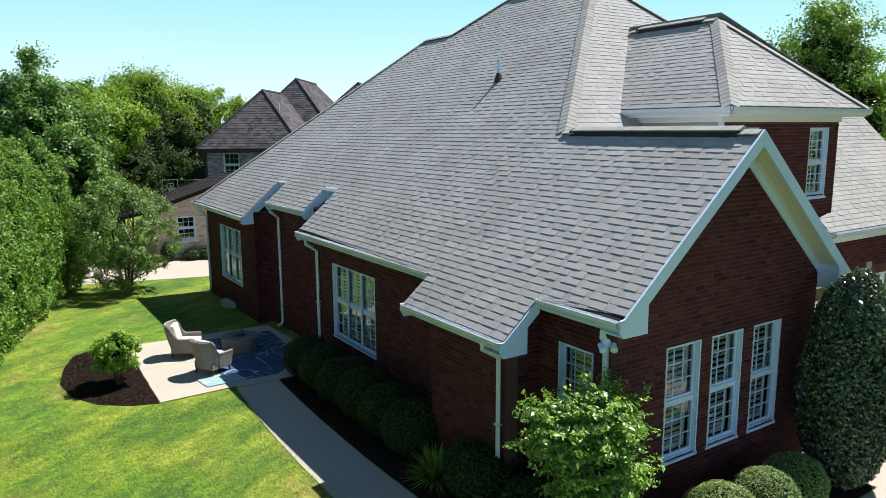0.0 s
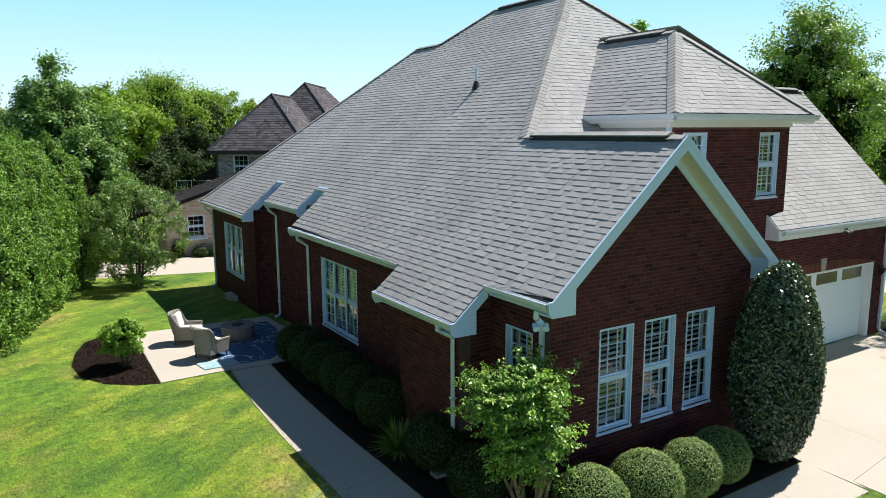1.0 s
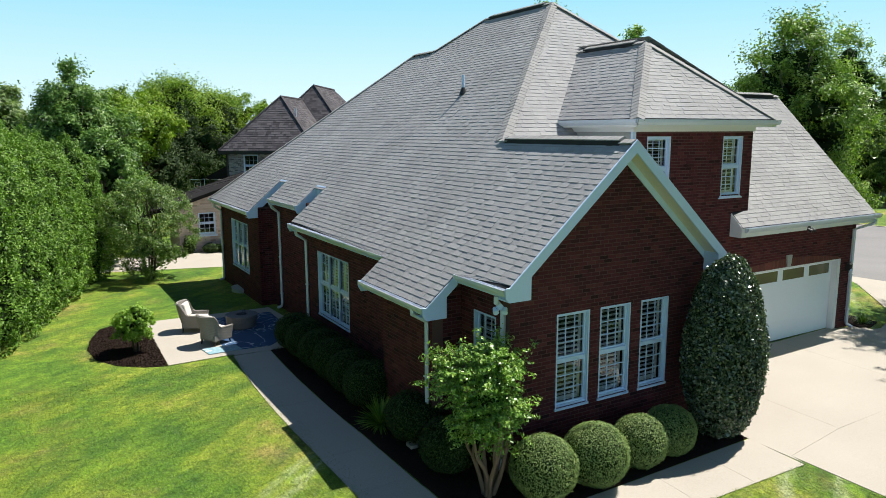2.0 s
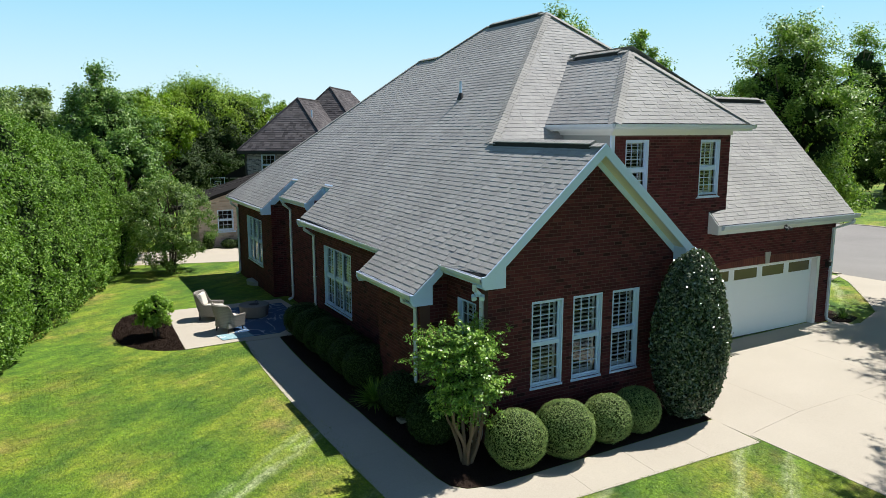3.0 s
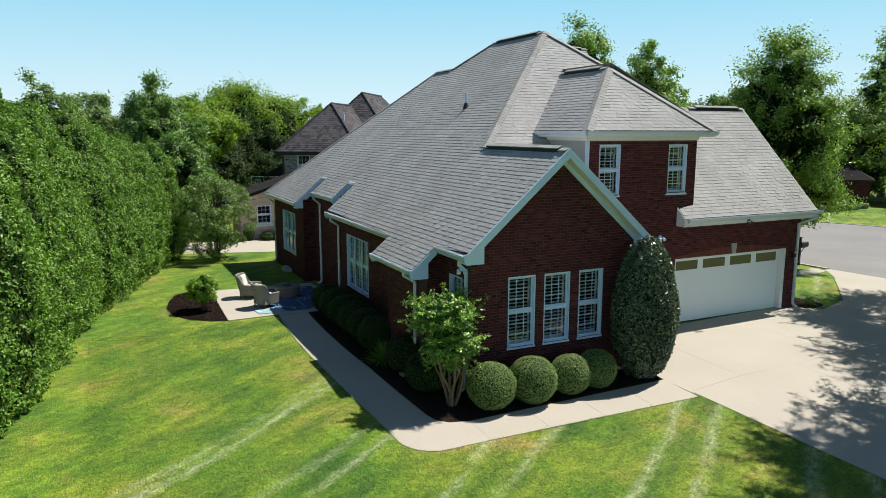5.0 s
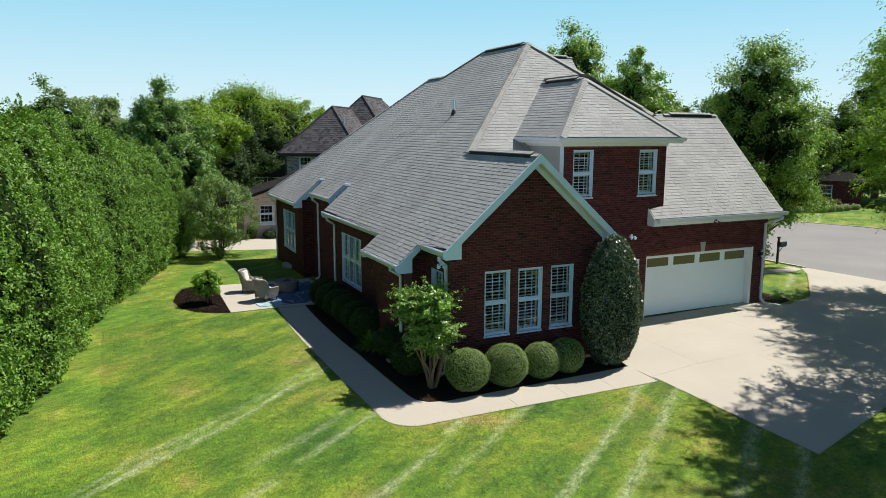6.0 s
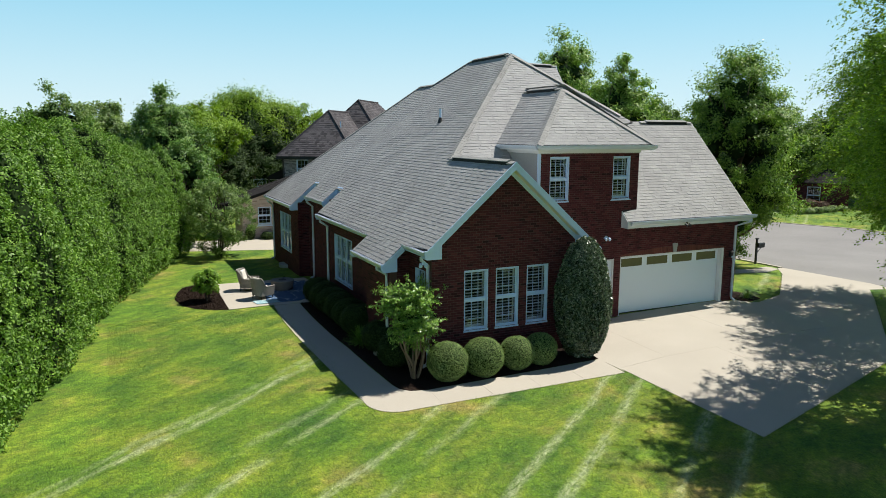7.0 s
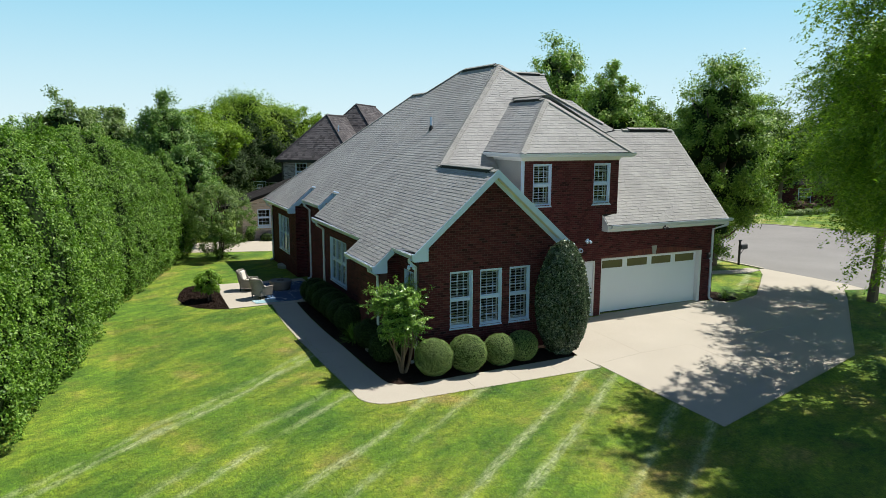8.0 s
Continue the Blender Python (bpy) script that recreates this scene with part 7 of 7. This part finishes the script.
e = hip_block((X0, Y0), 5.5, 11.8, ZE, 8.7, 23)
hip_block((15.93, 48.36), 5.5, 11.8, 6.1, 9.8, 33)
hip_block((20.68, 51.96), 8.5, 15.0, 5.15, 9.95, 43)
for s, t in ((e[0], e[1]), (e[3], e[0])):
    bm = bmesh.new()
    d = (Vector(t) - Vector(s)).normalized()
    nrm = d.cross(Vector((0, 0, 1))) * 0.06
    prism(bm, [Vector(s) - Vector((0, 0, 0.22)), Vector(t) - Vector((0, 0, 0.22)), Vector(t), Vector(s)], nrm)
    bmesh.ops.recalc_face_normals(bm, faces=bm.faces)
    part("fascia", bm, "black", nb)
bm = bmesh.new()
prism(bm, [Vector(q) - Vector((0, 0, 0.2)) for q in (e[0], e[1], e[2], e[3])], (0, 0, -0.03))
bmesh.ops.recalc_face_normals(bm, faces=bm.faces)
part("soffit", bm, "dark_wood", nb)
bm = bmesh.new()
tube(bm, [nbp(-0.06, -0.1, ZE - 0.2), nbp(-0.06, -0.1, 1.5)], [0.06, 0.06], 6)
part("downspout", bm, "black", nb)
house_keep = house
house = nb
window((8.58, 37.76, 0.7), (1, 0, 0), (0, -1, 0), 0.91, 1.2, 3, 2, 1, False, label="white double-hung window")
window(Vector(nbp(1.0, 0, 3.48)), TU, -TW, 0.97, 1.42, 3, 2, 1, False, label="white double-hung window")
house = house_keep
box_part("lintel", (8.47, 37.73, 0.55), (9.6, 37.78, 0.64), "trim", nb)
nv = Vector(nbp(3.95, 2.1, 7.5))
npipe = thing("vent_pipe", "thin vent pipe on the neighbouring roof", "vent pipe")
bm = bmesh.new()
tube(bm, [nv - Vector((0, 0, 0.3)), nv + Vector((0, 0, 0.38))], [0.05, 0.05], 8)
part("pipe", bm, "trim", npipe)
# dark low mounds at the wall, built as leafy shrubs
for i, (x, y, r, h) in enumerate(((7.94, 37.35, 0.33, 0.9), (9.06, 37.25, 0.42, 0.5), (9.8, 37.25, 0.45, 0.52))):
    clipped_shrub("wall_mound", "dark low mound against the pale brick wall, built as a shrub", "shrub", x, y, r, r, h, "leaf_dark_shade", 700, 0.1, 90 + i, "shrubs at the pale wall", 2.0, 0, 0.15)

# ---- basketball hoop ----
hoop = thing("basketball_hoop", "basketball hoop with a clear backboard on a dark pole", "basketball hoop", at=(12.68, 58.0, -1.0))
bm = bmesh.new()
tube(bm, [(0, 0.9, 0), (0, 0.85, 2.2), (0, 0.1, 3.0)], [0.07, 0.07, 0.05], 8)
part("pole", bm, "black", hoop)
bm = bmesh.new()
for a, b in (((-0.6, 0, 2.75), (-0.56, 0.03, 3.5)), ((0.56, 0, 2.75), (0.6, 0.03, 3.5)), ((-0.56, 0, 2.75), (0.56, 0.03, 2.79)), ((-0.56, 0, 3.46), (0.56, 0.03, 3.5)), ((-0.25, -0.005, 2.85), (-0.22, 0.03, 3.2)), ((0.22, -0.005, 2.85), (0.25, 0.03, 3.2)), ((-0.22, -0.005, 3.17), (0.22, 0.03, 3.2)), ((-0.22, -0.005, 2.85), (0.22, 0.03, 2.88))):
    box(bm, a, b)
part("board_frame", bm, "trim", hoop)
box_part("backboard", (-0.56, 0.01, 2.79), (0.56, 0.02, 3.46), "glass", hoop)
bm = bmesh.new()
ring = [(0.23 * math.cos(a), -0.32 + 0.23 * math.sin(a), 2.88) for a in np.linspace(0, 2 * math.pi, 17)]
tube(bm, ring, [0.012] * 17, 5, False)
part("rim", bm, "soldier", hoop)
bm = bmesh.new()
for k in range(14):
    a, b = k * 2 * math.pi / 14, (k + 0.6) * 2 * math.pi / 14
    tube(bm, [(0.23 * math.cos(a), -0.32 + 0.23 * math.sin(a), 2.88), (0.13 * math.cos(b), -0.32 + 0.13 * math.sin(b), 2.45)], [0.008, 0.008], 4)
part("net", bm, "trim", hoop)

# porch roof on the side of the block, and a small pale roof shape beside it, built as a parasol
bm = bmesh.new()
prism(bm, [nbp(0, 0.3, 4.3), nbp(-1.7, 0.3, 3.45), nbp(-1.7, 0.3, 3.3), nbp(0, 0.3, 3.3)], TW * 4.0)
bmesh.ops.recalc_face_normals(bm, faces=bm.faces)
part("porch_roof", bm, "black_shingle", nb)
for w in (0.5, 4.0):
    bm = bmesh.new()
    tube(bm, [nbp(-1.55, w, g0 - 0.3), nbp(-1.55, w, 3.3)], [0.07, 0.07], 6)
    part("porch_post", bm, "black", nb)
gz0 = ground_z(12.75, 51.5)
para = thing("parasol", "small pale grey canopy beside the dark porch, built as a parasol", "parasol", at=(12.75, 51.5, gz0))
bm = bmesh.new()
tube(bm, [(0, 0, -0.05), (0, 0, 3.3 - gz0)], [0.03, 0.03], 8)
part("pole", bm, "black", para)
for k in range(8):
    a0, a1 = k * math.pi / 4, (k + 1) * math.pi / 4
    rim = [(0.75 * math.cos(q), 0.75 * math.sin(q)) for q in (a0, a1)]
    z1 = 3.3 - gz0
    mesh_part("canopy_panel", [(0, 0, z1), (*rim[0], z1 - 0.38), (*rim[1], z1 - 0.38), (0, 0, z1 - 0.015), (*rim[0], z1 - 0.46), (*rim[1], z1 - 0.46)],
              [(0, 1, 2), (3, 5, 4), (1, 4, 5, 2)], "siding", para)

# ---- verge across the road: border of shrubs and stones ----
BORDER = ((66.0, 41.4), (67.2, 40.9), (68.5, 40.6), (69.8, 40.5), (71.2, 40.6), (72.7, 40.8), (74.3, 40.8))
for i, (x, y) in enumerate(BORDER):
    clipped_shrub("border_shrub", "low pale green flowering mound in the border across the road", "shrub", x, y, 0.5 + 0.07 * (i % 3), 0.5, 0.62 + 0.05 * (i % 2), "leaf_pale", 1500, 0.12, 120 + i, "border mounds", 2.0, 0, 0.1)
for i, (x, y, r, h) in enumerate(((69.4, 43.3, 1.0, 0.9), (71.2, 42.9, 1.35, 1.25), (72.9, 42.4, 1.0, 1.0))):
    clipped_shrub("border_shrub", "reddish brown leafy shrub in the border across the road", "shrub", x, y, r, r * 0.8, h, "leaf_red", 2600, 0.14, 140 + i, "reddish border shrubs", 2.0, 0, 0.12)

# dark house deep in the trees across the road, one window showing
house = far = thing("far_house", "dark brick house hidden in trees across the road", "house")
BH, BL, JOINT = 0.085, 0.25, 0.014
FU, FO = Vector((0.57, -0.82, 0)).normalized(), Vector((-0.82, -0.57, 0)).normalized()
fc = Vector((74.00, 44.35, 0))
fz = ground_z(74.00, 44.35)
wall("wall", fc - FU * 3.4, FU, FO, 7.0, fz - 0.3, fz + 3.0, [(2.7, -0.08 - 1.0, 4.1, -0.08 + 1.0)], None, "brick", 0.25, 77, far)
for off, ln in ((-3.4, 5.0), (3.6, 5.0)):
    a = fc + FU * off - FO * 0.25
    prism_part("wall", [a + Vector((0, 0, fz - 0.3)), a - FO * ln + Vector((0, 0, fz - 0.3)), a - FO * ln + Vector((0, 0, fz + 3.0)), a + Vector((0, 0, fz + 3.0))], FU * (0.25 if off < 0 else -0.25), "dark_wood", far)
e = [fc + FU * u + FO * o + Vector((0, 0, fz + 2.95)) for u, o in ((-3.8, 0.4), (4.0, 0.4), (4.0, -5.6), (-3.8, -5.6))]
ra, rb = [fc + FU * u - FO * 2.6 + Vector((0, 0, fz + 4.6)) for u in (-1.0, 1.2)]
prism_part("soffit", e, (0, 0, -0.05), "dark_wood", far)
for pts in ((e[0], e[1], rb, ra), (e[1], e[2], rb), (e[2], e[3], ra, rb), (e[3], e[0], ra)):
    prism_part("roof", [Vector(q) for q in pts], (0, 0, 0.06), "black_shingle", far)
window(fc - FU * 0.7 + Vector((0, 0, -0.08 - 1.0)), FU, FO, 1.4, 2.0, 2, 2, 1, False, label="white double-hung window")
